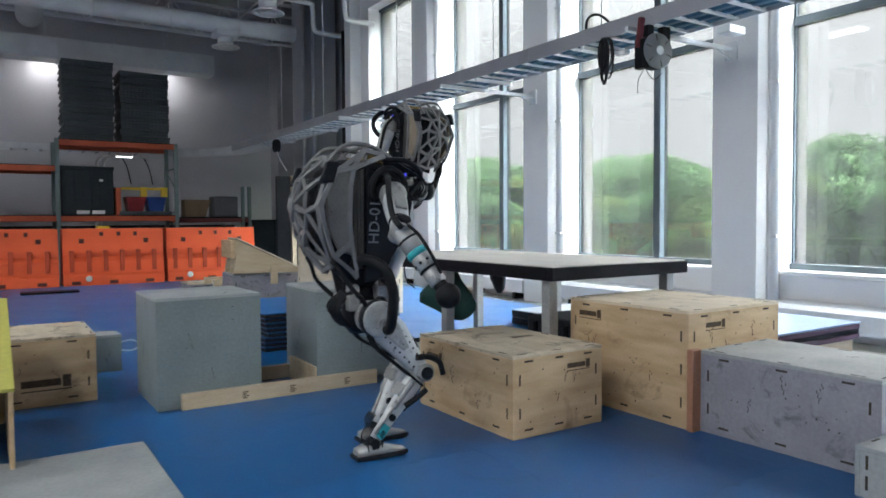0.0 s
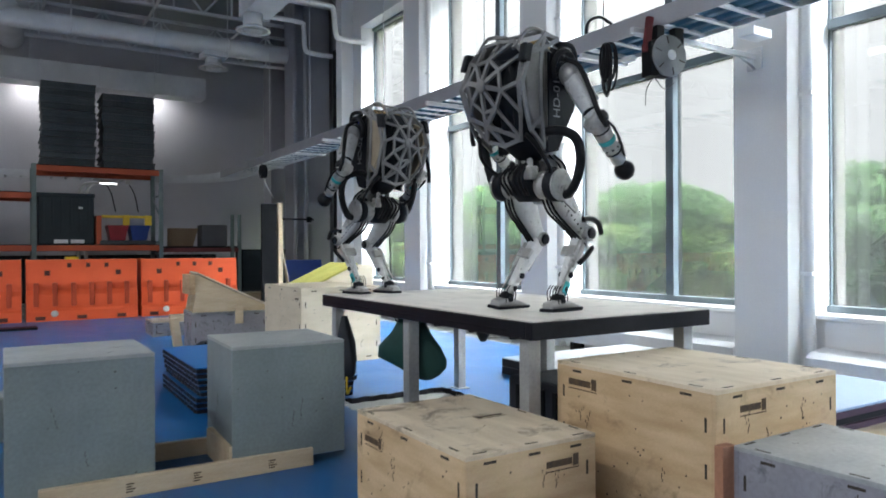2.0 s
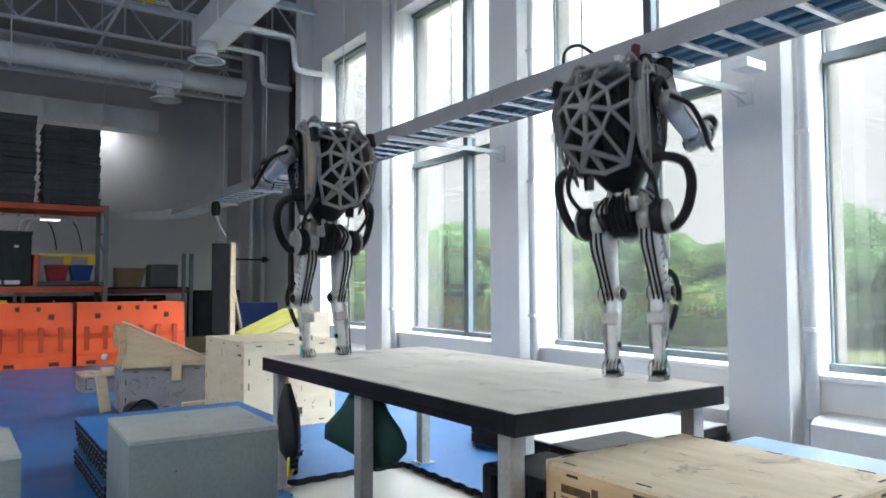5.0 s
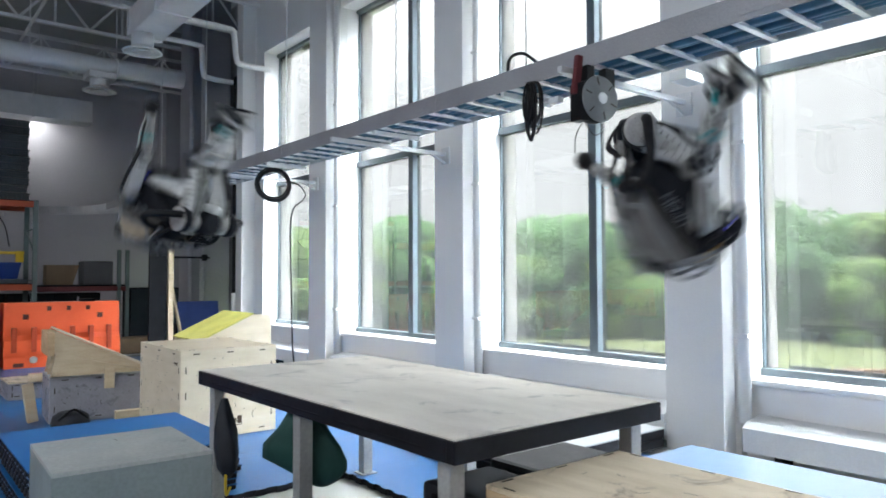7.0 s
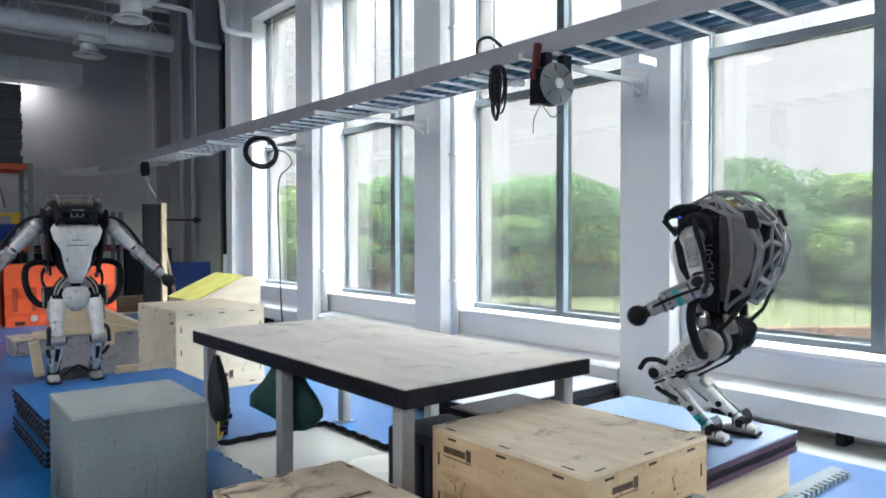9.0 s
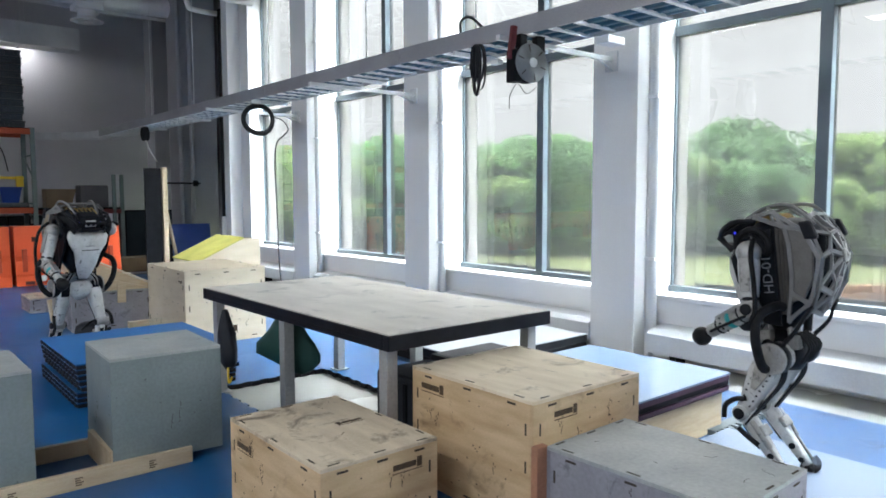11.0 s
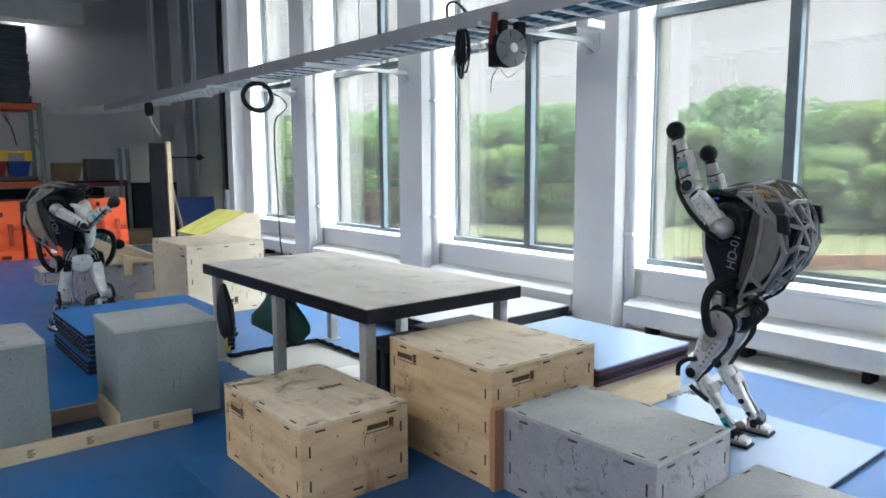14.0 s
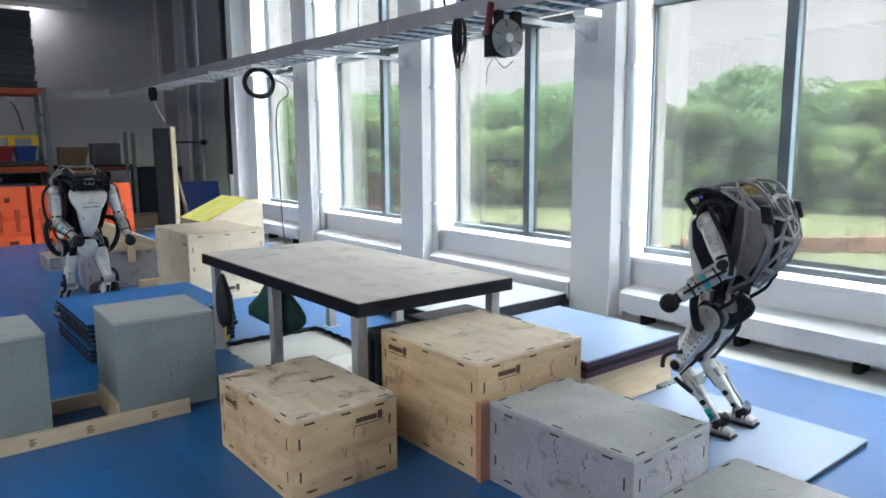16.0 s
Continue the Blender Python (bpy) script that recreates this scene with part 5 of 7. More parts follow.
def tote(x0, x1, material, label):
    t = thing("tote_bin", label, "bin", group="tote bins")
    bm = bm_new()
    loft(bm, [[(x0 + d, 17.6 + d, z), (x1 - d, 17.6 + d, z), (x1 - d, 18.1 - d, z), (x0 + d, 18.1 - d, z)] for z, d in ((1.37, 0.04), (1.60, 0.0), (1.66, -0.015), (1.68, -0.015))], False)
    part("shell", bm, material, t)
    part("rim", one_box((x0 - 0.02, 17.58, 1.68), (x1 + 0.02, 18.12, 1.70), 0.005), material, t)


tagged(part("pallet", one_box((2.62, 17.52, 1.282), (3.75, 18.4, 1.365), 0.01), PALLET), "low black plastic pallet carrying two tote bins", "pallet")
tote(2.80, 3.18, REDP, "dark red plastic tote bin on the rack shelf")
tote(3.24, 3.62, BLUEP, "blue plastic tote bin on the rack shelf")
bm = bm_new()
box(bm, (2.68, 17.7, 1.86), (3.70, 17.76, 1.92), 0.01)
for x in (3.1, 3.55):
    box(bm, (x, 17.68, 1.70), (x + 0.14, 17.78, 1.93), 0.01)
tagged(part("yellow_handle_bar", bm, YELLOWP), "yellow plastic handle frame standing behind the tote bins", "frame")
tagged(part("orange_sheet", one_box((2.56, 17.56, 1.282), (2.66, 18.3, 1.9), 0.01), RACKORANGE), "upright orange sheet between bin and totes", "board")
bm = bm_new()
prism(bm, [(0, 0), (0.5, 0), (0.62, 0.42), (0, 0.42)], 0.4, Matrix(((1, 0, 0, 4.15), (0, 0, 1, 18.0), (0, 1, 0, 1.24), (0, 0, 0, 1))), 0.005)
tagged(part("open_carton", bm, CARDB), "brown open carton on the low shelf", "carton")
tagged(part("storage_crate", one_box((4.85, 18.0, 1.24), (5.45, 18.5, 1.75), 0.03), CRATEGREY), "closed grey crate on the low shelf", "crate")
for x0, x1, z, m, l in ((-0.6, 0.7, 0.0, BLUEP, "blue"), (1.6, 2.4, 0.0, DARKBIN, "dark"), (2.6, 3.6, 0.0, BLUEP, "deep blue"), (4.2, 5.3, 0.0, DARKBIN, "black")):
    t = thing("floor_crate", f"{l} plastic crate on the floor under the rack", "crate", group="floor crates")
    part("shell", one_box((x0, 17.7, z - 0.04), (x1, 18.4, 0.85), 0.03), m, t)
    part("rim", one_box((x0 - 0.02, 17.68, 0.78), (x1 + 0.02, 18.42, 0.86), 0.01), m, t)


# made-up black units standing in for the shade behind the rack
def low_cabinet(x):
    t = thing("low_cabinet", "long low black unit added as the dark along the back wall", "cabinet", pose(x, 19.3, -0.04), "low cabinets")
    part("carcass", one_box((0, 0.02, 0), (1.9, 0.7, 1.08), 0.01), BLACK, t)
    for k in range(2):
        d = part("door", one_box((0.02 + 0.94 * k, 0, 0.06), (0.94 + 0.94 * k, 0.019, 1.05), 0.006), DARKBIN, t)
        part("handle", one_box((0.46 + 0.94 * k, -0.02, 0.9), (0.5 + 0.94 * k, 0.0, 1.0), 0.004), STEEL_GREY, d)


for k in range(6):
    low_cabinet(-6.0 + 1.92 * k)


def prop_board():
    t = thing("prop_wall", "tall black panel on a timber prop frame", "panel")
    part("panel", one_box((5.02, 13.95, -0.04), (5.32, 14.0, 2.02), 0.005), BLACK, t)
    part("post", one_box((5.34, 13.93, -0.04), (5.43, 14.02, 2.04), 0.004), STUD, t)
    bm = bm_new()
    tube(bm, [(5.42, 14.0, 1.2), (5.85, 14.6, 0.0)], 0.035, 4)
    part("prop", bm, STUD, t)


prop_board()
bm = bm_new()
box(bm, (0, 0, 0), (0.75, 0.1, 1.0), 0.02, pose(5.75, 14.6, -0.03, -14, 0, -10))
tagged(part("leaning_pad", bm, BLUEP), "dark blue pad leaning in the recess", "pad")
bm = bm_new()
tube(bm, [(5.5, 14.3, 1.75), (6.2, 14.3, 1.75)], 0.018, 6)
lathe(bm, [(0.01, -0.05), (0.06, -0.04), (0.06, 0.04), (0.01, 0.05)], 10, pose(6.1, 14.3, 1.75, 0, 90))
tagged(part("wall_bar", bm, BLACK), "thin black bar with a clamp in the recess", "clamp bar")
# no cabinet is seen here; it fills the end of the rack with dark
t = thing("storage_cabinet", "low black cabinet added as the dark at the end of the rack", "cabinet", pose(5.80, 18.0, -0.04))
part("carcass", one_box((0, 0.02, 0), (1.2, 0.6, 1.2), 0.01), BLACK, t)
for k in range(2):
    part("door", one_box((0.02 + 0.59 * k, 0, 0.05), (0.59 + 0.59 * k, 0.019, 1.17), 0.006), DARKBIN, t)
tagged(part("storage_box", one_box((5.9, 15.2, -0.04), (6.3, 15.5, 0.5), 0.03), BLACK), "black storage box in the recess", "box")
tagged(part("timber_pile", one_box((4.7, 15.4, -0.04), (5.6, 15.9, 0.25), 0.02), CARDB), "low pile of brown boards in the recess", "timber")
tagged(part("dark_plate", one_box((0.5, 12.6, 0.0), (1.3, 12.9, 0.03), 0.006), BLACK), "dark flat plate lying on the far mats", "plate")

# ---- the two robots ----
RWHITE = mat("robot_white_paint", (0.62, 0.62, 0.61), (0.52, 0.52, 0.51), 16, (0.28, 0.42), bump=0.04, fine=90, dirt=(0.09, 0.088, 0.085), dirt_at=0.565)
RGREY = mat("printed_grey_metal", (0.21, 0.206, 0.206), (0.155, 0.15, 0.15), 8, (0.4, 0.55), 0.15, bump=0.12, fine=110, spec=0.3)
RSILVER = mat("machined_aluminium", (0.43, 0.42, 0.405), (0.30, 0.29, 0.28), 14, (0.3, 0.5), 0.45, bump=0.05, fine=120, dirt=(0.05, 0.05, 0.05), dirt_at=0.56)
RBLACK = mat("robot_black_shell", (0.009, 0.010, 0.013), (0.015, 0.016, 0.02), 6, (0.32, 0.5), bump=0.05, fine=90, spec=0.10)
RHOSE = mat("black_braided_hose", (0.010, 0.010, 0.011), (0.02, 0.02, 0.022), 14, (0.45, 0.6), bump=0.3, fine=220, spec=0.12)
RTEAL = mat("teal_marking", (0.02, 0.34, 0.36), (0.02, 0.28, 0.30), 8, (0.4, 0.5))
RBRASS = mat("brass_fitting", (0.45, 0.31, 0.12), (0.36, 0.24, 0.09), 10, (0.3, 0.45), 0.8)
RTAN = mat("tan_service_panel", (0.30, 0.24, 0.17), (0.23, 0.18, 0.125), 8, (0.4, 0.55))
RDARK = mat("dark_grey_panel", (0.04, 0.04, 0.044), (0.03, 0.03, 0.033), 7, (0.3, 0.45), 0.1, bump=0.05, spec=0.15)
RSLAT = mat("bronze_grey_slat", (0.075, 0.068, 0.062), (0.055, 0.05, 0.046), 9, (0.35, 0.5), 0.15, spec=0.2)
RPLATE = mat("grey_metal_plate", (0.17, 0.16, 0.15), (0.13, 0.122, 0.115), 7, (0.35, 0.5), 0.1, spec=0.25, dirt=(0.05, 0.048, 0.046), dirt_at=0.6)
RTEXT = mat("grey_lettering", (0.17, 0.18, 0.195), (0.14, 0.15, 0.165), 8, (0.4, 0.5), bump=0)
RLED = glow("blue_led", (0.05, 0.06, 1.0), 0.5)

THIGH, SHIN, UPPER, FORE = 0.365, 0.395, 0.29, 0.33
HIPX, WAIST, SHOULDER = 0.115, 0.13, (0.25, 0.02, 0.42)


def oval(z, hw, y0, y1, n=16, sq=0.72, x0=0.0):
    """A rounded rectangle at height z."""
    cy, ry = (y0 + y1) / 2, (y1 - y0) / 2
    ring = []
    for k in range(n):
        a = 2 * math.pi * (k + 0.5) / n
        c, s = math.cos(a), math.sin(a)
        ring.append((x0 + hw * math.copysign(abs(c) ** sq, c), cy + ry * math.copysign(abs(s) ** sq, s), z))
    return ring


def cyl(bm, p, q, r, seg=14):
    """A capped cylinder with a small chamfer at each end."""
    p, q = Vector(p), Vector(q)
    d = q - p
    m = Matrix.Translation(p) @ d.to_track_quat("Z", "Y").to_matrix().to_4x4()
    L = d.length
    c = min(0.15 * r, 0.2 * L)
    lathe(bm, [(r * 0.5, 0.0), (r - c, 0.0), (r, c), (r, L - c), (r - c, L), (r * 0.5, L)], seg, m)


def ball(bm, c, r, seg=16):
    lathe(bm, [(r * math.sin(a) + 0.0004, -r * math.cos(a)) for a in np.linspace(0.02, math.pi - 0.02, 11)], seg, Matrix.Translation(c))


def keyed(name, parent):
    """A jointed part: a small core mesh that carries its plates."""
    bm = bm_new()
    ball(bm, (0, 0, 0), 0.03, 10)
    return part(name, bm, RBLACK, parent)


def lettering(text, size, m, parent):
    c = bpy.data.curves.new("marking", "FONT")
    c.body, c.size, c.extrude, c.align_x, c.align_y = text, size, 0.0008, "CENTER", "CENTER"
    ob = new("marking", c)
    c.materials.append(RTEXT)
    ob.parent, ob.matrix_basis = parent, m
    return tagged(ob, "grey unit lettering")


def rib(bm, p, q, w1, w2, th, out):
    """A flat rib from p to q, w1 wide at p and w2 at q, facing out."""
    p, q, out = Vector(p), Vector(q), Vector(out).normalized()
    d = (q - p).normalized()
    side = d.cross(out).normalized()
    up = side.cross(d).normalized()
    loft(bm, [[c + side * (sx * w / 2) + up * (sz * th / 2) for sx, sz in ((-1, -1), (-0.8, 1), (0.8, 1), (1, -1))] for c, w in ((p - d * 0.004, w1), (p.lerp(q, 0.25), w1 * 0.45 + w2 * 0.35), (p.lerp(q, 0.75), w1 * 0.3 + w2 * 0.5), (q + d * 0.004, w2))], False)


def build_torso(t, text, panel_mat):
    bm = bm_new()
    loft(bm, [oval(0.0, 0.07, -0.09, 0.05), oval(0.06, 0.12, -0.20, 0.09), oval(0.13, 0.165, -0.26, 0.11), oval(0.26, 0.195, -0.295, 0.12), oval(0.42, 0.20, -0.295, 0.12), oval(0.52, 0.18, -0.26, 0.10), oval(0.575, 0.13, -0.2, 0.07)])
    part("torso_core", bm, RBLACK, t)
    # chest
    bm = bm_new()
    loft(bm, [oval(-0.01, 0.05, 0.09, 0.13), oval(0.05, 0.075, 0.09, 0.165), oval(0.14, 0.105, 0.10, 0.195), oval(0.25, 0.125, 0.10, 0.21), oval(0.33, 0.175, 0.10, 0.205), oval(0.40, 0.195, 0.09, 0.185), oval(0.445, 0.17, 0.09, 0.15)])
    part("chest_plate", bm, RWHITE, t, "white moulded chest plate")
    bm = bm_new()
    box(bm, (-0.07, 0.195, 0.375), (0.07, 0.199, 0.392), 0, Matrix.Rotation(0.10, 4, "X"))
    box(bm, (-0.045, 0.203, 0.322), (0.045, 0.207, 0.328))
    part("chest_mark", bm, RTEXT, t)
    bm = bm_new()
    box(bm, (-0.08, 0.203, 0.285), (0.08, 0.2115, 0.291))
    part("chest_slot", bm, RBLACK, t)
    # sides
    for sg in (-1, 1):
        bm = bm_new()
        prism(bm, [(-0.10, 0.03), (0.02, 0.045), (0.06, 0.15), (0.125, 0.26), (0.145, 0.40), (0.08, 0.50), (-0.09, 0.53)], 0.02, Matrix(((0, 0, sg, sg * 0.195), (1, 0, 0, 0), (0, 1, 0, 0), (0, 0, 0, 1))), 0.006)
        part("side_shell", bm, RBLACK, t, "black side shell")
        lettering(text, 0.07, Matrix(((0, 0, sg, sg * 0.2165), (0, -sg, 0, -0.048), (1, 0, 0, 0.30), (0, 0, 0, 1))), t)
        face = Matrix(((0, 0, sg, sg * 0.195), (1, 0, 0, 0), (0, 1, 0, 0), (0, 0, 0, 1)))
        for k in range(3):
            bm = bm_new()
            y = -0.121 - 0.021 * k
            prism(bm, [(y - 0.009, 0.10), (y + 0.009, 0.09), (y + 0.009, 0.53), (y - 0.009, 0.52)], 0.026, face, 0.005)
            part("panel_rib", bm, RSLAT, t)
        bm = bm_new()
        prism(bm, [(-0.178, 0.15), (-0.245, 0.17), (-0.275, 0.26), (-0.28, 0.42), (-0.25, 0.50), (-0.178, 0.53)], 0.034, face, 0.008)
        part("service_panel", bm, panel_mat, t)
        # triangulated side frame
        n = {"a": (0.0, 0.60), "b": (-0.115, 0.615), "c": (-0.25, 0.51), "d": (-0.30, 0.36), "e": (-0.285, 0.14), "f": (-0.165, 0.055), "g": (-0.17, 0.20), "h": (-0.17, 0.53)}
        n = {k: (sg * (0.20 if k in "ab" else 0.228), y, z) for k, (y, z) in n.items()}
        bm = bm_new()
        for a, b in ("ab", "bc", "cd", "de", "ef", "fg", "ge", "ah", "hb", "hc", "gh"):
            rib(bm, n[a], n[b], 0.030, 0.030, 0.014, (sg, -0.15, 0))
        part("side_frame", bm, RGREY, t, "grey printed side frame")
        # shoulder loop and yoke
        bm = bm_new()
        cyl(bm, (sg * 0.16, 0.02, 0.42), (sg * 0.225, 0.02, 0.42), 0.075)
        part("shoulder_yoke", bm, RBLACK, t)
        bm = bm_new()
        tube(bm, [(sg * (0.23 + 0.015 * math.sin(a)), 0.015 + 0.085 * math.cos(a), 0.455 + 0.085 * math.sin(a)) for a in np.linspace(-0.6, 3.9, 14)], 0.017, 8)
        part("shoulder_hose", bm, RHOSE, t)
        bm = bm_new()
        tube(bm, arc([(sg * 0.19, -0.30, 0.12), (sg * 0.27, -0.24, 0.02), (sg * 0.25, -0.12, -0.06), (sg * 0.16, -0.06, -0.10)], 5), 0.014, 7)
        part("lower_hose", bm, RHOSE, t)
        bm = bm_new()
        box(bm, (min(sg * 0.2, sg * 0.24), -0.315, 0.455), (max(sg * 0.2, sg * 0.24), -0.25, 0.55), 0.014)
        part("bumper", bm, RBLACK, t)
    # back lattice: ring, hub and spokes on a curved face
    hub = Vector((-0.02, -0.352, 0.36))
    ring = [(0.0, -0.31, 0.585), (0.11, -0.32, 0.575), (0.20, -0.32, 0.50), (0.205, -0.35, 0.36), (0.20, -0.35, 0.22), (0.14, -0.33, 0.10), (0.0, -0.34, 0.07), (-0.14, -0.33, 0.10), (-0.20, -0.35, 0.22), (-0.205, -0.35, 0.36), (-0.20, -0.32, 0.50), (-0.11, -0.32, 0.575)]
    ring = [(x, 0.87 * y, z) for x, y, z in ring]
    bm = bm_new()
    for p, q in zip(ring, ring[1:] + ring[:1]):
        rib(bm, p, q, 0.026, 0.026, 0.02, (p[0] * 2, -0.4, 0))
    inner = []
    for k in range(8):
        a = 2 * math.pi * (k + 0.3) / 8
        inner.append(hub + Vector((0.125 * math.sin(a), 0.022, 0.13 * math.cos(a))))
        rib(bm, hub, inner[-1], 0.040, 0.026, 0.014, (0, -1, 0))
    for m, q in zip(inner, inner[1:] + inner[:1]):
        rib(bm, m, q, 0.024, 0.024, 0.012, (0, -1, 0))
    for p in ring:
        near = sorted(inner, key=lambda m: (m - Vector(p)).length)
        rib(bm, p, near[0], 0.026, 0.024, 0.014, (0, -1, 0))
    low = Vector((-0.05, -0.342, 0.17))
    for p in (ring[5], ring[6], ring[7], ring[8], inner[3], inner[4]):
        rib(bm, low, p, 0.036, 0.028, 0.013, (0, -1, 0))
    cyl(bm, hub + Vector((0, 0.008, 0)), hub + Vector((0, -0.010, 0)), 0.036, 14)
    part("back_lattice", bm, RGREY, t, "grey printed lattice back cover")
    for x, y, r in ((-0.08, -0.28, 0.03), (0.05, -0.285, 0.035), (0.12, -0.27, 0.022)):
        bm = bm_new()
        cyl(bm, (x, y, 0.14), (x, y, 0.48), r, 12)
        part("accumulator", bm, RBLACK, t)
    for k in range(7):
        x = -0.12 + 0.04 * k
        bm = bm_new()
        tube(bm, arc([(x, -0.12, 0.56), (x + 0.015, -0.05, 0.605), (x - 0.01, 0.03, 0.575)], 4), 0.007, 5)
        part("fitting", bm, RBRASS, t, "brass hydraulic fitting")
    # roll cage over the top
    bm = bm_new()
    for sg in (-1, 1):
        tube(bm, arc([(sg * 0.11, 0.10, 0.60), (sg * 0.13, -0.06, 0.645), (sg * 0.15, -0.22, 0.63), (sg * 0.14, -0.30, 0.53)], 5), 0.011, 7)
        tube(bm, [(sg * 0.13, -0.06, 0.645), (sg * 0.225, -0.12, 0.56)], 0.010, 6)
    tube(bm, [(-0.13, -0.06, 0.645), (0.13, -0.06, 0.645)], 0.010, 6)
    part("roll_bar", bm, RGREY, t)
    bm = bm_new()
    for sg in (-1, 1):
        tube(bm, arc([(sg * 0.19, 0.0, 0.58), (sg * 0.19, 0.12, 0.60), (sg * 0.14, 0.215, 0.565), (sg * 0.115, 0.20, 0.49), (sg * 0.15, 0.12, 0.455)], 5), 0.014, 7)
        tube(bm, [(sg * 0.11, 0.10, 0.60), (sg * 0.14, 0.215, 0.565)], 0.010, 6)
    tube(bm, [(-0.14, 0.215, 0.565), (0.14, 0.215, 0.565)], 0.012, 7)
    tube(bm, [(-0.115, 0.20, 0.49), (0.115, 0.20, 0.49)], 0.012, 7)
    part("head_cage", bm, RBLACK, t, "black tubular head guard")
    for sg in (-1, 1):
        bm = bm_new()
        rib(bm, (sg * 0.16, 0.02, 0.605), (sg * 0.125, 0.235, 0.545), 0.05, 0.036, 0.014, (sg * 0.4, 0.2, 1))
        rib(bm, (sg * 0.125, 0.235, 0.545), (sg * 0.15, 0.16, 0.44), 0.032, 0.03, 0.014, (sg, 0.5, 0))
        part("guard_plate", bm, RBLACK, t)
    bm = bm_new()
    box(bm, (-0.105, 0.02, 0.44), (0.105, 0.175, 0.60), 0.03)
    part("sensor_head", bm, RBLACK, t)
    bm = bm_new()
    box(bm, (-0.05, 0.168, 0.515), (0.05, 0.182, 0.575), 0.004)
    part("lens_plate", bm, RWHITE, t)
    for x in (-0.022, 0.022):
        bm = bm_new()
        box(bm, (x - 0.016, 0.180, 0.525), (x + 0.016, 0.186, 0.563), 0.002)
        part("lens", bm, RBLACK, t)
    for sg in (-1, 1):
        bm = bm_new()
        cyl(bm, (sg * 0.098, 0.15, 0.55), (sg * 0.108, 0.155, 0.55), 0.007, 12)
        part("led", bm, RLED, t, "small blue status light")


def build_pelvis(p):
    bm = bm_new()
    loft(bm, [oval(-0.085, 0.045, -0.07, 0.05), oval(-0.04, 0.085, -0.10, 0.075), oval(0.03, 0.09, -0.10, 0.08), oval(0.085, 0.06, -0.075, 0.05), oval(0.14, 0.04, -0.05, 0.04)])
    part("pelvis_core", bm, RBLACK, p)
    bm = bm_new()
    loft(bm, [oval(-0.10, 0.035, 0.05, 0.085), oval(-0.04, 0.085, 0.06, 0.115), oval(0.03, 0.10, 0.06, 0.12), oval(0.085, 0.075, 0.05, 0.10)])
    part("pelvis_plate", bm, RWHITE, p, "white ribbed pelvis plate")
    bm = bm_new()
    cyl(bm, (0, -0.03, 0.08), (0, -0.02, 0.17), 0.035)
    for x, y in ((0.05, -0.06), (-0.05, -0.06), (0.055, 0.05), (-0.055, 0.05)):
        cyl(bm, (x, y, 0.05), (x * 0.8, y * 0.8, 0.16), 0.015, 10)
    part("waist_post", bm, RSILVER, p)
    for k in range(6):
        bm = bm_new()
        a = -0.9 + 0.36 * k
        tube(bm, arc([(0.07 * math.sin(a), -0.09, 0.11), (0.1 * math.sin(a), -0.15, 0.04), (0.09 * math.sin(a), -0.09, -0.05)], 4), 0.007, 6)
        part("rear_hose", bm, RHOSE, p)
    for sg in (-1, 1):
        bm = bm_new()
        cyl(bm, (sg * 0.085, -0.01, 0.0), (sg * 0.15, -0.01, 0.0), 0.075, 18)
        part("hip_actuator", bm, RSILVER, p)
        bm = bm_new()
        cyl(bm, (sg * 0.15, -0.01, 0.0), (sg * 0.215, -0.01, 0.0), 0.085, 18)
        part("hip_cover", bm, RBLACK, p)
        bm = bm_new()
        lathe(bm, [(0.060, 0.0), (0.080, 0.0), (0.083, 0.006), (0.078, 0.011), (0.060, 0.008)], 20, Matrix.Translation((sg * 0.213, -0.01, 0.0)) @ Matrix.Rotation(sg * math.pi / 2, 4, "Y"))
        part("hip_rim", bm, RSILVER, p, "machined rim on the hip drum")
        bm = bm_new()
        box(bm, (min(sg * 0.04, sg * 0.10), 0.03, 0.075), (max(sg * 0.04, sg * 0.10), 0.09, 0.135), 0.008)
        part("valve_block", bm, RSILVER, p)
        part("valve_block", one_box((min(sg * 0.05, sg * 0.11), -0.11, 0.03), (max(sg * 0.05, sg * 0.11), -0.06, 0.10), 0.008), RSILVER, p)
        for k in range(4):
            bm = bm_new()
            d = 0.016 * k
            tube(bm, arc([(sg * (0.05 + d), 0.07, 0.16), (sg * (0.10 + d), 0.10, 0.10), (sg * (0.13 + d * 0.6), 0.085, 0.02), (sg * (0.12 + 0.3 * d), 0.06, -0.06)], 4), 0.006, 6)
            part("front_line", bm, RHOSE if k % 2 else RSILVER, p)
        bm = bm_new()
        tube(bm, arc([(sg * 0.13, -0.09, 0.25), (sg * 0.24, -0.08, 0.27), (sg * 0.32, -0.03, 0.235), (sg * 0.335, 0.0, 0.14), (sg * 0.305, 0.01, 0.03), (sg * 0.25, 0.02, -0.04), (sg * 0.20, 0.02, -0.05)], 6), 0.024, 10)
        part("waist_hose", bm, RHOSE, p, "thick black looping hose")


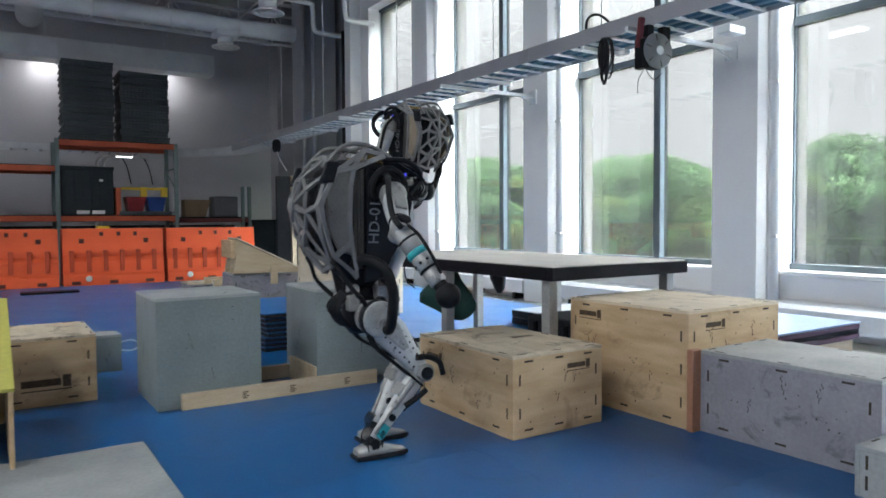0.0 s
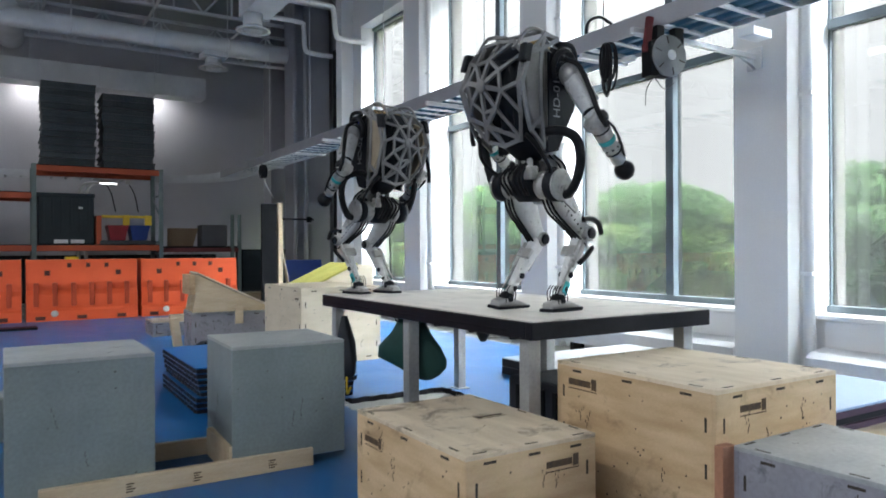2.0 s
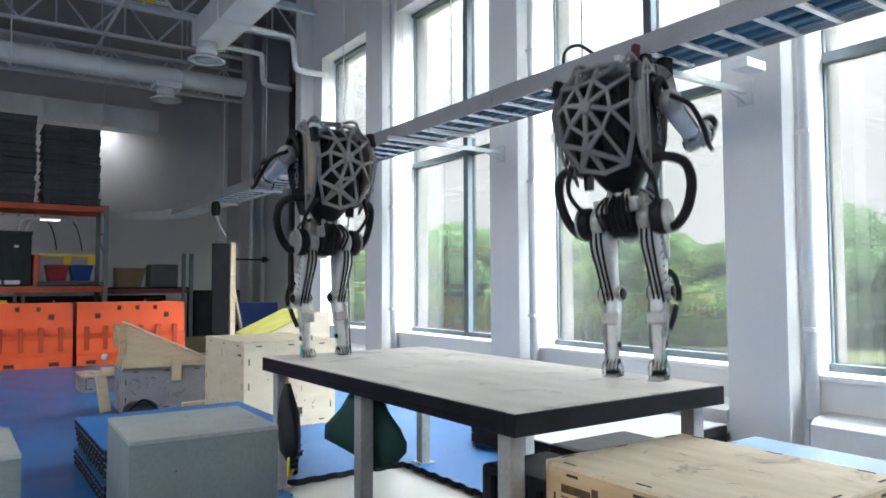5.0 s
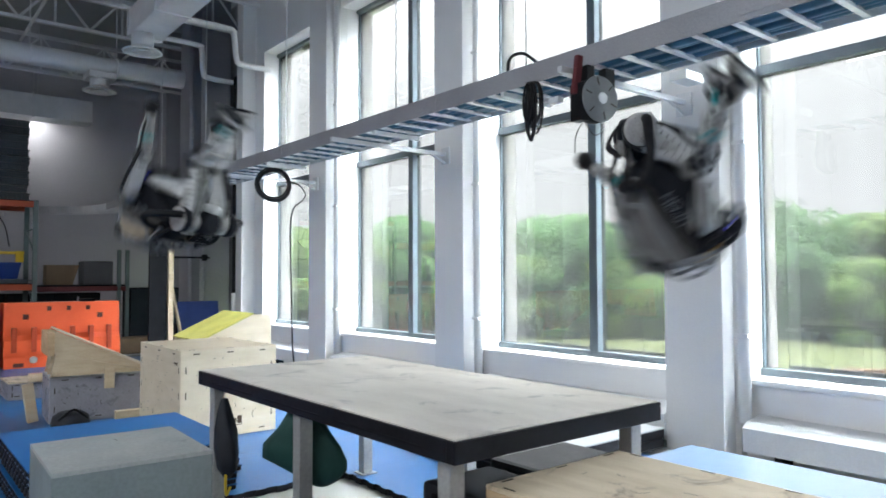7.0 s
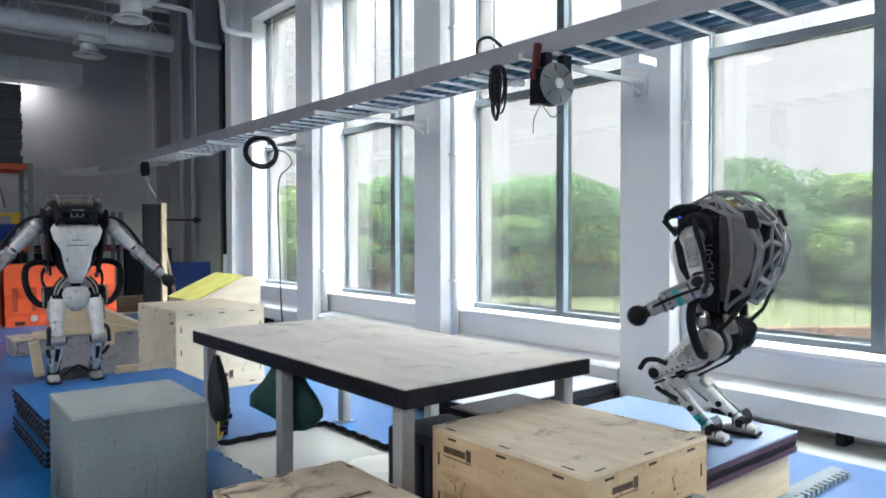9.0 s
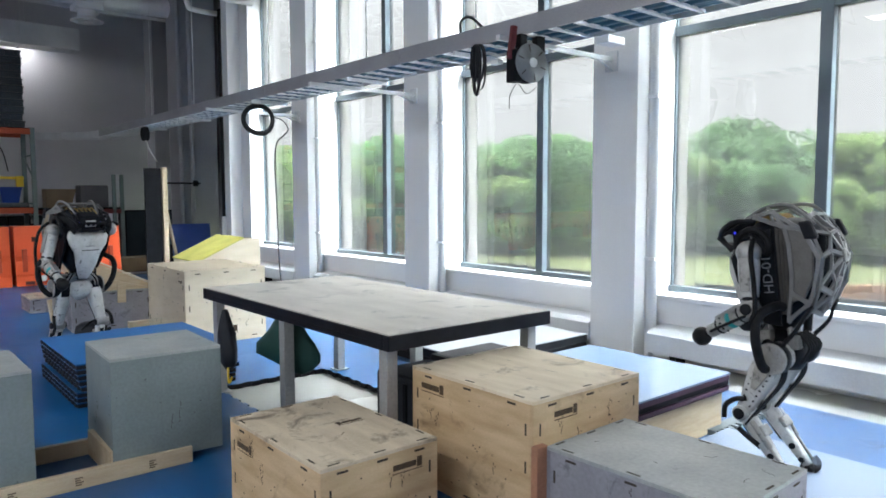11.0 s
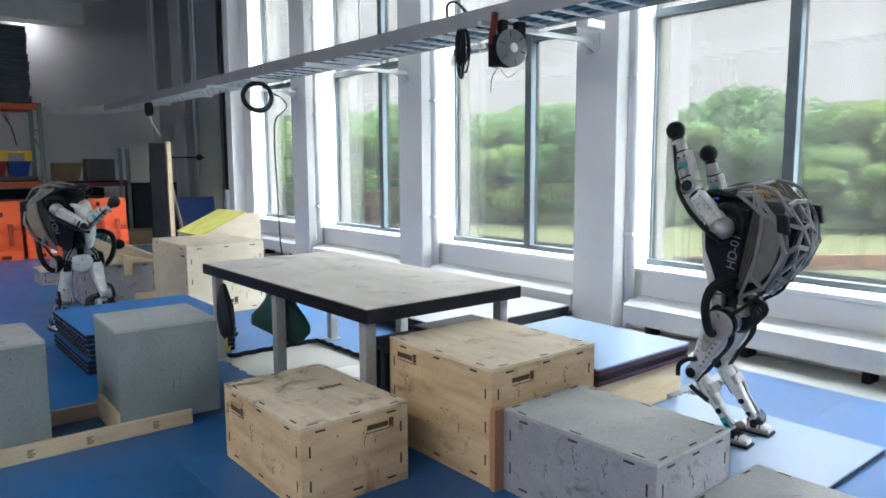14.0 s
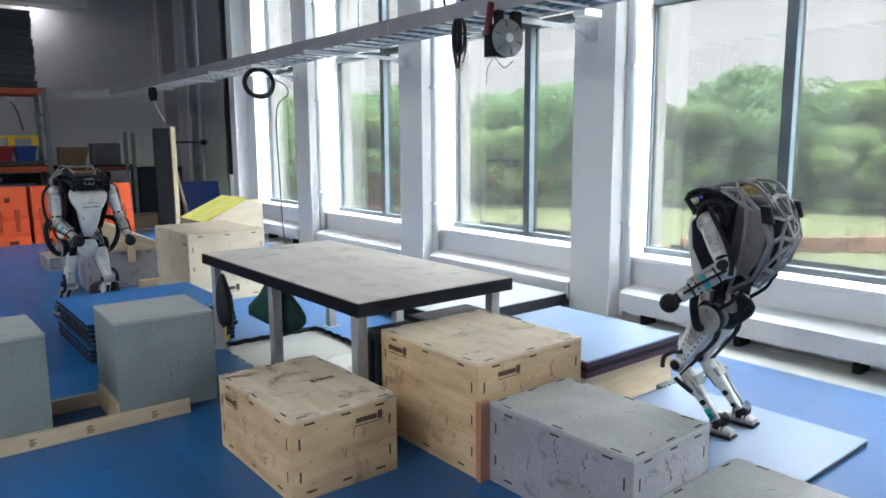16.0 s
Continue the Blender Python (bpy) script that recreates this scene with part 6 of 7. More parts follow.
def build_thigh(t, sg):
    bm = bm_new()
    x = 0.012 * sg
    loft(bm, [oval(0.045, 0.045, -0.05, 0.065, x0=x), oval(-0.03, 0.058, -0.07, 0.085, x0=x), oval(-0.13, 0.056, -0.065, 0.085, x0=x), oval(-0.24, 0.046, -0.05, 0.06, x0=x), oval(-0.33, 0.040, -0.04, 0.045, x0=x), oval(-0.375, 0.034, -0.03, 0.035, x0=x)])
    part("thigh_shell", bm, RWHITE, t, "white thigh shell")
    bm = bm_new()
    ball(bm, (0, 0, 0), 0.0055, 6)
    bolt = mesh_of("bolt", bm, RBLACK)
    for k in range(9):
        for y in (0.055 - 0.004 * k, -0.04 + 0.002 * k):
            ob = new("bolt", bolt)
            ob.parent, ob.location = t, (sg * (0.066 - 0.0018 * k), y, -0.02 - 0.035 * k)
    bm = bm_new()
    box(bm, (x - 0.035, 0.055, -0.06), (x + 0.035, 0.09, 0.05), 0.012)
    part("thigh_pad", bm, RBLACK, t)
    bm = bm_new()
    cyl(bm, (x - 0.055, 0, -THIGH), (x + 0.055, 0, -THIGH), 0.042, 16)
    part("knee_joint", bm, RSILVER, t)
    for e in (-1, 1):
        bm = bm_new()
        cyl(bm, (x + e * 0.052, 0, -THIGH), (x + e * 0.066, 0, -THIGH), 0.030, 14)
        part("knee_cap", bm, RBLACK, t)
    bm = bm_new()
    prism(bm, [(-0.03, -0.02), (0.04, -0.02), (0.045, -0.09), (0.012, -0.20), (-0.018, -0.20), (-0.036, -0.09)], 0.012, Matrix(((0, 0, sg, sg * 0.052 + x), (1, 0, 0, 0.005), (0, 1, 0, 0), (0, 0, 0, 1))), 0.003)
    part("thigh_inlay", bm, RSILVER, t, "dull metal thigh inlay")
    for k in range(3):
        bm = bm_new()
        o = -0.022 + 0.022 * k
        tube(bm, arc([(x + o, -0.055, 0.0), (x + o * 1.2, -0.088, -0.10), (x + o, -0.074, -0.22), (x + o, -0.058, -0.33), (x + o, -0.048, -0.41)], 4), 0.0065, 6)
        part("thigh_line", bm, RHOSE, t)
    bm = bm_new()
    tube(bm, arc([(sg * 0.065, 0.01, -0.27), (sg * 0.072, 0.055, -0.31), (sg * 0.072, 0.078, -0.37), (sg * 0.07, 0.055, -0.43)], 5), 0.014, 8)
    part("knee_hose", bm, RHOSE, t)


def build_shin(s, sg):
    bm = bm_new()
    loft(bm, [oval(0.02, 0.032, -0.035, 0.035), oval(-0.05, 0.036, -0.045, 0.042), oval(-0.16, 0.034, -0.04, 0.035), oval(-0.30, 0.028, -0.03, 0.025), oval(-0.375, 0.024, -0.026, 0.022)])
    part("shin_shell", bm, RWHITE, s, "white shin shell")
    bm = bm_new()
    cyl(bm, (sg * 0.045, -0.028, -0.06), (sg * 0.035, -0.03, -0.22), 0.016, 12)
    cyl(bm, (sg * 0.035, -0.03, -0.22), (sg * 0.025, -0.032, -0.36), 0.008, 10)
    box(bm, (-0.045, -0.055, -0.16), (0.045, -0.03, -0.10), 0.008)
    part("calf_actuator", bm, RSILVER, s)
    bm = bm_new()
    prism(bm, [(-0.016, -0.05), (0.016, -0.05), (0.012, -0.20), (-0.012, -0.20)], 0.010, Matrix(((1, 0, 0, 0), (0, 0, 1, 0.034), (0, 1, 0, 0), (0, 0, 0, 1))), 0.003)
    part("shin_slot", bm, RBLACK, s)
    bm = bm_new()
    cyl(bm, (-0.040, -0.004, -0.255), (0.040, -0.004, -0.255), 0.017, 12)
    part("shin_pin", bm, RBLACK, s)
    bm = bm_new()
    cyl(bm, (-0.034, 0.0, -0.335), (0.034, 0.0, -0.335), 0.014, 12)
    part("shin_pin", bm, RBLACK, s)
    bm = bm_new()
    box(bm, (min(sg * 0.026, sg * 0.034), -0.022, -0.365), (max(sg * 0.026, sg * 0.034), 0.018, -0.295), 0.004)
    part("ankle_patch", bm, RTEAL, s, "teal ankle marking")
    bm = bm_new()
    tube(bm, arc([(sg * 0.07, 0.045, -0.06), (sg * 0.06, 0.03, -0.12), (sg * 0.045, 0.012, -0.18)], 4), 0.014, 7)
    part("shin_hose", bm, RHOSE, s)


def build_foot(f, sg):
    bm = bm_new()
    prism(bm, [(-0.045, -0.095), (0.045, -0.095), (0.052, 0.0), (0.05, 0.13), (0.03, 0.165), (-0.03, 0.165), (-0.05, 0.13), (-0.052, 0.0)], 0.018, pose(0, 0, -0.065), 0.004)
    part("sole", bm, RBLACK, f, "black rubber sole")
    bm = bm_new()
    loft(bm, [[(x * w, y, z) for x, z in ((-1, -0.046), (-0.8, h), (0.8, h), (1, -0.046))] for y, w, h in ((-0.085, 0.036, -0.02), (-0.03, 0.042, -0.005), (0.04, 0.044, -0.012), (0.12, 0.04, -0.034), (0.155, 0.026, -0.042))])
    part("foot_shell", bm, RSILVER, f)
    bm = bm_new()
    cyl(bm, (-0.034, 0, 0), (0.034, 0, 0), 0.024, 14)
    box(bm, (-0.038, -0.02, -0.03), (0.038, 0.02, 0.0), 0.006)
    part("ankle_joint", bm, RBLACK, f)
    for k in range(5):
        a = -0.035 + 0.0175 * k
        bm = bm_new()
        tube(bm, arc([(a, -0.015, 0.07), (a * 1.1, -0.04, 0.035), (a, -0.035, -0.03)], 4), 0.003, 6)
        part("ankle_cable", bm, RHOSE, f)
        bm = bm_new()
        tube(bm, arc([(a, 0.015, 0.05), (a, 0.035, 0.02), (a, 0.032, -0.02)], 4), 0.003, 6)
        part("ankle_cable", bm, RHOSE, f)


def build_upper_arm(u, sg):
    bm = bm_new()
    ball(bm, (0, 0, 0), 0.062)
    part("shoulder_cap", bm, RSILVER, u)
    bm = bm_new()
    loft(bm, [oval(0.03, 0.04, -0.045, 0.045), oval(-0.06, 0.052, -0.05, 0.05), oval(-0.16, 0.046, -0.045, 0.048), oval(-0.25, 0.038, -0.038, 0.04), oval(-0.30, 0.03, -0.03, 0.03)])
    part("upper_arm_shell", bm, RWHITE, u)
    bm = bm_new()
    prism(bm, [(-0.032, -0.03), (0.03, -0.03), (0.026, -0.20), (-0.024, -0.20)], 0.010, Matrix(((0, 0, sg, sg * 0.047), (1, 0, 0, 0), (0, 1, 0, 0), (0, 0, 0, 1))), 0.003)
    part("arm_inlay", bm, RSILVER, u, "dull metal arm inlay")
    bm = bm_new()
    cyl(bm, (0, 0, -0.225), (0, 0, -0.245), 0.044, 16)
    part("arm_collar", bm, RBLACK, u)
    for e in (-1, 1):
        bm = bm_new()
        cyl(bm, (e * 0.048, 0, -UPPER), (e * 0.060, 0, -UPPER), 0.030, 14)
        part("elbow_cap", bm, RBLACK, u)
    bm = bm_new()
    cyl(bm, (-0.05, 0, -UPPER), (0.05, 0, -UPPER), 0.042, 16)
    part("elbow_joint", bm, RSILVER, u)
    bm = bm_new()
    tube(bm, arc([(sg * 0.03, -0.04, 0.07), (sg * 0.085, -0.05, -0.02), (sg * 0.085, -0.06, -0.16), (sg * 0.06, -0.05, -0.29), (sg * 0.05, -0.02, -0.36)], 5), 0.013, 8)
    part("arm_hose", bm, RHOSE, u)


def build_forearm(f, sg):
    bm = bm_new()
    cyl(bm, (0, 0, 0.0), (0, 0, -0.11), 0.044, 16)
    cyl(bm, (0, 0, -0.135), (0, 0, -0.20), 0.041, 16)
    cyl(bm, (0, 0, -0.205), (0, 0, -0.275), 0.036, 16)
    box(bm, (-0.03, 0.02, -0.20), (0.03, 0.052, -0.02), 0.01)
    part("forearm_shell", bm, RSILVER, f)
    bm = bm_new()
    cyl(bm, (0, 0, -0.108), (0, 0, -0.137), 0.0455, 16)
    part("teal_band", bm, RTEAL, f, "teal forearm band")
    bm = bm_new()
    cyl(bm, (0, 0, -0.198), (0, 0, -0.207), 0.0425, 16)
    part("forearm_seal", bm, RBLACK, f)
    bm = bm_new()
    cyl(bm, (0, 0, -0.050), (0, 0, -0.062), 0.0455, 16)
    part("forearm_seal", bm, RBLACK, f)
    bm = bm_new()
    tube(bm, arc([(sg * 0.03, -0.03, 0.03), (sg * 0.058, -0.03, -0.06), (sg * 0.052, -0.02, -0.16), (sg * 0.034, -0.01, -0.25)], 5), 0.008, 6)
    part("forearm_hose", bm, RHOSE, f)
    bm = bm_new()
    ball(bm, (0, 0, 0), 0.006, 6)
    bolt = mesh_of("bolt", bm, RBLACK)
    for k in range(8):
        a = k * math.pi / 4
        ob = new("bolt", bolt)
        ob.parent, ob.location = f, (0.042 * math.cos(a), 0.042 * math.sin(a), -0.17)
    bm = bm_new()
    cyl(bm, (0, 0, -0.272), (0, 0, -0.30), 0.03, 14)
    ball(bm, (0, 0, -0.335), 0.052, 18)
    part("ball_end", bm, RHOSE, f, "black rubber ball end")


def robot(text, label, panel_mat):
    root = thing("humanoid_robot", label, "robot", group="humanoid robots")
    joints = {"pelvis": keyed("pelvis", root), "torso": keyed("torso", root)}
    build_pelvis(joints["pelvis"])
    build_torso(joints["torso"], text, panel_mat)
    # the pack bulges in the middle, tapers to the waist, and the brow dips
    for ob in joints["torso"].children:
        if ob.type == "MESH":
            for v in ob.data.vertices:
                v.co.x *= float(np.interp(v.co.z, (0.0, 0.15, 0.35, 0.55), (0.78, 0.86, 0.92, 0.90)))
                if v.co.y < 0:
                    v.co.y *= float(np.interp(v.co.z, (-0.05, 0.08, 0.22, 0.36, 0.48, 0.62), (0.62, 0.68, 0.90, 1.0, 0.96, 0.80)))
                elif v.co.z > 0.43:
                    v.co.z -= 0.12 * v.co.y * min(1.0, (v.co.z - 0.43) / 0.1)
    for s, sg in (("L", -1), ("R", 1)):
        for nm, fn in (("thigh", build_thigh), ("shin", build_shin), ("foot", build_foot), ("upper_arm", build_upper_arm), ("forearm", build_forearm)):
            joints[nm + s] = keyed(nm, root)
            fn(joints[nm + s], sg)
    return root, joints


ROBOT_ONE = robot("HD-01", "white and black humanoid robot with lattice back, unit one", RPLATE)
ROBOT_TWO = robot("HD-02", "white and black humanoid robot with tan side panel, unit two", RTAN)

# ---- movement ----
def turn(axis, a):
    return Matrix.Rotation(radians(a), 4, axis)


def between(rows, t):
    """All values at a time, on smooth curves through the rows."""
    i = max(0, min(len(rows) - 2, sum(r[0] <= t for r in rows) - 1))
    a, b = rows[i], rows[i + 1]
    before, after = rows[max(0, i - 1)], rows[min(len(rows) - 1, i + 2)]
    h = b[0] - a[0]
    u = min(1.0, max(0.0, (t - a[0]) / h))
    out_values = []
    for k in range(1, len(a)):
        d = (b[k] - a[k]) / h
        d0 = (a[k] - before[k]) / (a[0] - before[0]) if before is not a else 0.0
        d1 = (after[k] - b[k]) / (after[0] - b[0]) if after is not b else 0.0
        m0 = 0.0 if d0 * d <= 0 else 2 * d0 * d / (d0 + d)
        m1 = 0.0 if d1 * d <= 0 else 2 * d1 * d / (d1 + d)
        out_values.append((2 * u ** 3 - 3 * u * u + 1) * a[k] + (u ** 3 - 2 * u * u + u) * h * m0 + (3 * u * u - 2 * u ** 3) * b[k] + (u ** 3 - u * u) * h * m1)
    return out_values


def stance(v):
    """The pose of the body in the world and of each jointed part in the body's space."""
    x, y, z, yaw, lean, roll, tl, ty, hl, kl, al, hr, kr, ar, ab, sl, bl, el, wl, sr, br, er, wr = v
    parts = {"root": Matrix.Translation((x, y, z)) @ turn("Z", yaw) @ turn("Y", roll) @ turn("X", -lean), "pelvis": Matrix.Identity(4)}
    torso = Matrix.Translation((0, 0, WAIST)) @ turn("Z", ty) @ turn("X", -tl)
    parts["torso"] = torso
    for s, sg, h, k, a, sh, b, e, w in (("L", -1, hl, kl, al, sl, bl, el, wl), ("R", 1, hr, kr, ar, sr, br, er, wr)):
        hip = Matrix.Translation((sg * HIPX, 0, 0)) @ turn("Y", -sg * ab) @ turn("X", h)
        knee = hip @ Matrix.Translation((0, 0, -THIGH)) @ turn("X", -k)
        parts["thigh" + s], parts["shin" + s] = hip, knee
        parts["foot" + s] = knee @ Matrix.Translation((0, 0, -SHIN)) @ turn("X", a)
        arm = torso @ Matrix.Translation((sg * SHOULDER[0], SHOULDER[1], SHOULDER[2])) @ turn("Y", -sg * b) @ turn("X", sh)
        parts["upper_arm" + s] = arm
        parts["forearm" + s] = arm @ Matrix.Translation((0, 0, -UPPER)) @ turn("Z", sg * w) @ turn("X", e)
    return parts


def motions():
    # seconds; body x, y, z, yaw, lean, roll; torso lean, yaw; hip, knee, ankle left and right, spread; shoulder, spread, elbow, twist left and right
    rows_one = [
        (0, 1.597, 3.143, 0.649, -94, -1, 0, 4, 1, 50, 78, 27, 40, 80, 39, 0, -12, 36, 48, 0, -15, 57, 46, 31),
        (0.3, 1.709, 3.098, 0.495, -86, -7, -2, 12, 2, 48, 111, 56, 53, 109, 48, 6, -11, 29, 42, 0, -14, 44, 39, 30),
        (0.5, 1.867, 3.038, 0.653, -94, 6, 7, -7, 2, 25, 66, 48, 41, 81, 45, 3, 71, 13, 36, 0, 81, 13, 32, -46),
        (0.7, 1.817, 2.853, 1.037, -70, -7, 16, -2, 4, 52, 50, 20, 78, 125, 28, 11, 50, 43, 15, 0, 57, 68, 5, -10),
        (1, 2.254, 3.316, 1.081, -91, 21, 11, 3, -1, 63, 35, -14, 79, 69, 10, 14, 57, 13, 85, 0, 65, 13, 92, 18),
        (1.2, 2.516, 3.287, 1.037, -91, 11, 11, -11, 4, 49, 72, 37, 57, 91, 45, 7, 39, 32, 26, 0, 44, 49, 19, 10),
        (1.5, 2.670, 3.293, 1.328, -78, -8, 15, -6, 2, 33, 59, -6, 47, 94, 13, 8, 77, -3, 45, 0, 88, -16, 43, -61),
        (1.8, 3.058, 3.631, 1.412, -78, 9, 6, -8, 2, 69, 77, 17, 76, 77, 9, 2, 22, 46, 37, 0, 24, 74, 32, 16),
        (2, 3.282, 3.756, 1.470, -82, -3, 3, -0, 2, 36, 74, 34, 44, 77, 30, 4, 1, 23, 55, 0, -0, 32, 54, 27),
        (2.5, 3.484, 3.774, 1.451, -85, -0, 4, -4, 2, 35, 77, 41, 28, 79, 51, 6, -6, 20, 62, 0, -8, 27, 63, 25),
        (3, 3.582, 3.810, 1.411, -85, -3, 1, -0, 1, 44, 90, 42, 42, 108, 39, 0, -5, 28, 69, 0, -7, 41, 73, 27),
        (3.2, 3.696, 3.819, 1.373, -84, -3, -3, 3, -1, 40, 97, 54, 47, 115, 17, 0, 21, 13, 59, 0, 22, 14, 60, -5),
        (3.6, 3.860, 3.780, 1.420, -80, 0, -3, 3, -1, 40, 80, 40, 40, 80, 40, 0, 21, 13, 59, 0, 22, 14, 60, -5),
        (4.3, 3.920, 3.740, 1.420, -80, 0, -3, 3, -1, 40, 80, 40, 40, 80, 40, 0, 21, 13, 59, 0, 22, 14, 60, -5),
        (4.75, 3.940, 3.720, 1.220, -80, 22, -3, 3, -1, 85, 120, 40, 85, 120, 40, 0, -40, 13, 59, 0, -40, 14, 60, -5),
        (4.98, 3.980, 3.720, 1.550, -72, 2, -3, 3, -1, 15, 25, 10, 15, 25, 10, 0, 60, 13, 59, 0, 60, 14, 60, -5),
        (5.3, 4.035, 3.687, 1.733, -19, -16, -9, 2, 1, 24, 30, -46, 11, 13, -48, -1, 50, 16, 68, -24, 44, 14, 65, 0),
        (5.5, 3.958, 3.684, 1.600, 35, 15, -5, -14, -1, 49, 65, 32, 49, 65, 31, 3, 33, 0, 65, -61, 30, 6, 63, 0),
        (6, 3.999, 3.668, 1.359, 41, 15, -2, -12, -2, 72, 101, 44, 70, 100, 45, 1, -7, 28, 53, -52, -8, 18, 71, -9),
        (6.5, 4.103, 3.540, 1.089, 38, 12, -1, 3, 1, 126, 136, 22, 125, 137, 24, 2, 100, 1, 22, -10, 97, 18, 11, 6),
        (6.8, 3.997, 3.535, 1.568, 36, -37, 5, 3, -0, 84, 94, 47, 83, 93, 46, 5, 169, 11, 50, -1, 163, 37, 67, 51),
        (7, 4.414, 3.608, 2.116, 44, -173, -5, 29, -2, 127, 111, 17, 105, 75, 17, 1, 32, 6, 25, 0, -22, 9, 5, -1),
        (7.2, 4.394, 3.134, 1.647, 6, -244, 6, 11, -2, 80, 3, 35, 93, 20, 17, 5, -22, 31, 19, -7, -36, -9, 8, 4),
        (7.5, 4.434, 2.930, 0.669, 19, -334, -4, -1, -1, 125, 144, 45, 123, 141, 44, 0, 10, 12, 55, 0, 10, 12, 55, 0),
        (8, 4.698, 3.172, 0.878, 23, -346, 1, -8, 1, 73, 109, 51, 73, 110, 51, 0, -56, -8, 92, 44, -47, 1, 84, 0),
        (8.5, 4.586, 2.983, 1.223, 20, -349, -4, -9, 2, 31, 59, 34, 17, 42, 25, 6, -61, -20, 102, 61, -52, -6, 93, 0),
        (9, 4.704, 2.852, 0.905, 6, -349, -2, -9, 1, 69, 105, 47, 61, 104, 54, 1, -20, 31, 74, -11, -15, 22, 71, 0),
        (9.5, 4.668, 2.667, 0.692, -10, -375, -1, 17, 2, 90, 135, 30, 91, 132, 26, 2, 68, 5, 50, -19, 60, 8, 51, 0),
        (9.7, 4.391, 2.611, 1.127, -9, -393, 9, 7, 1, 35, 105, 36, 36, 104, 17, -1, 178, 7, 56, -20, 174, 18, 56, 7),
        (9.85, 4.500, 2.470, 1.500, -9, -450, 0, 8, 0, 80, 110, 20, 80, 110, 20, -1, 60, 12, 40, 0, 60, 12, 40, 0),
        (10, 4.570, 2.320, 1.620, -9, -530, 0, 8, 0, 110, 110, 20, 110, 110, 20, -1, 60, 12, 40, 0, 60, 12, 40, 0),
        (10.15, 4.570, 2.170, 1.440, -9, -610, 0, 8, 0, 110, 110, 20, 110, 110, 20, -1, -10, 12, 40, 0, -10, 12, 40, 0),
        (10.32, 4.640, 2.020, 0.800, 2, -668, 0, 0, 0, 75, 45, 0, 75, 45, 0, 1, 20, 7, 65, 11, 20, 9, 63, 0),
        (10.5, 4.640, 2.020, 0.520, 2, -680, 0, 0, 0, 100, 128, 42, 100, 128, 42, 1, -20, 7, 65, 11, -20, 9, 63, 0),
        (10.85, 4.631, 2.077, 0.660, 2, -711, 0, 0, 0, 35, 64, 39, 34, 64, 39, 1, 2, 7, 65, 11, 3, 9, 63, 0),
        (11.8, 4.631, 2.077, 0.738, 2, -711, 0, 0, 0, 35, 64, 39, 34, 64, 39, 1, 2, 7, 65, 11, 3, 9, 63, 0),
        (12, 4.614, 2.053, 0.723, 3, -711, -1, -10, 1, 38, 70, 41, 35, 67, 41, 1, -34, 35, 73, -4, -28, 25, 70, 0),
        (12.5, 4.589, 2.035, 0.730, -1, -716, -4, -10, -0, 33, 69, 40, 31, 65, 37, 1, 115, -14, 60, -37, 74, 6, 106, -17),
        (13, 4.603, 2.029, 0.734, -3, -720, -2, -8, -1, 29, 68, 39, 28, 65, 36, 1, 127, 8, 25, -14, 131, -14, 4, -1),
        (13.5, 4.531, 2.012, 0.763, 2, -720, -8, -13, -2, 28, 62, 34, 20, 49, 29, 1, 123, 17, 23, -10, 55, 81, 77, -61),
        (14.5, 4.601, 2.035, 0.738, 3, -718, -2, -9, -0, 30, 66, 38, 29, 64, 37, 1, 129, 15, 20, -10, 108, 8, 68, -4),
        (15, 4.561, 2.023, 0.734, 16, -715, -4, -12, 2, 37, 68, 36, 28, 62, 39, 1, 108, 26, 4, 3, 92, 21, 18, 14),
        (15.5, 4.611, 2.048, 0.724, 5, -719, -1, -6, 1, 31, 69, 40, 28, 68, 41, 1, -3, -20, 67, -10, -1, -6, 65, 0),
        (16, 4.616, 2.044, 0.724, 4, -719, -1, -6, 1, 31, 69, 40, 29, 68, 40, 1, -37, 29, 74, -10, -31, 22, 70, 0),
    ]
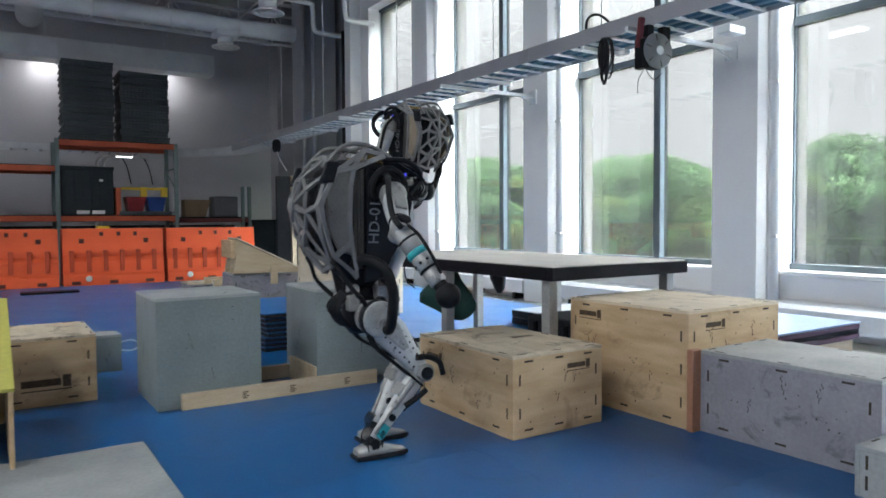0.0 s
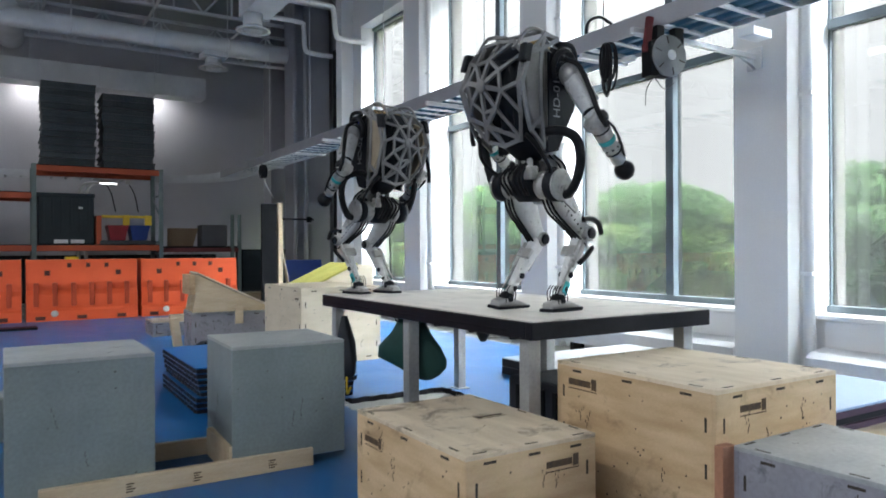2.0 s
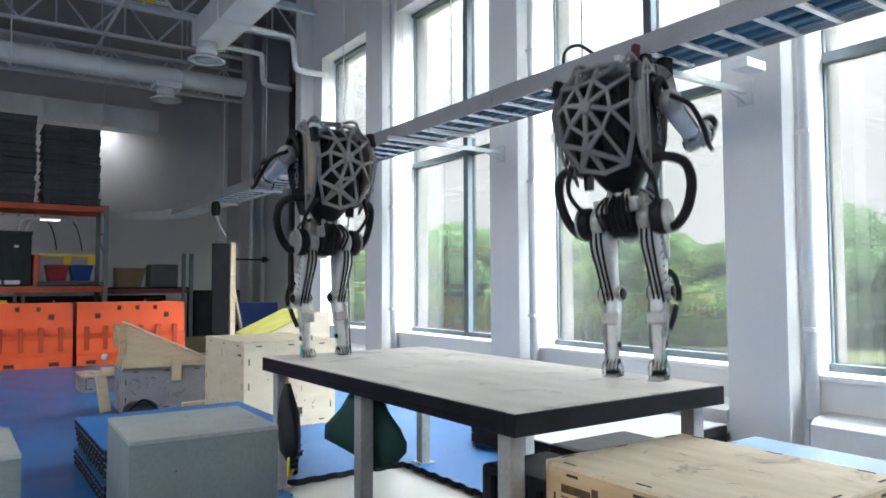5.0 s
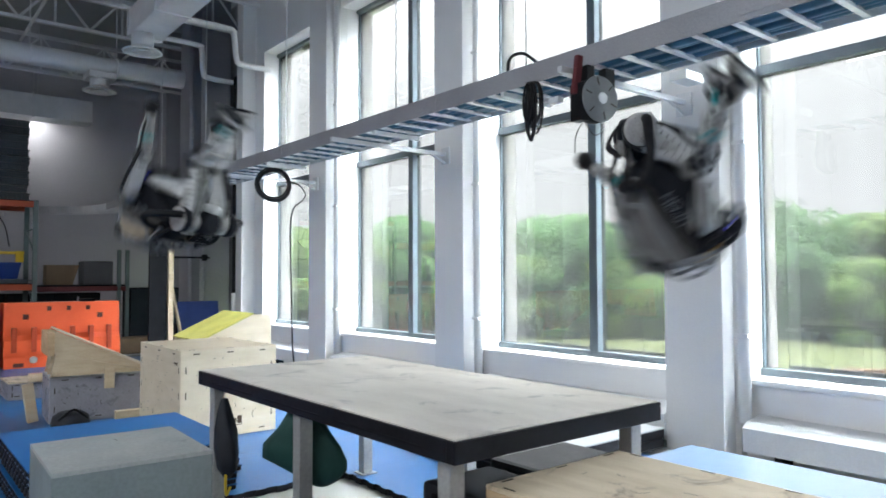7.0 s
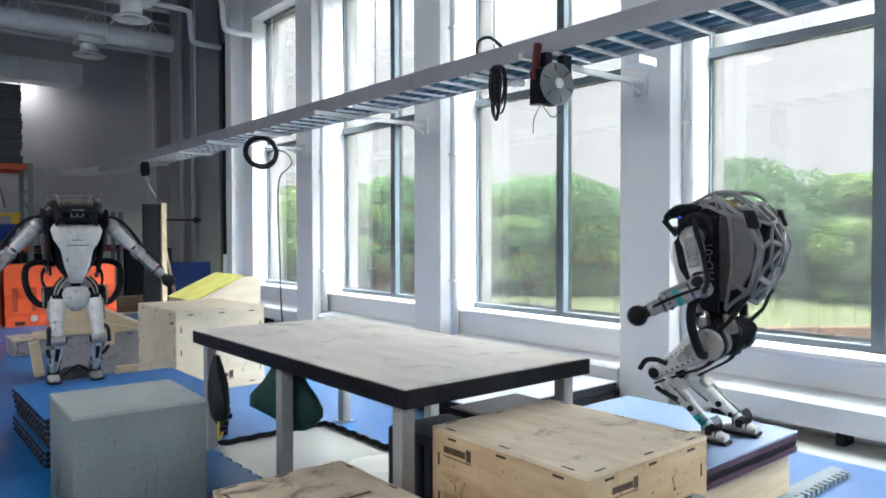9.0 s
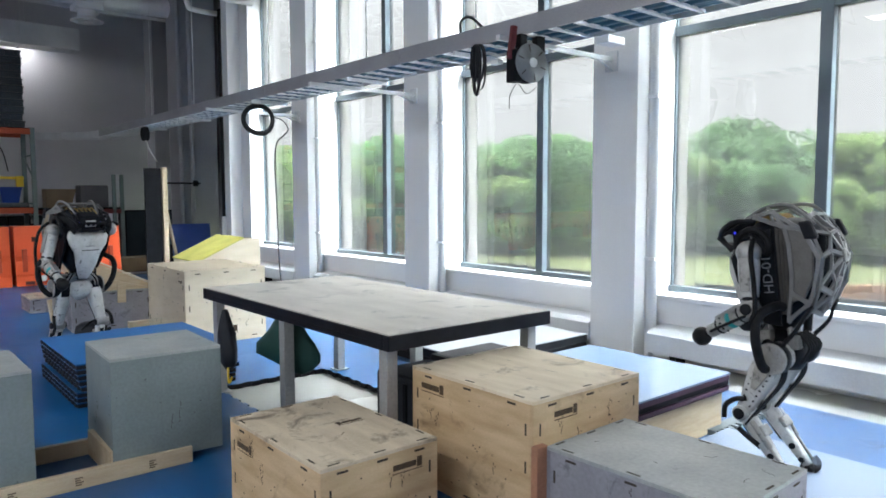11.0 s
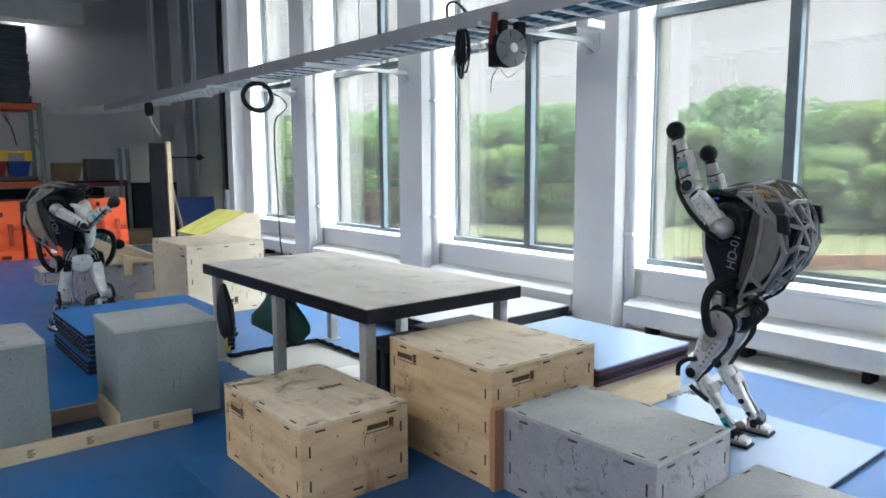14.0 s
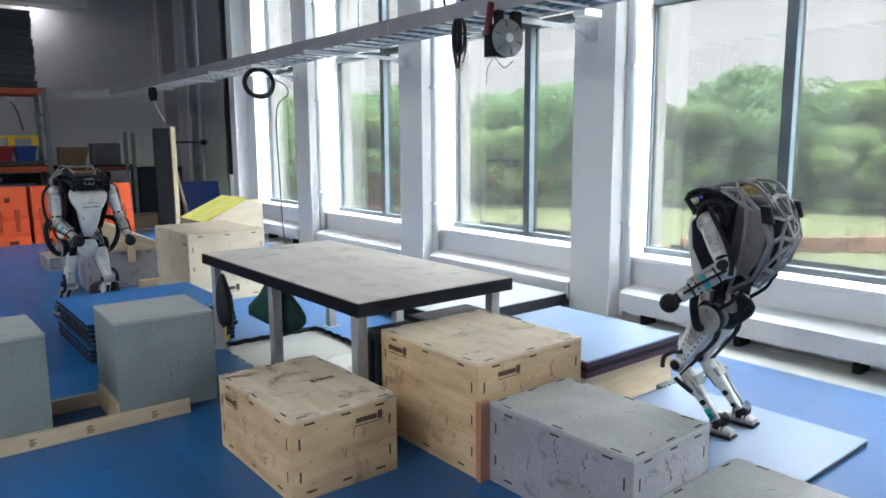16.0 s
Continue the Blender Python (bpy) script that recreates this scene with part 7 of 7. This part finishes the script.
    rows_two = [
        (0, 3.280, 5.590, 1.355, 13, -6, -1, 2, 1, 59, 99, 35, 54, 100, 40, 1, 10, 12, 55, 0, 10, 12, 55, 0),
        (0.5, 3.272, 5.566, 1.390, 6, -4, -0, 3, 0, 53, 93, 36, 50, 94, 39, 1, 10, 12, 55, 0, 10, 12, 55, 0),
        (1, 3.288, 5.631, 1.445, 3, 3, 4, 5, 0, 42, 80, 41, 42, 83, 45, 1, 4, 6, 62, 11, 5, 9, 61, 0),
        (1.2, 3.274, 5.592, 1.416, -2, -10, 2, 2, -0, 36, 88, 42, 34, 90, 46, 1, 1, 7, 54, 9, 2, 9, 54, 0),
        (1.8, 3.242, 5.541, 1.384, 6, -9, 1, 1, -0, 44, 94, 41, 38, 95, 48, 0, -1, 7, 55, 10, 1, 9, 55, 0),
        (2, 3.278, 5.552, 1.419, 11, -4, 0, 0, -1, 51, 86, 31, 44, 88, 40, 0, -20, 25, 70, 18, -15, 19, 67, 0),
        (3, 3.254, 5.549, 1.419, 7, -6, -1, 1, -1, 48, 87, 33, 43, 88, 39, 1, -15, 18, 67, 14, -12, 15, 65, 0),
        (3.6, 3.254, 5.549, 1.419, 7, -6, -1, 1, -1, 48, 87, 33, 43, 88, 39, 1, -15, 18, 67, 14, -12, 15, 65, 0),
        (4.3, 3.254, 5.549, 1.419, 7, -6, -1, 1, -1, 48, 87, 33, 43, 88, 39, 1, -15, 18, 67, 14, -12, 15, 65, 0),
        (4.75, 3.254, 5.549, 1.200, 7, 22, -1, 1, -1, 85, 120, 38, 85, 120, 38, 1, -40, 18, 67, 14, -40, 15, 65, 0),
        (4.98, 3.254, 5.549, 1.520, 4, 2, -1, 1, -1, 15, 25, 10, 15, 25, 10, 1, 60, 18, 67, 14, 60, 15, 65, 0),
        (5.3, 3.209, 5.570, 1.641, -33, -14, 3, 4, -4, 17, 15, -41, 22, 20, -40, 0, 59, 12, 76, 0, 67, 13, 81, -49),
        (5.5, 3.206, 5.551, 1.642, -115, 12, -3, -5, -1, 50, 74, 26, 51, 75, 26, 4, 28, 13, 79, 0, 31, 14, 85, 46),
        (6, 3.202, 5.475, 1.337, -128, 2, 0, 0, -1, 60, 104, 47, 59, 105, 47, 1, -15, 13, 93, -2, -15, 27, 76, -22),
        (6.5, 3.084, 5.585, 1.050, -132, 4, -1, 16, -0, 127, 141, 19, 126, 141, 18, 1, 60, 16, 12, -2, 51, 22, 7, -3),
        (6.8, 3.124, 5.369, 1.465, -126, -31, 1, 5, 0, 35, 92, 17, 33, 94, 17, 2, 171, 8, 62, 0, 174, 5, 64, -8),
        (7, 3.098, 6.154, 1.764, -163, -82, -3, 12, 2, 104, 32, 17, 86, 43, 17, 5, 81, 11, 15, 0, 84, 10, 15, -16),
        (7.2, 2.912, 6.350, 1.785, -150, -236, 13, 21, 3, 90, 57, 17, 92, 57, 17, 2, -30, 8, 11, 1, -43, -21, 25, 60),
        (7.5, 2.654, 6.597, 0.680, -139, -328, 0, 7, 1, 114, 135, 53, 117, 135, 50, -1, -28, 9, 51, 0, -34, 7, 50, 8),
        (8, 2.737, 6.579, 0.893, -142, -351, -1, -2, 2, 66, 98, 41, 67, 97, 39, -1, 3, 4, 91, 19, -70, 1, 55, 14),
        (8.5, 2.558, 6.604, 1.308, -159, -363, -3, -9, -1, 16, 52, 17, -6, 27, 17, 4, 8, 72, 18, 0, 5, 62, 22, 0),
        (9, 2.437, 6.964, 0.987, -186, -358, -0, 2, 0, 34, 76, 44, 34, 76, 44, 3, 0, 44, 22, 0, 0, 42, 24, 0),
        (9.5, 2.458, 7.201, 0.640, -184, -371, 1, 1, -0, 94, 134, 28, 93, 136, 32, 5, 12, 70, 20, 0, 10, 45, 62, 40),
        (9.7, 2.479, 7.178, 0.970, -185, -385, -1, 5, -1, 28, 79, 26, 28, 78, 25, 3, 168, -4, 38, -11, 168, -13, 41, -18),
        (9.85, 2.470, 7.350, 1.480, -185, -450, 0, 8, 0, 80, 110, 20, 80, 110, 20, 3, 60, 12, 40, 0, 60, 12, 40, 0),
        (10, 2.440, 7.400, 1.600, -185, -530, 0, 8, 0, 110, 110, 20, 110, 110, 20, 3, 60, 12, 40, 0, 60, 12, 40, 0),
        (10.15, 2.440, 7.450, 1.420, -185, -610, 0, 8, 0, 110, 110, 20, 110, 110, 20, 3, -10, 12, 40, 0, -10, 12, 40, 0),
        (10.32, 2.410, 7.500, 0.800, -170, -668, -0, 1, 1, 75, 45, 0, 75, 45, 0, 2, 20, -10, 45, 30, 20, 12, 60, -0),
        (10.5, 2.410, 7.500, 0.520, -170, -680, -0, 1, 1, 100, 128, 42, 100, 128, 42, 2, -20, -10, 45, 30, -20, 12, 60, -0),
        (10.85, 2.415, 7.523, 0.660, -170, -706, -0, 1, 1, 43, 48, 19, -1, 15, 30, 2, -81, -10, 45, 30, 17, 12, 60, -0),
        (11.8, 2.415, 7.523, 0.758, -170, -706, -0, 1, 1, 43, 48, 19, -1, 15, 30, 2, 4, 58, 92, 84, 4, 56, 90, 82),
        (12, 2.407, 7.509, 0.740, -164, -709, -3, -1, 1, 43, 56, 24, -3, 19, 34, 1, 4, 58, 92, 84, 4, 56, 90, 82),
        (12.5, 2.382, 7.444, 0.725, -173, -711, -2, -2, 0, 39, 61, 31, -3, 26, 38, 2, 4, 58, 92, 84, 4, 56, 90, 82),
        (13, 2.373, 7.449, 0.700, -168, -716, -1, -11, 12, 39, 67, 32, -2, 40, 46, 1, 5, 10, 56, 29, 26, 8, 57, 7),
        (13.5, 2.351, 7.438, 0.712, -170, -713, -0, -15, 52, 41, 63, 29, 0, 37, 44, 2, -6, 10, 46, 2, 73, -3, 91, -33),
        (14, 2.333, 7.406, 0.695, -173, -713, 1, -14, 52, 39, 67, 34, -1, 40, 48, 3, -2, 11, 50, 1, 49, 12, 71, -2),
        (14.5, 2.331, 7.441, 0.708, -174, -713, 1, -5, 15, 39, 64, 31, 2, 40, 45, 3, 3, 13, 58, 20, 22, -4, 49, 18),
        (15, 2.351, 7.461, 0.711, -175, -713, -1, -3, 1, 40, 64, 31, 2, 38, 44, 3, 6, 8, 55, 4, 12, -3, 53, 16),
        (16, 2.369, 7.471, 0.728, -171, -713, -1, -3, 0, 39, 59, 27, -3, 30, 39, 2, -9, 21, 62, 15, 13, 3, 54, 18),
    ]
    for (root, joints), rows in ((ROBOT_ONE, rows_one), (ROBOT_TWO, rows_two)):
        times = [k / 15 for k in range(241)]
        poses = [stance(between(rows, t)) for t in times]
        walk(root, [(t, p["root"]) for t, p in zip(times, poses)])
        for name, ob in joints.items():
            if name != "pelvis":
                walk(ob, [(t, p[name]) for t, p in zip(times, poses)])


motions()
